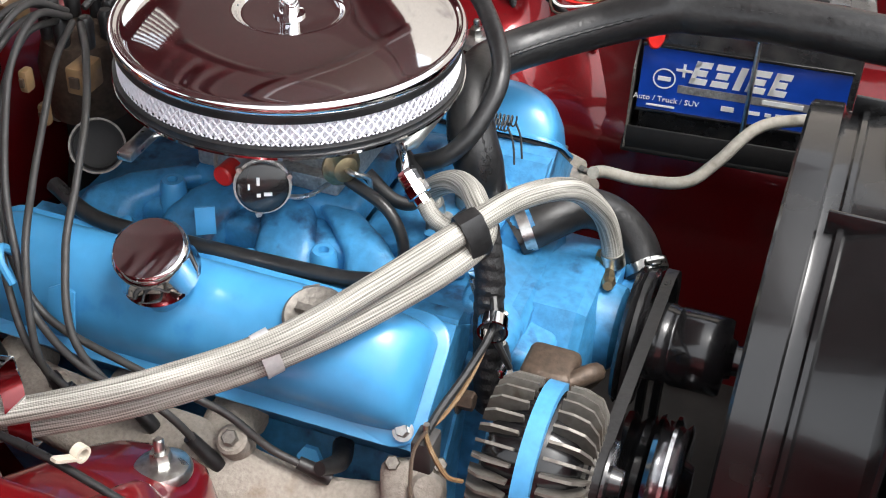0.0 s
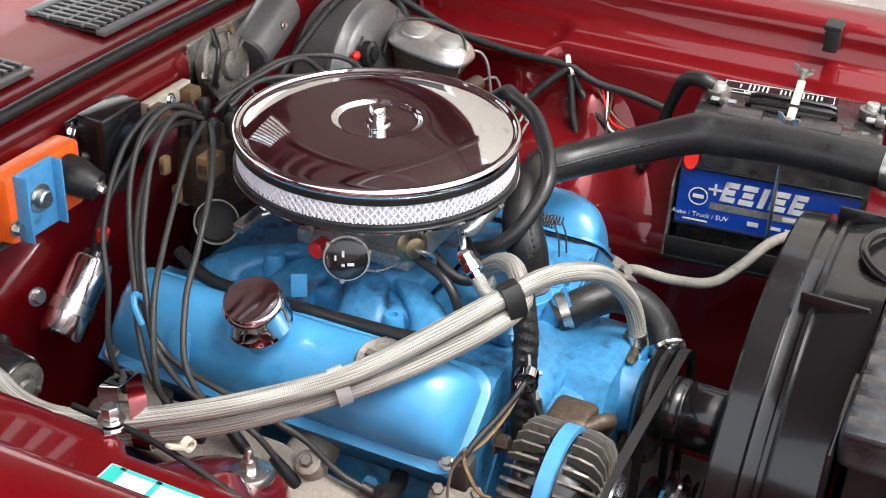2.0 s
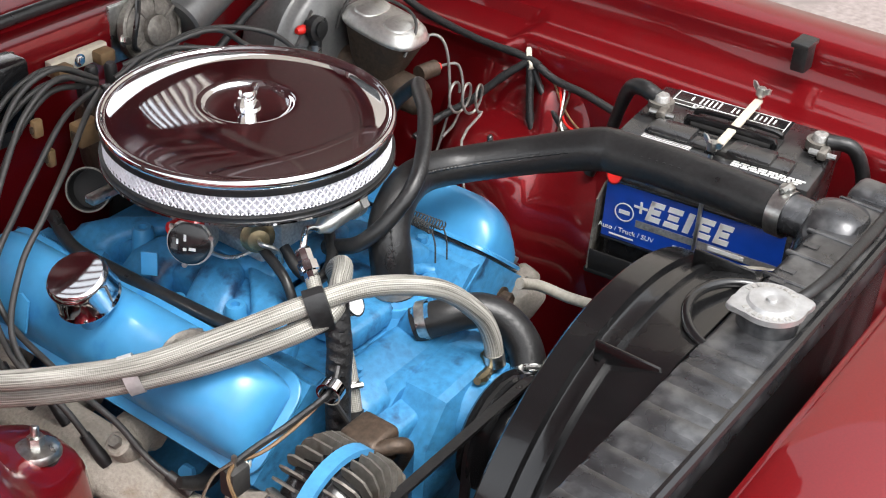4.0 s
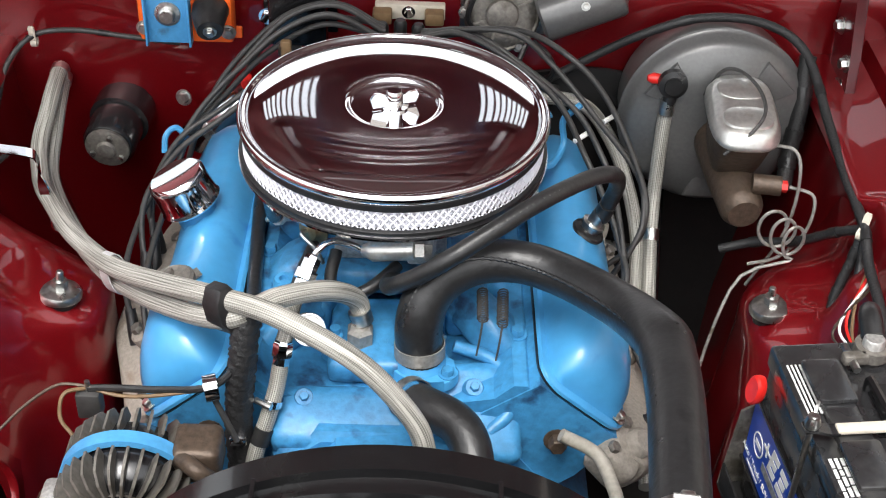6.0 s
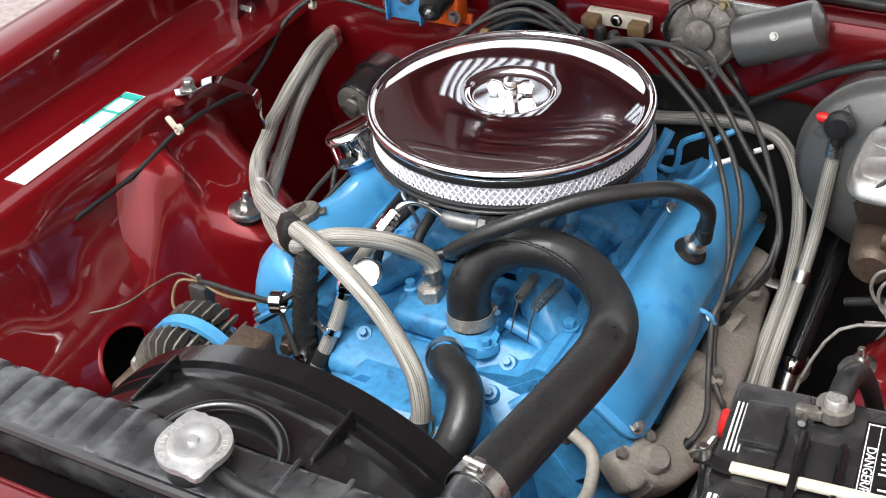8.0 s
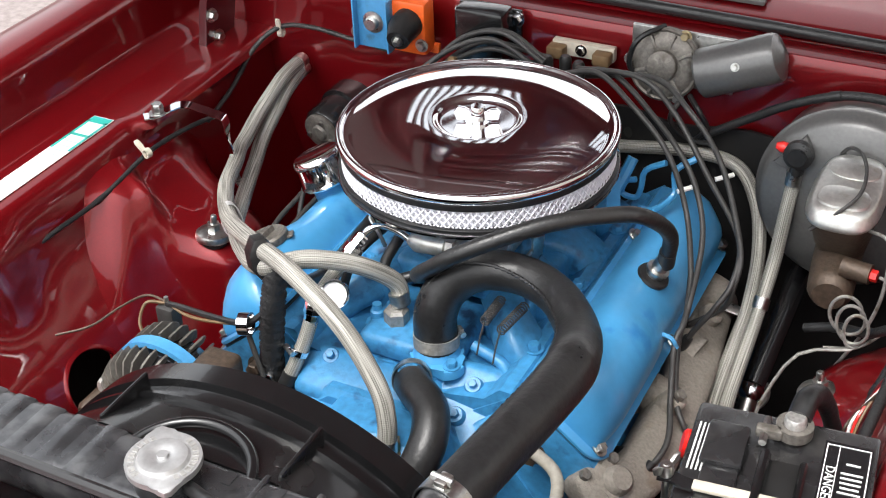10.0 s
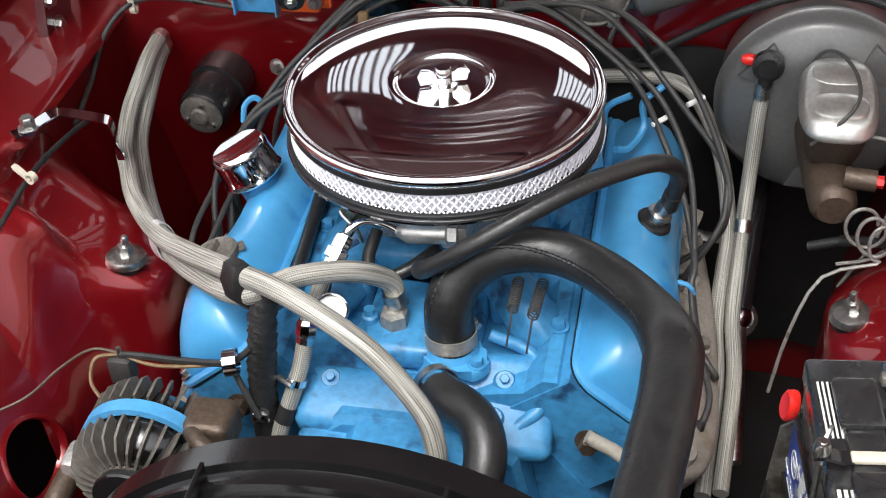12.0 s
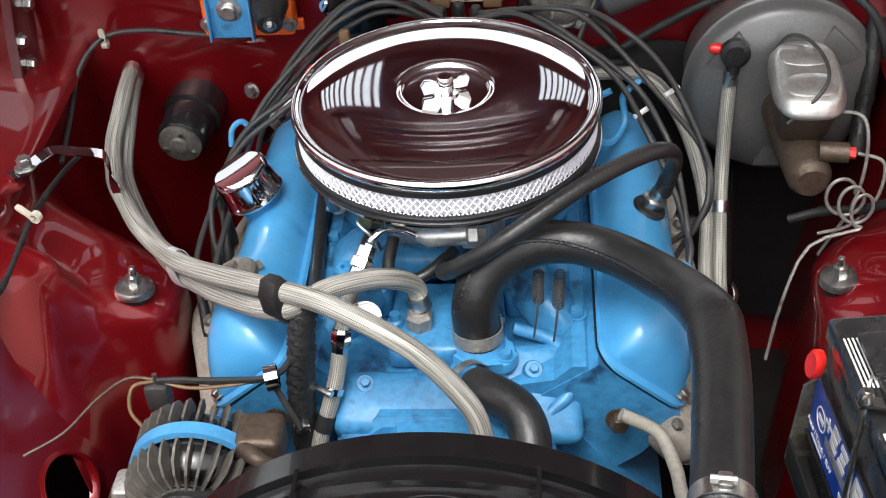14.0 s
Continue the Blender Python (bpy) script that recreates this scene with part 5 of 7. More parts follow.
line("alternator_wire", "thin loose brown wire beside the alternator", "wire", [(-0.315, -0.272, 0.742), (-0.335, -0.285, 0.745), (-0.338, -0.30, 0.725), (-0.325, -0.31, 0.71)], 0.0022, TAN, 6, group="alternator wires")
rg = thing("wire_ring", "chrome ring clip carrying the alternator wires", "clip", (-0.180, -0.286, 0.761))
part("ring", lathe(B(), [(0.0125, -0.007), (0.0145, -0.007), (0.0145, 0.007), (0.0125, 0.007), (0.0125, -0.007)], 28, frame_of((-0.180, -0.286, 0.761), (1, 0.25, 0.1))), CHROME, rg)
part("ring_stem", tube(B(), [(-0.178, -0.287, 0.748), (-0.168, -0.292, 0.725), (-0.155, -0.298, 0.695)], 0.0035, 8), WIRE, rg)

# ---- fan drive ----
fan = thing("cooling_fan", "black steel cooling fan and drive hub on the water pump", "fan", (0.005, -0.45, 0.62))
fm = frame_of((-0.006, -0.40, 0.650), (0, -1, 0))
part("pulley", lathe(B(), [(0.02, -0.02), (0.07, -0.018), (0.074, -0.014), (0.062, -0.007), (0.074, 0.0), (0.071, 0.004), (0.02, 0.006), (0, 0.006)], 48, fm), BLACKPAINT, fan)
part("hub", lathe(B(), [(0.04, 0.004), (0.042, 0.008), (0.042, 0.028), (0.0405, 0.030), (0.0405, 0.034), (0.042, 0.036), (0.042, 0.084), (0.039, 0.088), (0.022, 0.089), (0.020, 0.095), (0, 0.095)], 48, fm), BLACKPAINT, fan)
part("shaft", lathe(B(), [(0.016, 0.088), (0.0165, 0.13), (0.03, 0.134), (0.03, 0.146), (0, 0.147)], 24, fm), BLACKPAINT, fan)
for k in range(5):
    a = 2 * math.pi * k / 5 + 0.35
    secs = []
    for r in (0.03, 0.07, 0.12, 0.18, 0.235):
        tilt = radians(38 - 70 * r)
        w = 0.02 + 0.16 * r
        p = [Vector((r, u * math.cos(tilt) * w, 0.140 + u * math.sin(tilt) * w + 0.004 * (1 - u * u))) for u in (-1, -0.5, 0, 0.5, 1)]
        ring = p + [q + Vector((0, 0, 0.0022)) for q in p[::-1]]
        secs.append([fm @ pose(0, 0, 0, 0, 0, math.degrees(a)) @ q for q in ring])
    # One blade gets bright steel in place of a highlight on black.
    part("blade", loft(B(), secs), STEEL if k == 3 else BLACKPAINT, fan, "blade in bright steel for its highlight" if k == 3 else "")


def belt(pulleys, y, name="drive_belt"):
    own = thing(name, "black rubber V-belt round the front pulleys", "belt", (0, y, 0.5), group="drive belts")
    pts = []
    n = len(pulleys)
    for i, (x, z, r) in enumerate(pulleys):
        px, pz, pr = pulleys[i - 1]
        nx, nz, nr = pulleys[(i + 1) % n]
        a0 = math.atan2(z - pz, x - px) - math.pi / 2
        a1 = math.atan2(nz - z, nx - x) - math.pi / 2
        while a1 < a0:
            a1 += 2 * math.pi
        for k in range(9):
            a = a0 + (a1 - a0) * k / 8
            pts.append((x + r * math.cos(a), z + r * math.sin(a)))
    secs = []
    m = len(pts)
    for i in range(m + 1):
        p, q = Vector(pts[i % m]), Vector(pts[(i + 1) % m])
        o = Vector(pts[(i - 1) % m])
        t = (q - o).normalized() if (q - o).length else Vector((1, 0))
        nrm = Vector((t.y, -t.x))
        secs.append([(p.x + nrm.x * d, yy, p.y + nrm.y * d) for d, yy in ((0.004, y - 0.006), (0.004, y + 0.006), (-0.004, y + 0.004), (-0.004, y - 0.004))])
    part("loop", loft(B(), secs, caps=False), RUBBER, own)


belt([(0.0, 0.43, 0.075), (-0.006, 0.650, 0.072), (-0.257, 0.690, 0.031)], -0.415)
belt([(0.0, 0.43, 0.075), (-0.006, 0.650, 0.066)], -0.398)
cr = thing("crank_pulley", "black and chrome crankshaft pulley below the fan", "pulley", (0, -0.42, 0.43))
part("pulley_wheel", lathe(B(), [(0.0, -0.03), (0.08, -0.028), (0.082, -0.02), (0.07, -0.012), (0.082, -0.004), (0.082, 0.004), (0.07, 0.012), (0.082, 0.02), (0.08, 0.026), (0.03, 0.03), (0, 0.03)], 48, frame_of((0, -0.42, 0.43), (0, -1, 0))), BLACKPAINT, cr)
pp = thing("idler_pulley", "chrome and black idler pulley ahead of the alternator", "pulley", (-0.088, -0.452, 0.562))
part("pulley_wheel", lathe(B(), [(0.0, -0.02), (0.05, -0.018), (0.053, -0.013), (0.042, -0.007), (0.053, -0.001), (0.053, 0.003), (0.044, 0.009), (0.05, 0.015), (0.045, 0.018), (0.02, 0.016), (0.016, 0.026), (0, 0.028)], 48, frame_of((-0.100, -0.458, 0.552), (0, -1, 0)) @ Matrix.Diagonal((1.25, 1.25, 1.0, 1))), CHROME_SATIN, pp)


# ---- brake equipment ----
part("pressed_rib", plate(B(), [(-0.012, 0.05), (0.012, 0.05), (0.03, 0.108), (-0.03, 0.108)], 0.006, BM @ pose(0, 0, 0.036, 0, 0, -45), 0.004), GREYPAINT, bb)
part("pressed_rib", plate(B(), [(-0.012, 0.05), (0.012, 0.05), (0.03, 0.108), (-0.03, 0.108)], 0.006, BM @ pose(0, 0, 0.036, 0, 0, 50), 0.004), GREYPAINT, bb)
part("pressed_rib", plate(B(), [(-0.012, 0.05), (0.012, 0.05), (0.03, 0.108), (-0.03, 0.108)], 0.006, BM @ pose(0, 0, 0.036, 0, 0, 180), 0.004), GREYPAINT, bb)
ck = part("check_valve", lathe(B(), [(0, -0.02), (0.012, -0.02), (0.014, 0.0), (0.019, 0.003), (0.019, 0.014), (0.012, 0.016), (0.012, 0.02), (0, 0.02)], 28, frame_of((0.357, 0.212, 0.857), (0, -1, 0.1))), RUBBER, bb, "black rubber check valve")
part("red_plug", lathe(B(), [(0, 0), (0.0065, 0), (0.0075, 0.010), (0.004, 0.017), (0, 0.017)], 16, frame_of((0.342, 0.215, 0.858), (-1, 0, 0.08))), REDPLASTIC, ck, "red plastic plug")
part("outlet", tube(B(), [(0.357, 0.206, 0.85), (0.356, 0.204, 0.835), (0.354, 0.204, 0.822)], [0.009, 0.009, 0.008], 14), RUBBER, ck)
vh = thing("vacuum_hose", "braided stainless vacuum hose hanging from the brake booster", "hose", (0.354, 0.204, 0.82))
part("braided_sleeve", tube(B(), [(0.3553, 0.212, 0.8274), (0.3518, 0.1975, 0.7777), (0.3487, 0.1724, 0.7056), (0.3455, 0.1363, 0.6604), (0.3436, 0.1007, 0.6288), (0.3415, 0.0396, 0.5877), (0.3463, -0.0469, 0.5685), (0.3367, -0.196, 0.5368)], 0.0095, 16, 8), BRAID, vh)
part("ferrule", tube(B(), [(0.3545, 0.206, 0.832), (0.3535, 0.203, 0.813)], 0.0102, 16, 1, False), STEEL, vh)
vh2 = thing("vacuum_hose", "braided stainless hose along the firewall, tied to its twin", "hose", (0.05, 0.31, 0.76))
part("braided_sleeve", tube(B(), [(0.0, 0.30, 0.745), (0.083, 0.305, 0.755), (0.18, 0.305, 0.77), (0.255, 0.30, 0.765), (0.295, 0.27, 0.73), (0.319, 0.21, 0.69), (0.329, 0.14, 0.651), (0.326, 0.10, 0.62), (0.3225, 0.04, 0.579), (0.326, -0.047, 0.560), (0.317, -0.196, 0.528)], 0.0098, 16, 8), BRAID, vh2)
part("tie", tube(B(), [(0.3462, 0.143, 0.668), (0.3452, 0.133, 0.656)], 0.0112, 16, 1, False), STEEL, vh)

mc = thing("master_cylinder", "brown cast iron brake master cylinder with a plated lid", "master cylinder", (0.44, 0.11, 0.75))
MM = frame_of((0.436, 0.138, 0.844), (0, -0.16, 0.98))


def rounded(w, l, k=32, e=0.45):
    return [(w * math.copysign(abs(math.cos(a)) ** e, math.cos(a)), l * math.copysign(abs(math.sin(a)) ** e, math.sin(a))) for a in [2 * math.pi * i / k for i in range(k)]]


def stack(m, levels):
    return loft(B(), [[m @ Vector((x, y, z)) for x, y in rounded(w, l, 32, e)] for w, l, z, e in levels])


part("reservoir", stack(MM, [(0.030, 0.035, -0.06, 0.6), (0.034, 0.042, -0.045, 0.6), (0.038, 0.057, -0.01, 0.62), (0.041, 0.062, 0.004, 0.62), (0.041, 0.062, 0.008, 0.62)]), BROWN, mc)
part("lid", stack(MM, [(0.044, 0.067, 0.008, 0.62), (0.045, 0.068, 0.010, 0.62), (0.045, 0.068, 0.013, 0.62), (0.043, 0.066, 0.016, 0.62), (0.040, 0.063, 0.024, 0.64), (0.035, 0.057, 0.029, 0.66), (0.02, 0.035, 0.031, 0.8)]), LIDPLATE, mc, "plated pressed steel lid")
for yy in (-0.028, 0.028):
    part("lid_bulge", stack(MM @ pose(0, yy, 0), [(0.034, 0.024, 0.024, 0.75), (0.030, 0.020, 0.032, 0.75), (0.018, 0.011, 0.035, 0.85)]), LIDPLATE, mc)
part("bail_wire", tube(B(), [MM @ Vector(p) for p in ((-0.036, 0.062, -0.01), (-0.02, 0.063, 0.03), (0.0, 0.05, 0.041), (0.016, 0.01, 0.046), (0.018, -0.03, 0.043), (0.0, -0.055, 0.030), (-0.03, -0.063, 0.0))], 0.0024, 8), WIRE, mc, "dark bail wire")
part("bore", tube(B(), [(0.43, 0.215, 0.775), (0.433, 0.15, 0.765), (0.438, 0.10, 0.760), (0.441, 0.072, 0.756), (0.442, 0.060, 0.755)], [0.034, 0.03, 0.029, 0.028, 0.02], 20, 3), BROWN, mc)
part("side_port", tube(B(), [(0.45, 0.08, 0.79), (0.485, 0.075, 0.79)], 0.013, 12, 1, False), BROWN, mc)
part("port_nut", lathe(B(), [(0, 0), (0.0075, 0), (0.0075, 0.008), (0, 0.008)], 6, frame_of((0.485, 0.075, 0.79), (1, -0.1, 0))), REDPLASTIC, mc, "red dabbed pipe nut")
for pts in ([(0.47, 0.10, 0.835), (0.495, 0.085, 0.838), (0.503, 0.07, 0.82), (0.503, 0.06, 0.77), (0.49, 0.05, 0.72), (0.46, 0.05, 0.65)], [(0.496, 0.074, 0.79), (0.525, 0.06, 0.785), (0.52, 0.045, 0.745), (0.49, 0.035, 0.71), (0.45, 0.03, 0.70)]):
    line("brake_pipe", "bent steel brake pipe below the master cylinder", "brake pipe", pts, 0.0023, DULLSTEEL, 8, group="brake pipes", part_name="pipe")
coil = [(0.467 + (0.021 - 0.0012 * i / 8) * math.cos(2 * math.pi * i / 16) + 0.0006 * i, 0.03 - 0.001 * i, 0.762 + 0.024 * math.sin(2 * math.pi * i / 16)) for i in range(44)]
line("brake_pipe", "coiled steel brake pipe below the master cylinder", "brake pipe", [*coil, (0.43, -0.02, 0.72), (0.40, -0.05, 0.66), (0.385, -0.07, 0.58)], 0.0022, DULLSTEEL, 8, 3, group="brake pipes", part_name="pipe")

# ---- firewall equipment ----
ig = thing("ignition_module", "orange ignition control box with a blue heat sink", "ignition module", (-0.30, 0.30, 0.88))
part("housing", box(B(), (-0.297, 0.304, 0.886), (0.125, 0.034, 0.084), 0.006), ORANGE, ig)
part("lower_lip", box(B(), (-0.297, 0.318, 0.846), (0.14, 0.008, 0.016), 0.002), ORANGE, ig)
part("heat_sink", box(B(), (-0.318, 0.284, 0.888), (0.056, 0.008, 0.082), 0.0015), LBLUE, ig, "light blue folded heat sink")
for x in (-0.3465, -0.2895):
    part("sink_edge", box(B(), (x, 0.278, 0.888), (0.003, 0.02, 0.082), 0.0008), LBLUE, ig)
part("transistor", lathe(B(), [(0, 0), (0.017, 0), (0.017, 0.002), (0.011, 0.003), (0.011, 0.010), (0.009, 0.012), (0, 0.012)], 28, frame_of((-0.318, 0.280, 0.890), (0, -1, 0))), STEEL, ig)
part("plug", tube(B(), [(-0.262, 0.287, 0.895), (-0.262, 0.27, 0.893), (-0.258, 0.245, 0.885)], [0.024, 0.023, 0.017], 18, 3), RUBBER, ig, "black rubber multi-plug")
part("plug_screw", hexbolt(B(), (-0.258, 0.244, 0.885), (0.1, -1, -0.3), 0.006, 0.006), STEEL, ig)
for x, z in ((-0.352, 0.865), (-0.241, 0.862)):
    part("bolt", hexbolt(B(), (x, 0.287, z), (0, -1, 0), 0.007, 0.006), STEEL, ig)
vr = thing("voltage_regulator", "black voltage regulator box on the firewall", "voltage regulator", (-0.16, 0.3, 0.86))
part("cover", box(B(), (-0.162, 0.297, 0.882), (0.078, 0.042, 0.09), 0.006), PLASTIC, vr)
part("base", box(B(), (-0.162, 0.322, 0.878), (0.10, 0.006, 0.08), 0.001), PLASTIC, vr)
for x, z in ((-0.207, 0.905), (-0.207, 0.86), (-0.118, 0.905)):
    part("bolt", hexbolt(B(), (x, 0.318, z), (0, -1, 0), 0.008, 0.007), CHROME, vr)
part("plug", box(B(), (-0.175, 0.29, 0.83), (0.03, 0.03, 0.02), 0.004), RUBBER, vr)
ig.matrix_world = Matrix.Translation((0.013, -0.010, 0.010)) @ ig.matrix_world
vr.matrix_world = Matrix.Translation((0.026, 0.004, 0.014)) @ vr.matrix_world
br = thing("ballast_resistor", "ivory ceramic ballast resistor with tan connectors", "resistor", (0.01, 0.335, 0.885))
part("ceramic_bar", box(B(), (0.012, 0.326, 0.888), (0.095, 0.014, 0.022), 0.002, pose(0, 0, 0)), IVORY, br)
for x in (-0.025, 0.045):
    part("connector", box(B(), (x, 0.312, 0.886), (0.026, 0.022, 0.018), 0.003), TAN, br, "tan plastic connector")
part("screw", hexbolt(B(), (0.01, 0.319, 0.889), (0, -1, 0), 0.006, 0.005), CHROME, br)

wm = thing("wiper_motor", "grey wiper motor with a round cast gearbox", "wiper motor", (0.15, 0.32, 0.89))
wmm = frame_of((0.136, 0.328, 0.890), (0, -1, 0.25))
part("gearbox", lathe(B(), [(0, 0), (0.05, 0), (0.052, 0.006), (0.052, 0.016), (0.049, 0.019), (0.046, 0.017), (0.04, 0.021), (0.03, 0.024), (0.022, 0.022), (0.021, 0.030), (0.018, 0.032), (0, 0.032)], 48, wmm), ALUDARK, wm)
for a in (30, 75, 120, 200, 250, 310):
    part("gearbox_rib", box(B(), (0.035, 0, 0.022), (0.022, 0.005, 0.006), 0.001, wmm @ pose(0, 0, 0, 0, 0, a)), ALUDARK, wm)
for a in (60, 180, 300):
    part("screw", hexbolt(B(), wmm @ Vector((0.05 * math.cos(radians(a)), 0.05 * math.sin(radians(a)), 0.014)), (0, -1, 0.25), 0.006, 0.007), BRASS if a == 60 else STEEL, wm)
wa = Vector((0.113, 0.006, 0.046)).normalized()
part("motor_can", lathe(B(), [(0, 0), (0.030, 0), (0.0345, 0.004), (0.0345, 0.108), (0.032, 0.114), (0.02, 0.117), (0.012, 0.122), (0, 0.122)], 40, frame_of((0.188, 0.314, 0.889), wa)), GREYPAINT, wm, "satin grey motor can")
part("motor_can_screw", hexbolt(B(), Vector((0.188, 0.314, 0.889)) + wa * 0.06 + Vector((0, -0.033, 0.012)), (0, -1, 0.3), 0.004, 0.003), STEEL, wm)
part("mount_plate", box(B(), (0.155, 0.338, 0.895), (0.15, 0.006, 0.085), 0.002, pose(0, 0, 0)), STEEL, wm)
for i, pts in enumerate(([(0.11, 0.31, 0.87), (0.09, 0.30, 0.89), (0.10, 0.30, 0.93), (0.13, 0.33, 0.945)], [(0.18, 0.30, 0.86), (0.2, 0.28, 0.85), (0.21, 0.29, 0.82), (0.19, 0.30, 0.79)], [(0.17, 0.30, 0.855), (0.16, 0.28, 0.83), (0.18, 0.29, 0.80), (0.22, 0.30, 0.79)])):
    line("motor_wire", "black wire at the wiper motor", "wire", pts, 0.004, RUBBER, 8, group="motor wires")

bl = thing("blower_motor", "black heater blower motor with a dull metal end plate", "blower motor", (-0.405, 0.29, 0.725))
bm_ = frame_of((-0.394, 0.31, 0.713), (-0.1, -1, -0.12))
part("can", lathe(B(), [(0, -0.03), (0.042, -0.03), (0.042, 0.010), (0.0365, 0.012), (0.0365, 0.060), (0.033, 0.066), (0.0, 0.067)], 40, bm_), BLACKPAINT, bl)
part("end_plate", lathe(B(), [(0.031, 0.066), (0.031, 0.070), (0.027, 0.072), (0.014, 0.072), (0.012, 0.077), (0.006, 0.079), (0, 0.079)], 36, bm_), ALUDARK, bl, "dull metal end plate")
for a in (70, 200, 330):
    part("screw", hexbolt(B(), bm_ @ Vector((0.022 * math.cos(radians(a)), 0.022 * math.sin(radians(a)), 0.071)), (-0.1, -1, -0.12), 0.004, 0.004, False), STEEL, bl)

ic = thing("ignition_coil", "chrome ignition coil canister with a red terminal cap", "ignition coil", (-0.25, 0.29, 0.72))
icm = frame_of((-0.288, 0.285, 0.695), (0.085, 0.0, 0.075))
part("canister", lathe(B(), [(0, 0), (0.024, 0), (0.027, 0.004), (0.027, 0.10), (0.025, 0.104), (0.02, 0.106), (0, 0.106)], 36, icm), CHROME_SATIN, ic)
part("tower", lathe(B(), [(0.02, 0.105), (0.018, 0.113), (0.010, 0.118), (0.009, 0.135), (0, 0.135)], 24, icm), BLACKPAINT, ic)
part("red_cap", lathe(B(), [(0, 0), (0.008, 0), (0.008, 0.016), (0, 0.018)], 14, frame_of((-0.207, 0.272, 0.795), (0, -0.3, 1))), REDPLASTIC, ic, "red terminal cap")
part("strap", lathe(B(), [(0.0275, 0.030), (0.0282, 0.030), (0.0282, 0.045), (0.0275, 0.045)], 36, icm), STEEL, ic)
part("strap_bolt", hexbolt(B(), (-0.30, 0.30, 0.755), (-0.3, -1, 0.2), 0.008, 0.008), STEEL, ic)

ds = thing("distributor", "dark distributor with a chrome-rimmed cap behind the carburettor", "distributor", (-0.01, 0.24, 0.8))
part("cap", lathe(B(), [(0.045, 0.77), (0.048, 0.80), (0.05, 0.83), (0.042, 0.86), (0.02, 0.868), (0, 0.868)], 32, pose(0.0, 0.25, 0)), BROWN, ds)
for k in range(8):
    a = 2 * math.pi * k / 8
    part("terminal", lathe(B(), [(0.008, 0.85), (0.009, 0.89), (0.006, 0.895), (0, 0.895)], 12, pose(0.034 * math.cos(a), 0.25 + 0.034 * math.sin(a), 0)), RUBBER, ds)
vc_ = thing("vacuum_canister", "dark round canister with a bright rim below the wires", "canister", (-0.12, 0.16, 0.8))
vm = frame_of((-0.115, 0.165, 0.805), (-0.75, -0.5, 0.45)) @ Matrix.Diagonal((0.74, 0.74, 0.74, 1))
part("can", lathe(B(), [(0, -0.03), (0.034, -0.03), (0.038, 0.0), (0.038, 0.012), (0.034, 0.012), (0.033, -0.015), (0, -0.015)], 36, vm), BLACKHOLE, vc_)
part("rim", lathe(B(), [(0.036, 0.010), (0.0388, 0.010), (0.0388, 0.0122), (0.036, 0.0122), (0.036, 0.010)], 40, vm), ALUDARK, vc_, "bright rolled rim")
for p, sz in (((-0.145, 0.215, 0.885), (0.014, 0.010, 0.024)), ((-0.10, 0.18, 0.875), (0.034, 0.022, 0.03)), ((-0.138, 0.205, 0.845), (0.011, 0.011, 0.024))):
    cn = thing("wiring_connector", "tan plastic wiring connector block among the ignition wires", "connector", p, group="wiring connectors")
    part("shell", box(B(), p, sz, 0.003), TAN, cn)
    part("latch", box(B(), (p[0] - sz[0] / 2 - 0.001, p[1], p[2]), (0.003, sz[1] * 0.5, sz[2] * 0.4), 0.0006), BROWN, cn)

# ---- ignition wires ----
LEFT = [
    [(-0.02, 0.26, 0.895), (-0.08, 0.265, 0.925), (-0.14, 0.268, 0.91), (-0.19, 0.262, 0.87), (-0.235, 0.245, 0.82), (-0.262, 0.222, 0.77), (-0.285, 0.21, 0.70), (-0.28, 0.19, 0.63)],
    [(-0.02, 0.25, 0.895), (-0.08, 0.25, 0.93), (-0.14, 0.25, 0.915), (-0.19, 0.235, 0.87), (-0.235, 0.205, 0.82), (-0.27, 0.175, 0.785), (-0.295, 0.155, 0.75), (-0.318, 0.12, 0.70), (-0.31, 0.07, 0.64)],
    [(-0.03, 0.24, 0.895), (-0.09, 0.235, 0.925), (-0.15, 0.225, 0.905), (-0.20, 0.205, 0.865), (-0.245, 0.18, 0.825), (-0.276, 0.155, 0.785), (-0.303, 0.125, 0.74), (-0.325, 0.06, 0.71), (-0.328, -0.02, 0.69), (-0.315, -0.06, 0.63)],
    [(-0.03, 0.25, 0.89), (-0.10, 0.245, 0.905), (-0.17, 0.23, 0.87), (-0.225, 0.205, 0.82), (-0.272, 0.165, 0.775), (-0.290, 0.12, 0.725), (-0.300, 0.03, 0.705), (-0.302, -0.04, 0.69), (-0.296, -0.073, 0.672), (-0.288, -0.11, 0.636), (-0.280, -0.155, 0.615)],
    [(-0.04, 0.22, 0.895), (-0.10, 0.175, 0.90), (-0.16, 0.14, 0.875), (-0.22, 0.118, 0.835), (-0.275, 0.10, 0.795), (-0.318, 0.07, 0.73), (-0.31, 0.01, 0.65)],
    [(-0.04, 0.23, 0.895), (-0.11, 0.205, 0.89), (-0.175, 0.182, 0.855), (-0.225, 0.165, 0.822), (-0.282, 0.14, 0.785), (-0.32, 0.115, 0.71), (-0.31, 0.10, 0.65)],
    [(-0.02, 0.27, 0.895), (-0.11, 0.255, 0.91), (-0.18, 0.265, 0.86), (-0.205, 0.275, 0.815), (-0.207, 0.28, 0.79)],
]
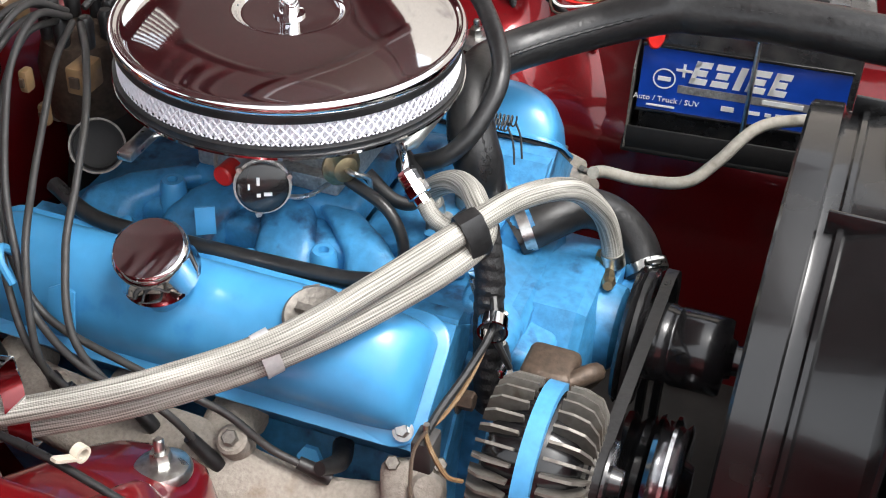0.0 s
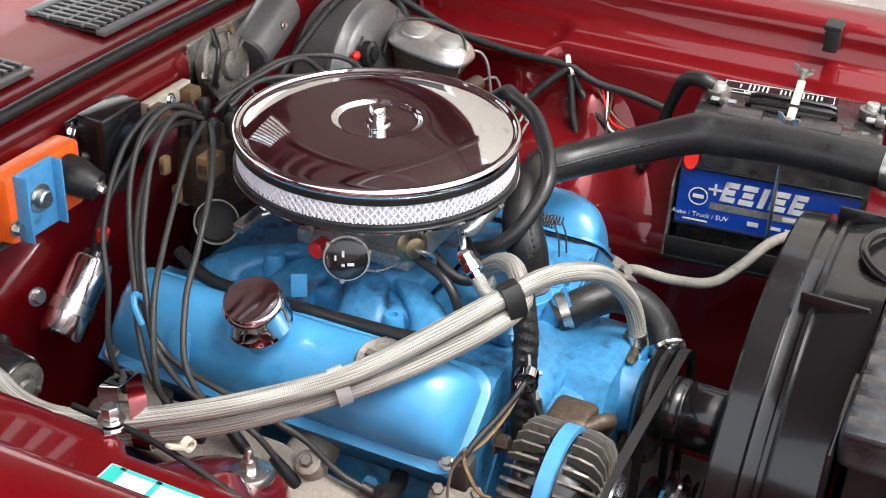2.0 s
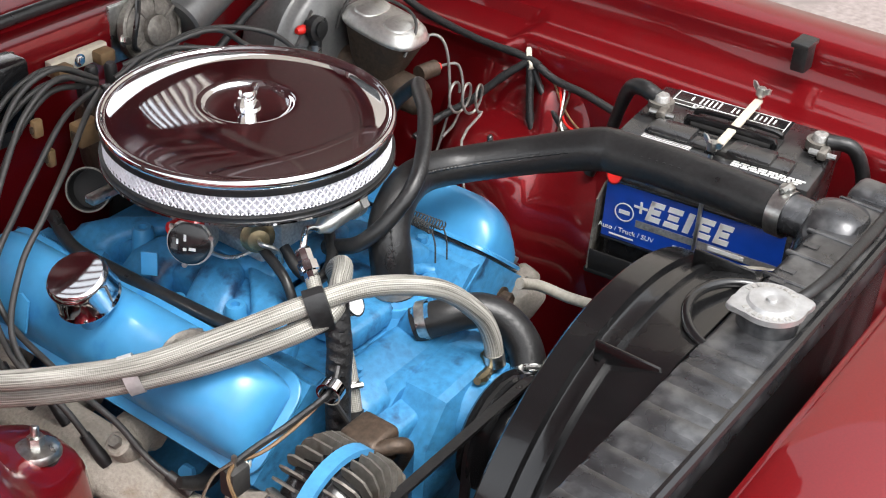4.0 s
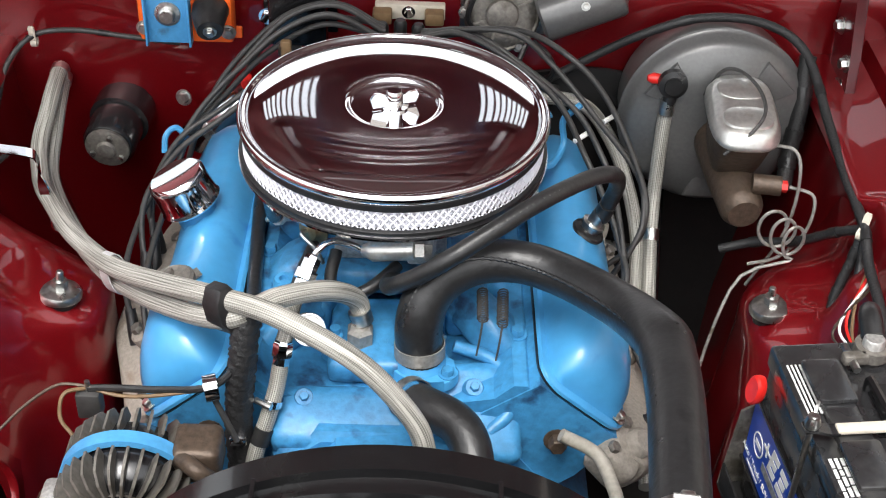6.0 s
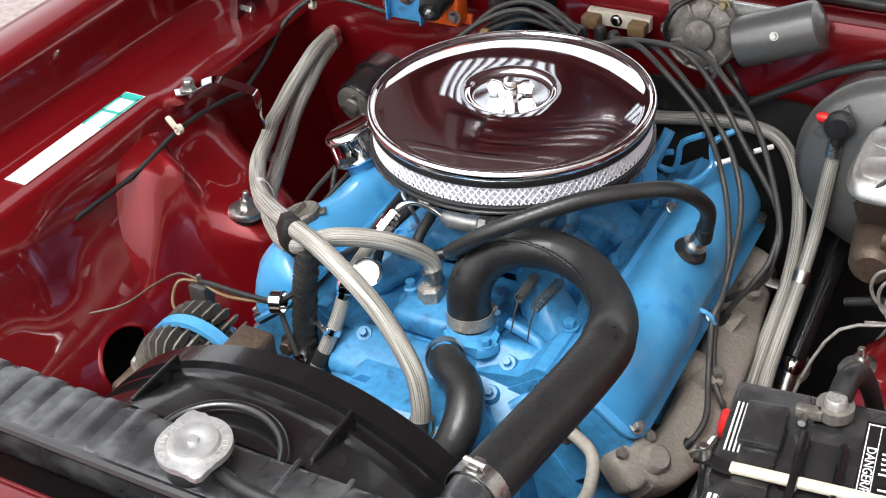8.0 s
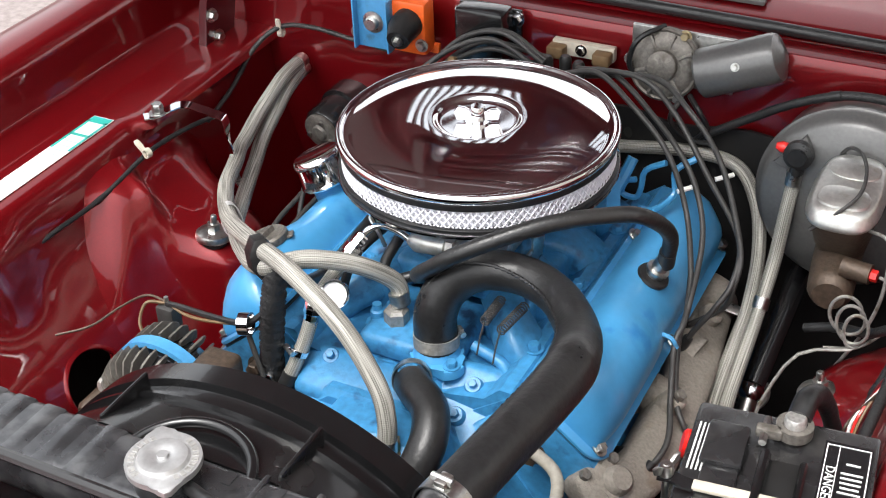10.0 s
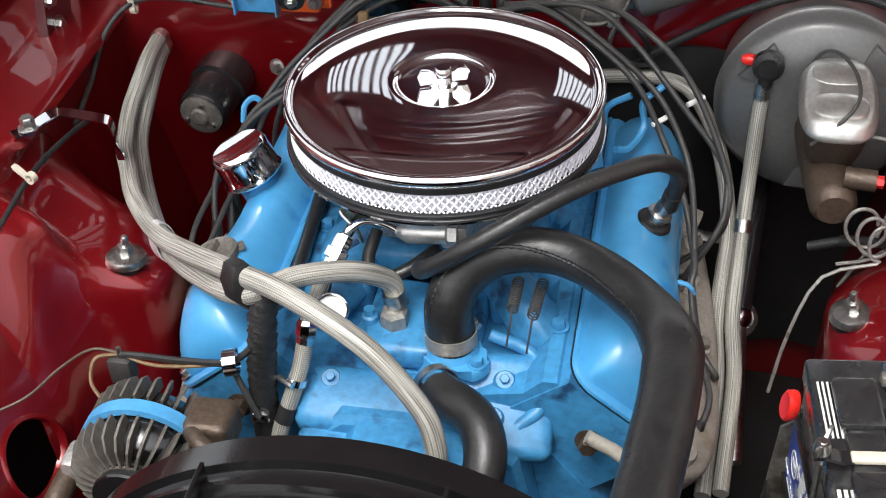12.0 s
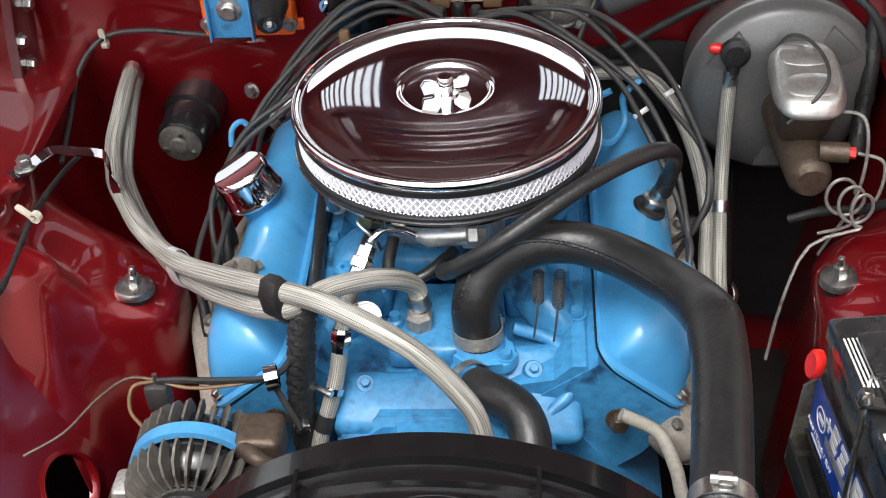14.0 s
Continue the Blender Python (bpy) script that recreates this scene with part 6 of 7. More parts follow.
RIGHT = [
    [(0.02, 0.23, 0.895), (0.075, 0.215, 0.915), (0.14, 0.168, 0.905), (0.2021, 0.1375, 0.8642), (0.2408, 0.111, 0.8013), (0.2699, 0.0519, 0.7612), (0.2818, 0.0122, 0.735), (0.2883, -0.0232, 0.7234), (0.286, -0.048, 0.708), (0.298, -0.09, 0.66), (0.315, -0.15, 0.64), (0.30, -0.20, 0.62)],
    [(0.01, 0.25, 0.885), (0.0845, 0.2379, 0.9071), (0.1683, 0.1882, 0.8788), (0.2268, 0.1438, 0.8484), (0.2574, 0.1166, 0.8093), (0.2765, 0.0735, 0.7756), (0.286, 0.0008, 0.7316), (0.2871, -0.0361, 0.7021), (0.302, -0.08, 0.65), (0.322, -0.10, 0.625), (0.31, -0.07, 0.60)],
    [(0.03, 0.255, 0.895), (0.138, 0.205, 0.925), (0.1951, 0.1902, 0.8887), (0.2573, 0.1465, 0.833), (0.3122, 0.115, 0.7716), (0.3196, 0.0781, 0.7306), (0.306, 0.055, 0.70), (0.285, 0.045, 0.665), (0.272, 0.04, 0.64)],
    [(0.04, 0.265, 0.88), (0.147, 0.235, 0.9122), (0.2182, 0.175, 0.9059), (0.2722, 0.1515, 0.8514), (0.3183, 0.105, 0.7638), (0.3217, 0.0769, 0.7228), (0.3107, 0.0786, 0.6849), (0.2744, 0.0713, 0.6537), (0.262, 0.07, 0.645)],
]
for pts in LEFT + RIGHT:
    w = thing("spark_plug_wire", "dark grey spark plug wire from the distributor", "spark plug wire", pts[0], group="spark plug wires")
    part("jacket", tube(B(), pts, 0.0039, 10, 8), WIRE, w)
    e, f = Vector(pts[-1]), Vector(pts[-2])
    part("boot", tube(B(), [f + (e - f) * 0.55, e, e + (e - f).normalized() * 0.012], [0.0065, 0.008, 0.0075], 12, 3), RUBBER, w)
sep_ = thing("wire_separator", "white plastic separator on the spark plug wires", "separator", (0.255, 0.148, 0.82))
for a, b in (((0.226, 0.119, 0.819), (0.245, 0.136, 0.822)), ((0.265, 0.154, 0.827), (0.284, 0.171, 0.829))):
    part("comb", tube(B(), [a, b], 0.0034, 8, 1, False), WHITE, sep_)
hw = thing("wire_holder", "light blue wire holder clipped to the valve cover edge", "wire holder", (0.276, -0.048, 0.71))
part("loop", tube(B(), [(0.262, -0.04, 0.70), (0.268, -0.047, 0.717), (0.282, -0.05, 0.717), (0.29, -0.05, 0.705)], 0.003, 8), LBLUE, hw)
hw = thing("wire_holder", "blue bent wire holder on the valve cover", "wire holder", (-0.285, 0.15, 0.79))
part("tab", plate(B(), [(-0.016, -0.02), (0.016, -0.02), (0.014, 0.02), (0.0, 0.026), (-0.014, 0.018)], 0.003, frame_of(bank(-1, 0.115, 0.028, 0.081), bank_dir(-1, 0.6, 0.9)), 0.001), BLUE, hw)
part("loop", tube(B(), [(-0.270, 0.16, 0.775), (-0.285, 0.163, 0.792), (-0.298, 0.155, 0.785), (-0.30, 0.145, 0.765)], 0.004, 8), BLUE, hw)
# ---- battery ----
bat = thing("battery", "black car battery with a dark blue printed side label", "battery", (0.465, -0.425, 0.645))
part("case", box(B(), (0.465, -0.425, 0.735), (0.17, 0.258, 0.18), 0.005), CASEBLACK, bat)
cover = part("top_cover", box(B(), (0.465, -0.425, 0.8385), (0.176, 0.264, 0.027), 0.005), CASEBLACK, bat)
for x, y, sx, sy in ((0.415, -0.425, 0.035, 0.2),):
    part("vent_bar", box(B(), (x, y, 0.8545), (sx, sy, 0.010), 0.004), CASEBLACK, bat)
for y in (-0.47, -0.36):
    part("vent_cap", box(B(), (0.4135, y, 0.861), (0.04, 0.06, 0.008), 0.004), CASEBLACK, bat)
lab = part("side_label", box(B(), (0.3788, -0.418, 0.7345), (0.0014, 0.252, 0.090), 0), LABELBLUE, bat, "bright blue printed label")
lx = 0.3777
LM = Matrix(((0, 0, -1, lx), (-1, 0, 0, 0), (0, 1, 0, 0), (0, 0, 0, 1)))


def slab(bm, y, z, w, h, lean=0.0):
    """A printed bar on the battery's side; lean slants it."""
    out = [(-w / 2 - lean * h / 2, -h / 2), (w / 2 - lean * h / 2, -h / 2), (w / 2 + lean * h / 2, h / 2), (-w / 2 + lean * h / 2, h / 2)]
    plate(bm, [(p - y, q + z) for p, q in out], 0.0006, LM)


bm = B()
for k, (y, w) in enumerate(((-0.366, 0.020), (-0.392, 0.021), (-0.414, 0.009), (-0.436, 0.023), (-0.463, 0.020))):
    for dz, f in ((0.0118, 1.0), (0.0, 0.72), (-0.0118, 1.0)) if k != 2 else ((0.0, 1.0),):
        slab(bm, y - 0.18 * dz, 0.752 + dz, w * f, 0.0085 if k != 2 else 0.032, 0.22)
    if k in (0, 3, 4):
        slab(bm, y + w * 0.36, 0.752, 0.006, 0.032, 0.22)
slab(bm, -0.345, 0.752, 0.020, 0.0035)
slab(bm, -0.345, 0.752, 0.0035, 0.018)
part("logo_shape", bm, WHITE, lab, "white printed logo shapes", smooth=0)
bm = B()
lettering(bm, "Auto / Truck / SUV", 0.0105, LM @ pose(0.328, 0.7075, 0.0003))
slab(bm, -0.322, 0.698, 0.036, 0.0025)
for k, (y, w) in enumerate(((-0.405, 0.016), (-0.436, 0.018), (-0.455, 0.008), (-0.474, 0.020), (-0.496, 0.014))):
    slab(bm, y, 0.708, w, 0.007 if k in (0, 3) else 0.005)
slab(bm, -0.470, 0.7255, 0.05, 0.006)
tagged(part("small_print", bm, WHITE, lab, "small white print lines", smooth=0), kind="stuff")
part("grey_stripe", box(B(), (0.3779, -0.44, 0.7255), (0.0005, 0.2, 0.011), 0), ALU, lab)
part("round_emblem", lathe(B(), [(0.0125, 0), (0.0142, 0), (0.0142, 0.0006), (0.0125, 0.0006), (0.0125, 0)], 32, frame_of((0.3779, -0.322, 0.737), (-1, 0, 0))), WHITE, lab)
part("emblem_bar", box(B(), (0.3776, -0.322, 0.737), (0.0006, 0.016, 0.006), 0), WHITE, lab)
part("side_ridge", box(B(), (0.3775, -0.418, 0.690), (0.006, 0.255, 0.004), 0.001), PLASTIC, bat)
part("side_ridge", box(B(), (0.3775, -0.418, 0.782), (0.006, 0.255, 0.004), 0.001), PLASTIC, bat)
tlab = part("top_label", box(B(), (0.525, -0.40, 0.8526), (0.045, 0.17, 0.0010), 0), BLACKPAINT, bat, "black warning label with white print")
bm = B()
for x, y, w, h in ((0.505, -0.40, 0.0011, 0.162), (0.545, -0.40, 0.0011, 0.162), (0.525, -0.32, 0.04, 0.0011), (0.525, -0.48, 0.04, 0.0011), (0.5165, -0.40, 0.0008, 0.158)):
    box(bm, (x, y, 0.8536), (w, h, 0.0005), 0)
rnd = random.Random(2)
for j in range(22):
    y = -0.33 - j * 0.0066
    if rnd.random() < 0.8:
        w = rnd.uniform(0.012, 0.024)
        box(bm, (0.531, y, 0.8536), (w, 0.0022, 0.0005), 0)
lettering(bm, "DANGER/POISON", 0.0125, pose(0.5108, -0.40, 0.8538, 0, 0, -90))
part("print_line", bm, WHITE, tlab, "white warning heading and print lines", smooth=0)
for j in range(4):
    part("print_bar", box(B(), (0.384 + j * 0.0042, -0.360, 0.8526), (0.0018, 0.068, 0.0008), 0), WHITE, bat, smooth=0)
bm = B()
for j in range(3):
    y = -0.452
    while y > -0.54:
        w = rnd.uniform(0.004, 0.013)
        box(bm, (0.384 + j * 0.0055, y - w / 2, 0.8526), (0.0032, w, 0.0008), 0)
        y -= w + 0.0022
tagged(part("edge_print", bm, WHITE, bat, "unreadable white print lines", smooth=0), kind="stuff")
part("handle", tube(B(), [(0.452, -0.365, 0.853), (0.452, -0.365, 0.862), (0.452, -0.375, 0.866), (0.452, -0.475, 0.866), (0.452, -0.485, 0.862), (0.452, -0.485, 0.853)], 0.005, 8, 3), PLASTIC, bat)
part("handle_bar", tube(B(), [(0.488, -0.365, 0.853), (0.488, -0.375, 0.862), (0.488, -0.475, 0.862), (0.488, -0.485, 0.853)], 0.004, 8, 3), PLASTIC, bat)
part("filler_well", box(B(), (0.47, -0.425, 0.8535), (0.036, 0.13, 0.003), 0.001), BLACKHOLE, bat)
for x, y in ((0.472, -0.318), (0.49, -0.535)):
    post = part("terminal_post", lathe(B(), [(0.012, 0.852), (0.0105, 0.875), (0.009, 0.877), (0, 0.877)], 20, pose(x, y, 0)), ALU, bat)
    part("clamp_ring", lathe(B(), [(0.011, 0.856), (0.018, 0.856), (0.018, 0.868), (0.0115, 0.868)], 24, pose(x, y, 0)), ALUDARK, post)
    part("clamp_ear", box(B(), (x - 0.022, y - 0.012, 0.862), (0.026, 0.012, 0.012), 0.003, pose(0, 0, 0)), ALUDARK, post)
    part("clamp_bolt", tube(B(), [(x - 0.026, y - 0.03, 0.862), (x - 0.026, y + 0.006, 0.862)], 0.004, 8, 1, False), STEEL, post)
line("battery_cable", "black battery cable bolted to the terminal", "cable", [(0.487, -0.30, 0.866), (0.489, -0.275, 0.872), (0.497, -0.252, 0.86), (0.508, -0.235, 0.82), (0.515, -0.218, 0.76), (0.505, -0.20, 0.70)], [0.012, 0.012, 0.011, 0.009, 0.009, 0.009], RUBBER, 12, group="battery cables")
line("battery_cable", "black battery cable bolted to the terminal", "cable", [(0.525, -0.53, 0.866), (0.538, -0.565, 0.86), (0.55, -0.585, 0.80), (0.555, -0.585, 0.70)], 0.010, RUBBER, 12, group="battery cables")
rt = thing("terminal_cover", "red plastic terminal cover hanging beside the battery", "terminal cover", (0.382, -0.306, 0.796))
part("cup", lathe(B(), [(0, 0), (0.0145, 0), (0.0155, 0.004), (0.0155, 0.010), (0.013, 0.013), (0.006, 0.012), (0, 0.012)], 28, frame_of((0.386, -0.303, 0.796), (-0.9, -0.3, 0.15)) @ Matrix.Diagonal((0.72, 1.15, 0.8, 1))), REDPLASTIC, rt)
hb = thing("battery_clamp", "white painted hold-down bar with hooked rods and wing nuts", "hold-down", (0.465, -0.425, 0.855))
part("bar", box(B(), (0.476, -0.428, 0.866), (0.16, 0.012, 0.005), 0.0015), IVORY, hb)
part("bar_end", strip([(0.398, -0.428, 0.866), (0.388, -0.428, 0.867), (0.376, -0.428, 0.871), (0.364, -0.428, 0.871)], 0.007, 0.003), BLACKPAINT, hb, "black hooked bar end")
for x in (0.371, 0.56):
    part("rod", tube(B(), [(x, -0.428, 0.885), (x, -0.428, 0.80), (x, -0.428, 0.66)], 0.0032, 8, 2), STEEL, hb)
    nut = part("wing_nut", lathe(B(), [(0.007, 0.872), (0.008, 0.876), (0.006, 0.884), (0, 0.884)], 12, pose(x, -0.428, 0)), STEEL, hb)
    for a in (60, 240):
        part("wing", plate(B(), [(0.004, 0.0), (0.016, 0.006), (0.018, 0.014), (0.012, 0.014), (0.004, 0.008)], 0.003, pose(x, -0.428, 0.874, 0, 0, a) @ pose(0, 0.0015, 0, 90, 0, 0), 0.0008), STEEL, nut)
by = thing("battery_tray", "dirty black battery tray with a worn upright lip", "battery tray", (0.465, -0.42, 0.635))
part("floor_plate", box(B(), (0.46, -0.425, 0.638), (0.20, 0.29, 0.008), 0.002), BLACKHOLE, by)
part("end_lip", plate(B(), [(-0.07, 0), (0.06, 0), (0.05, 0.11), (0.03, 0.125), (-0.04, 0.125), (-0.062, 0.11)], 0.003, pose(0.43, -0.283, 0.64, 90, 0, 0), 0.001), ALUDARK, by, "worn metal lip")
part("side_lip", box(B(), (0.362, -0.425, 0.655), (0.003, 0.28, 0.035), 0.001), BLACKHOLE, by)

BT = Matrix.Translation((0.0145, 0.001, -0.003)) @ Matrix.Translation((0.378, -0.322, 0)) @ pose(0, 0, 0, 0, 0, 6) @ Matrix.Translation((-0.378, 0.322, 0))
for ob in (bat, hb, by):
    ob.matrix_world = BT @ ob.matrix_world

# ---- shock bolts ----
for x, y, z, tilt in ((-0.397, -0.062, 0.694, (0.1, 0.10, 1)), (0.466, -0.050, 0.692, (-0.1, 0.05, 1))):
    sb = thing("shock_mount", "zinc-plated shock absorber stud with a domed washer", "shock mount", (x, y, z), group="shock mounts")
    m = frame_of((x, y, z + 0.002), tilt)
    part("domed_washer", lathe(B(), [(0.026, -0.004), (0.0265, 0.0), (0.024, 0.005), (0.014, 0.009), (0.010, 0.009), (0, 0.009)], 36, m), STEEL, sb)
    part("rubber_bush", lathe(B(), [(0.02, -0.03), (0.022, -0.004), (0, -0.004)], 28, m), RUBBER, sb)
    part("nut", lathe(B(), [(0.0095, 0.009), (0.0095, 0.019), (0, 0.019)], 6, m), STEEL, sb)
    part("stud", lathe(B(), [(0.0048, 0.018), (0.0048, 0.03), (0.0035, 0.032), (0, 0.032)], 12, m), STEEL, sb)

# ---- looms, clips and label on the inner fenders ----
def loom(pts, r=0.006, mat=None, label="black taped wiring loom along the body panel"):
    own = line("wiring_loom", label, "wiring loom", pts, r, mat or TAPE, 10, 7, group="wiring looms")
    path = smooth_path(pts, 7)
    for k in (len(path) // 4, len(path) // 2, 3 * len(path) // 4):
        t = (path[k + 1] - path[k - 1]).normalized()
        part("tape_band", tube(B(), [path[k] - t * 0.007, path[k] + t * 0.007], r * 1.16, 10, 1, False), RUBBER, own)
    return own


loom([(0.20, 0.30, 0.80), (0.27, 0.30, 0.845), (0.33, 0.29, 0.885), (0.40, 0.285, 0.912), (0.48, 0.28, 0.91), (0.535, 0.25, 0.885), (0.552, 0.15, 0.84), (0.553, 0.05, 0.825), (0.552, -0.045, 0.822), (0.548, -0.10, 0.805), (0.545, -0.16, 0.80), (0.54, -0.22, 0.79)], 0.0062)
loom([(0.552, -0.05, 0.822), (0.545, -0.06, 0.79), (0.53, -0.075, 0.74), (0.52, -0.10, 0.70), (0.51, -0.14, 0.69)], 0.006)
loom([(0.552, -0.055, 0.82), (0.548, -0.08, 0.78), (0.535, -0.13, 0.74), (0.525, -0.18, 0.72), (0.53, -0.22, 0.74)], 0.005)
loom([(0.55, -0.05, 0.818), (0.53, -0.02, 0.79), (0.50, 0.02, 0.745), (0.46, 0.05, 0.72), (0.42, 0.06, 0.70)], 0.006)
loom([(0.54, 0.25, 0.88), (0.535, 0.22, 0.82), (0.528, 0.2, 0.76), (0.52, 0.17, 0.72)], 0.011)
for k, c in enumerate((TAN, REDPLASTIC, WHITE, BROWN)):
    line("thin_wire", "thin coloured wire leaving the taped loom", "wire", [(0.548, -0.10 - 0.01 * k, 0.80), (0.53 - 0.006 * k, -0.14, 0.765 - 0.01 * k), (0.525, -0.18 - 0.008 * k, 0.75), (0.535, -0.23, 0.77 - 0.008 * k)], 0.0018, c, 6, group="thin wires")
loom([(-0.30, 0.31, 0.835), (-0.37, 0.305, 0.845), (-0.44, 0.30, 0.855), (-0.494, 0.293, 0.848), (-0.525, 0.26, 0.82), (-0.53, 0.2, 0.78), (-0.525, 0.12, 0.76)], 0.0038, WIRE, "thin dark cable along the firewall")
loom([(-0.485, 0.09, 0.792), (-0.492, 0.05, 0.797), (-0.50, -0.01, 0.80), (-0.506, -0.06, 0.795), (-0.515, -0.15, 0.775), (-0.53, -0.25, 0.765), (-0.54, -0.325, 0.742), (-0.53, -0.40, 0.70), (-0.52, -0.47, 0.67)], 0.0036, RUBBER, "thin black cable along the inner fender")
for at, axis in (((-0.508, -0.055, 0.812), (-0.75, 0.2, 0.35)), ((-0.534, -0.325, 0.748), (-0.75, 0.2, 0.35)), ((-0.494, 0.292, 0.852), (0.0, -0.3, 1)), ((0.552, -0.05, 0.828), (0.3, 0.4, 0.8)), ((-0.53, -0.35, 0.71), (0.4, 0.5, 0.6))):
    cl = thing("cable_clip", "ivory plastic cable clip on the body panel", "cable clip", at, group="cable clips")
    m = frame_of(at, axis)
    part("strap", plate(B(), [(-0.004, -0.015), (0.004, -0.015), (0.0045, 0.008), (0.003, 0.012), (-0.003, 0.012), (-0.0045, 0.008)], 0.003, m @ pose(0, 0, 0, 80, 0, 0), 0.0008), IVORY, cl)
    part("eye", lathe(B(), [(0.005, -0.004), (0.0072, -0.004), (0.0072, 0.004), (0.005, 0.004), (0.005, -0.004)], 20, m @ pose(0, 0, -0.015, 0, 90, 0)), IVORY, cl)

st = thing("emission_label", "white and green printed sticker on the fender ledge", "sticker", (-0.592, -0.14, 0.826))
part("paper", box(B(), (-0.590, -0.155, 0.8273), (0.036, 0.25, 0.0010), 0), WHITE, st)
bm = B()
box(bm, (-0.590, -0.040, 0.8281), (0.034, 0.016, 0.0004), 0)
box(bm, (-0.6055, -0.085, 0.8281), (0.004, 0.085, 0.0004), 0)
box(bm, (-0.5745, -0.085, 0.8281), (0.004, 0.085, 0.0004), 0)
box(bm, (-0.590, -0.085, 0.8281), (0.034, 0.006, 0.0004), 0)
part("green_print", bm, GREEN, st, "green printed heading", smooth=0)
bm = B()
for k in range(12):
    box(bm, (-0.590 + 0.002 * (k % 2), -0.105 - 0.013 * k, 0.8281), (0.024 - 0.004 * (k % 3), 0.003, 0.0003), 0)
part("print_line", bm, PALEGREEN, st, "unreadable print lines", smooth=0)

# ---- cowl grilles ----
for gx, w in ((0.13, 0.22), (-0.22, 0.20)):
    gr = thing("cowl_grille", "dark grey slotted cowl vent grille", "grille", (gx, 0.49, 0.953), group="cowl grilles")
    part("rim", box(B(), (gx, 0.435, 0.9545), (w, 0.016, 0.008), 0.002), GREYPAINT, gr)
    part("rim", box(B(), (gx, 0.555, 0.9605), (w, 0.016, 0.008), 0.002), GREYPAINT, gr)
    part("tray", box(B(), (gx, 0.495, 0.9535), (w * 0.98, 0.11, 0.003), 0), BLACKHOLE, gr)
    for k in range(15):
        part("slat", box(B(), (gx - w / 2 + w * (k + 0.5) / 15, 0.495, 0.9595), (0.006, 0.108, 0.006), 0.001, pose(0, 0, 0), 1), GREYPAINT, gr)
    for y in (0.465, 0.495, 0.525):
        part("cross_slat", box(B(), (gx, y, 0.9595), (w, 0.004, 0.005), 0.001, None, 1), GREYPAINT, gr)

# ---- shroud and radiator details ----
for x, a in ((-0.098, 10), (0.104, -10)):
    zt = 0.632 + math.sqrt(0.297 ** 2 - (x - 0.009) ** 2)
    part("rib", box(B(), (x, -0.583, zt - 0.008), (0.004, 0.07, 0.022), 0.001, pose(0, 0, 0)), PLASTIC, fs)
for k in range(8):
    x = -0.315 + 0.036 * k
    part("tank_rib", box(B(), (x, -0.667, 0.9185), (0.027, 0.070, 0.010), 0.004, None, 2), TANK, rad)
for x in (0.10, 0.155, 0.21, 0.30):
    part("tank_rib", box(B(), (x, -0.655, 0.9215), (0.006, 0.055, 0.006), 0.002), TANK, rad)
part("tank_seam", tube(B(), [(-0.32, -0.703, 0.921), (0.0, -0.705, 0.922), (0.34, -0.703, 0.921)], 0.006, 8), BLACKPAINT, rad)
part("inlet_saddle", stack(pose(0.255, -0.645, 0.91), [(0.045, 0.04, -0.03, 0.7), (0.042, 0.038, 0.0, 0.7), (0.03, 0.03, 0.02, 0.8), (0.015, 0.015, 0.026, 0.9)]), TANK, rad)
part("end_cap", box(B(), (0.335, -0.665, 0.905), (0.05, 0.07, 0.05), 0.012, None, 3), TANK, rad)
part("cap_recess", tube(B(), [(0.02 + 0.066 * math.cos(a), -0.650 + 0.060 * math.sin(a), 0.914 + 0.006 * math.sin(a)) for a in [radians(8 + 164 * k / 16) for k in range(17)]], 0.0055, 10, 2), PLASTIC, fs)
line("overflow_hose", "black rubber overflow hose from the radiator neck", "hose", [(0.05, -0.675, 0.93), (0.09, -0.688, 0.937), (0.18, -0.692, 0.937), (0.30, -0.688, 0.934), (0.40, -0.67, 0.93)], 0.0065, RUBBER, 12)
for ch in (0.07, 0.095, 0.12, 0.18):
    part("cast_mark", box(B(), (ch, -0.645, 0.9236), (0.010, 0.016, 0.0006), 0), TANK, rad, "small raised cast mark", smooth=0)

GH = [(0.191, -0.2866, 0.7059), (0.2314, -0.2935, 0.684), (0.247, -0.3338, 0.6737), (0.2533, -0.386, 0.6813), (0.2902, -0.4139, 0.6947), (0.345, -0.452, 0.7227), (0.362, -0.52, 0.74), (0.372, -0.57, 0.75)]
line("breather_pipe", "pale grey rubber hose curving from the engine to the radiator", "hose", GH, 0.0075, GREYHOSE, 12, 8)

# ---- fender pad and the house wall beside the drive ----
pad = thing("hood_bumper", "black rubber hood bumper on the fender edge", "bumper", (0.66, -0.43, 0.936))
part("pad", box(B(), (0.655, -0.43, 0.912), (0.03, 0.022, 0.04), 0.003), RUBBER, pad)
part("pad_cap", box(B(), (0.652, -0.43, 0.933), (0.04, 0.026, 0.008), 0.002), RUBBER, pad)
wall = tagged(part("house_wall", box(B(), (4.6, 0.0, 2.3), (0.25, 14.0, 4.6), 0.01), RENDER_WALL), "beige plastered house wall beside the car", "house wall", kind="structure")
for y, z in ((-1.6, 1.75), (2.2, 1.75)):
    frame_ob = part("window_frame", box(B(), (4.46, y, z), (0.05, 1.2, 1.1), 0.01), WHITE, wall, "white window frame")
    part("window_pane", box(B(), (4.43, y, z), (0.01, 1.06, 0.96), 0.002), GLASS_DARK, frame_ob, "dark window pane")

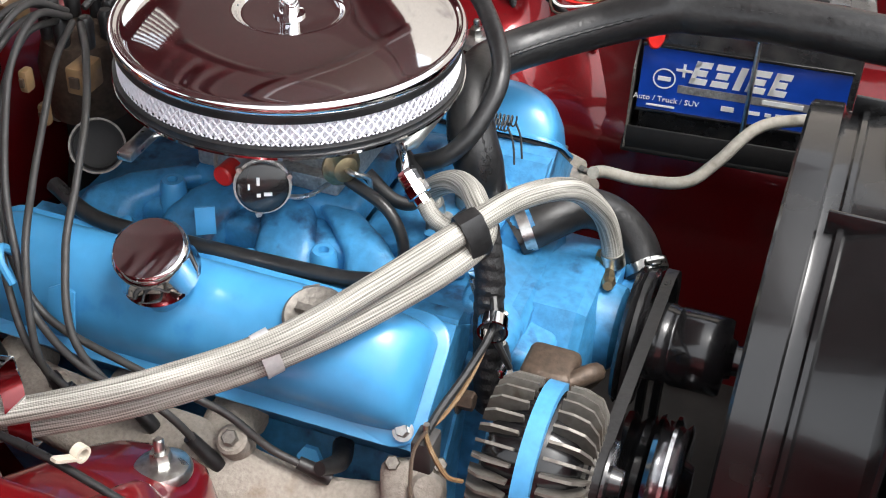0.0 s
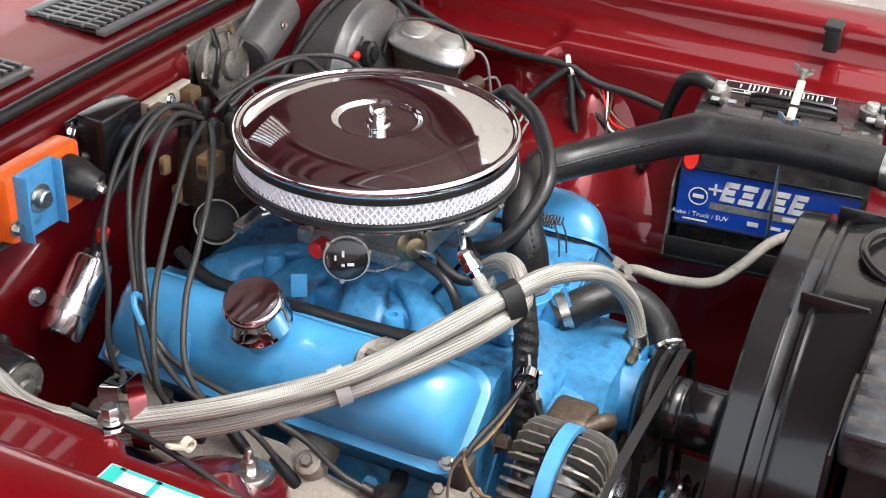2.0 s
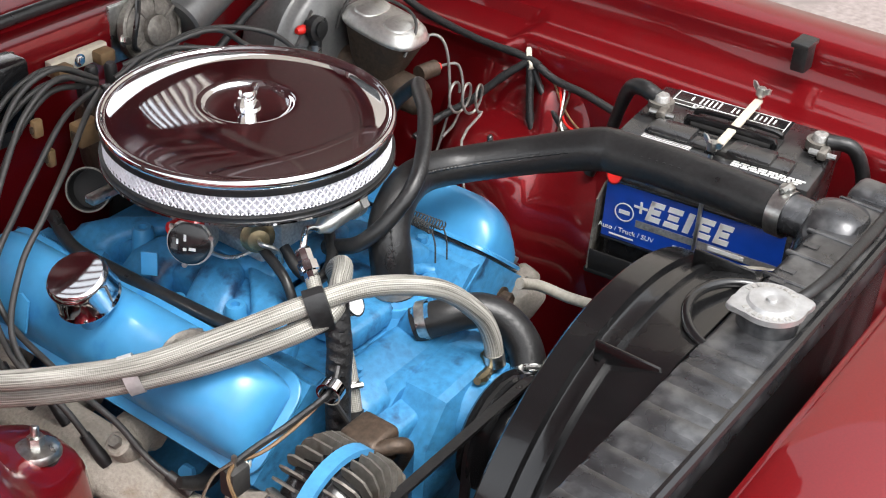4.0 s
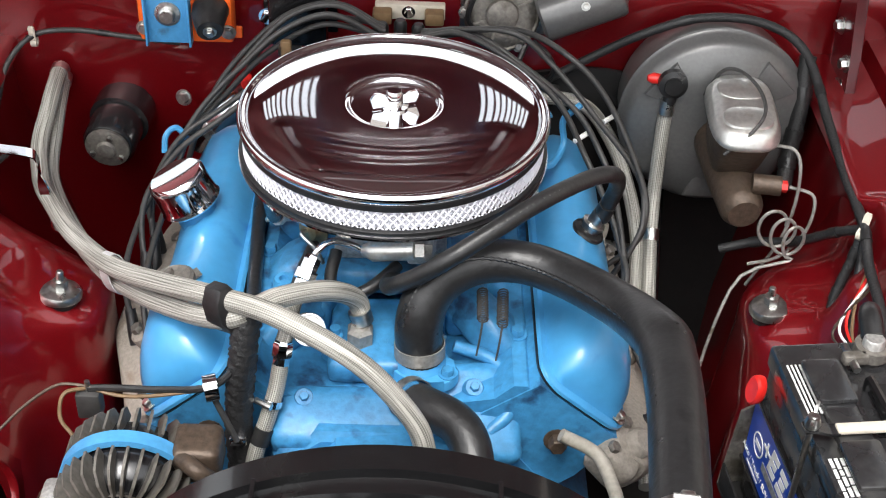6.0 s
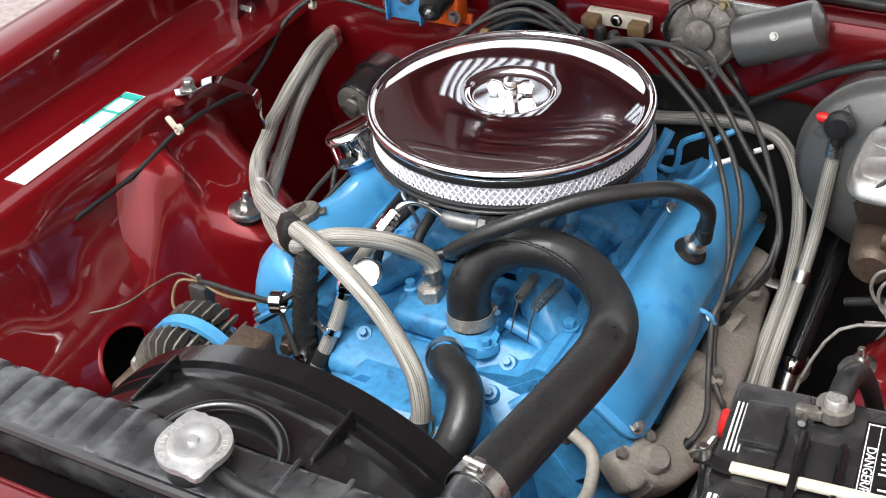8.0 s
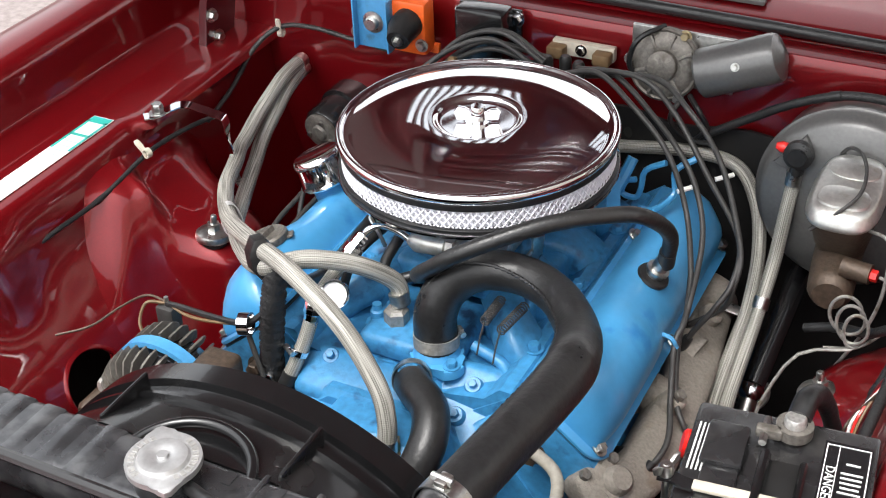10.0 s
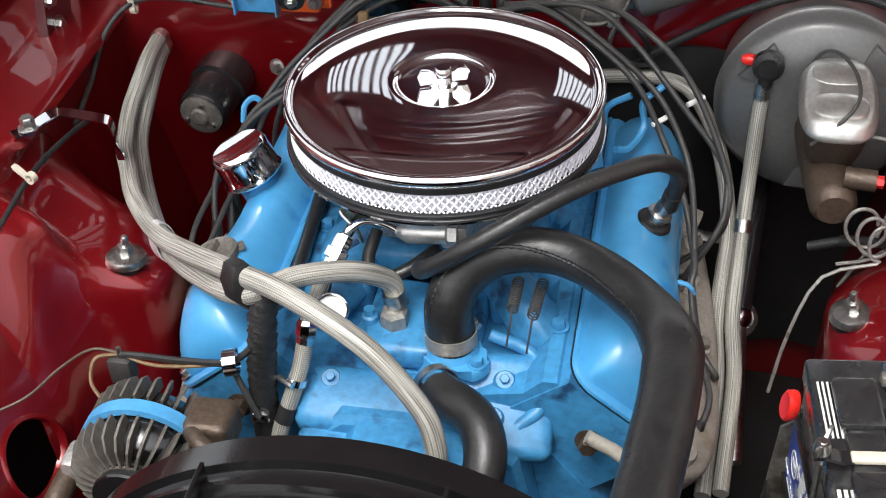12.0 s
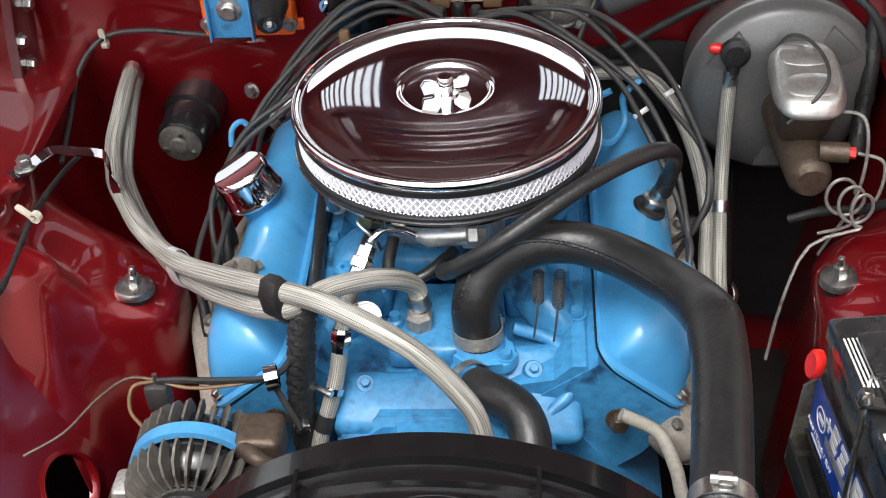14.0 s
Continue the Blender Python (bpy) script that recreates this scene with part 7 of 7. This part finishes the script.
# ---- dark firewall sheet and small engine bay parts ----
# Made-up black sheet with fasteners that keeps the right half of the firewall dark.
dark_sheet = thing("firewall_dark_sheet", "added black sheet keeping the firewall dark behind the engine", "insulation", (0.28, 0.33, 0.5))
part("mat", sheet(B(), [[(0.04 + 0.025 * i, 0.318 + 0.002 * math.sin(i * 1.3) + (0.012 if z < 0.66 else 0.0), z + 0.006 * math.sin(i * 0.9)) for i in range(21)] for z in (0.30, 0.45, 0.55, 0.62, 0.68, 0.74, 0.79, 0.81)], 0.006), BLACKHOLE, dark_sheet)
for x in (0.09, 0.25, 0.50):
    part("fastener", lathe(B(), [(0, 0), (0.011, 0), (0.009, 0.004), (0, 0.005)], 16, frame_of((x, 0.317, 0.775), (0, -1, 0))), RUBBER, dark_sheet)
tb = thing("throttle_bracket", "blue painted throttle cable bracket behind the air cleaner", "bracket", (0.19, 0.10, 0.80))
part("arm", plate(B(), [(-0.009, 0.0), (0.009, 0.0), (0.010, 0.09), (0.004, 0.10), (-0.008, 0.098)], 0.004, frame_of((0.165, 0.05, 0.80), (0.5, -0.8, 0.3)), 0.001), BLUE, tb)
part("loop", tube(B(), [(0.185, 0.09, 0.80), (0.20, 0.11, 0.79), (0.215, 0.14, 0.80), (0.213, 0.15, 0.83), (0.235, 0.165, 0.845)], 0.0045, 8), BLUE, tb)
sj = thing("steering_joint", "bright steel steering joint below the braided hoses", "steering joint", (0.352, 0.10, 0.53))
part("ball", lathe(B(), [(0, -0.018), (0.012, -0.015), (0.0185, -0.006), (0.0195, 0.002), (0.016, 0.011), (0.008, 0.016), (0, 0.017)], 28, frame_of((0.352, 0.112, 0.532), (0.1, -0.5, 0.8))), CHROME_SATIN, sj)
part("collar", lathe(B(), [(0.021, -0.006), (0.026, -0.004), (0.026, 0.003), (0.0205, 0.006)], 28, frame_of((0.352, 0.112, 0.530), (0.1, -0.5, 0.8))), STEEL, sj)
part("shaft", tube(B(), [(0.352, 0.108, 0.528), (0.352, 0.07, 0.505), (0.354, 0.0, 0.47), (0.355, -0.06, 0.44)], [0.013, 0.0135, 0.013, 0.013], 16, 4), STEEL, sj)
part("column", tube(B(), [(0.352, 0.118, 0.538), (0.362, 0.22, 0.60), (0.375, 0.335, 0.665)], 0.017, 18, 4), BLACKPAINT, sj, "black steering column tube")
pb = thing("pipe_bracket", "plated tab with a round hole beside the exhaust manifold", "bracket", (0.30, 0.17, 0.62))
bm = B()
plate(bm, [(-0.03, -0.008), (0.022, -0.007), (0.028, -0.003), (0.030, 0.003), (0.026, 0.008), (-0.03, 0.009)], 0.002, frame_of((0.300, 0.166, 0.619), (0.15, -0.25, 0.95), (0, 1, 0)) @ pose(0, 0, 0), 0.0006)
lathe(bm, [(0, 0.0021), (0.003, 0.0021), (0.003, 0.0026), (0, 0.0026)], 16, frame_of((0.317, 0.166, 0.619), (0.15, -0.25, 0.95)))
part("tab", bm, STEEL, pb)
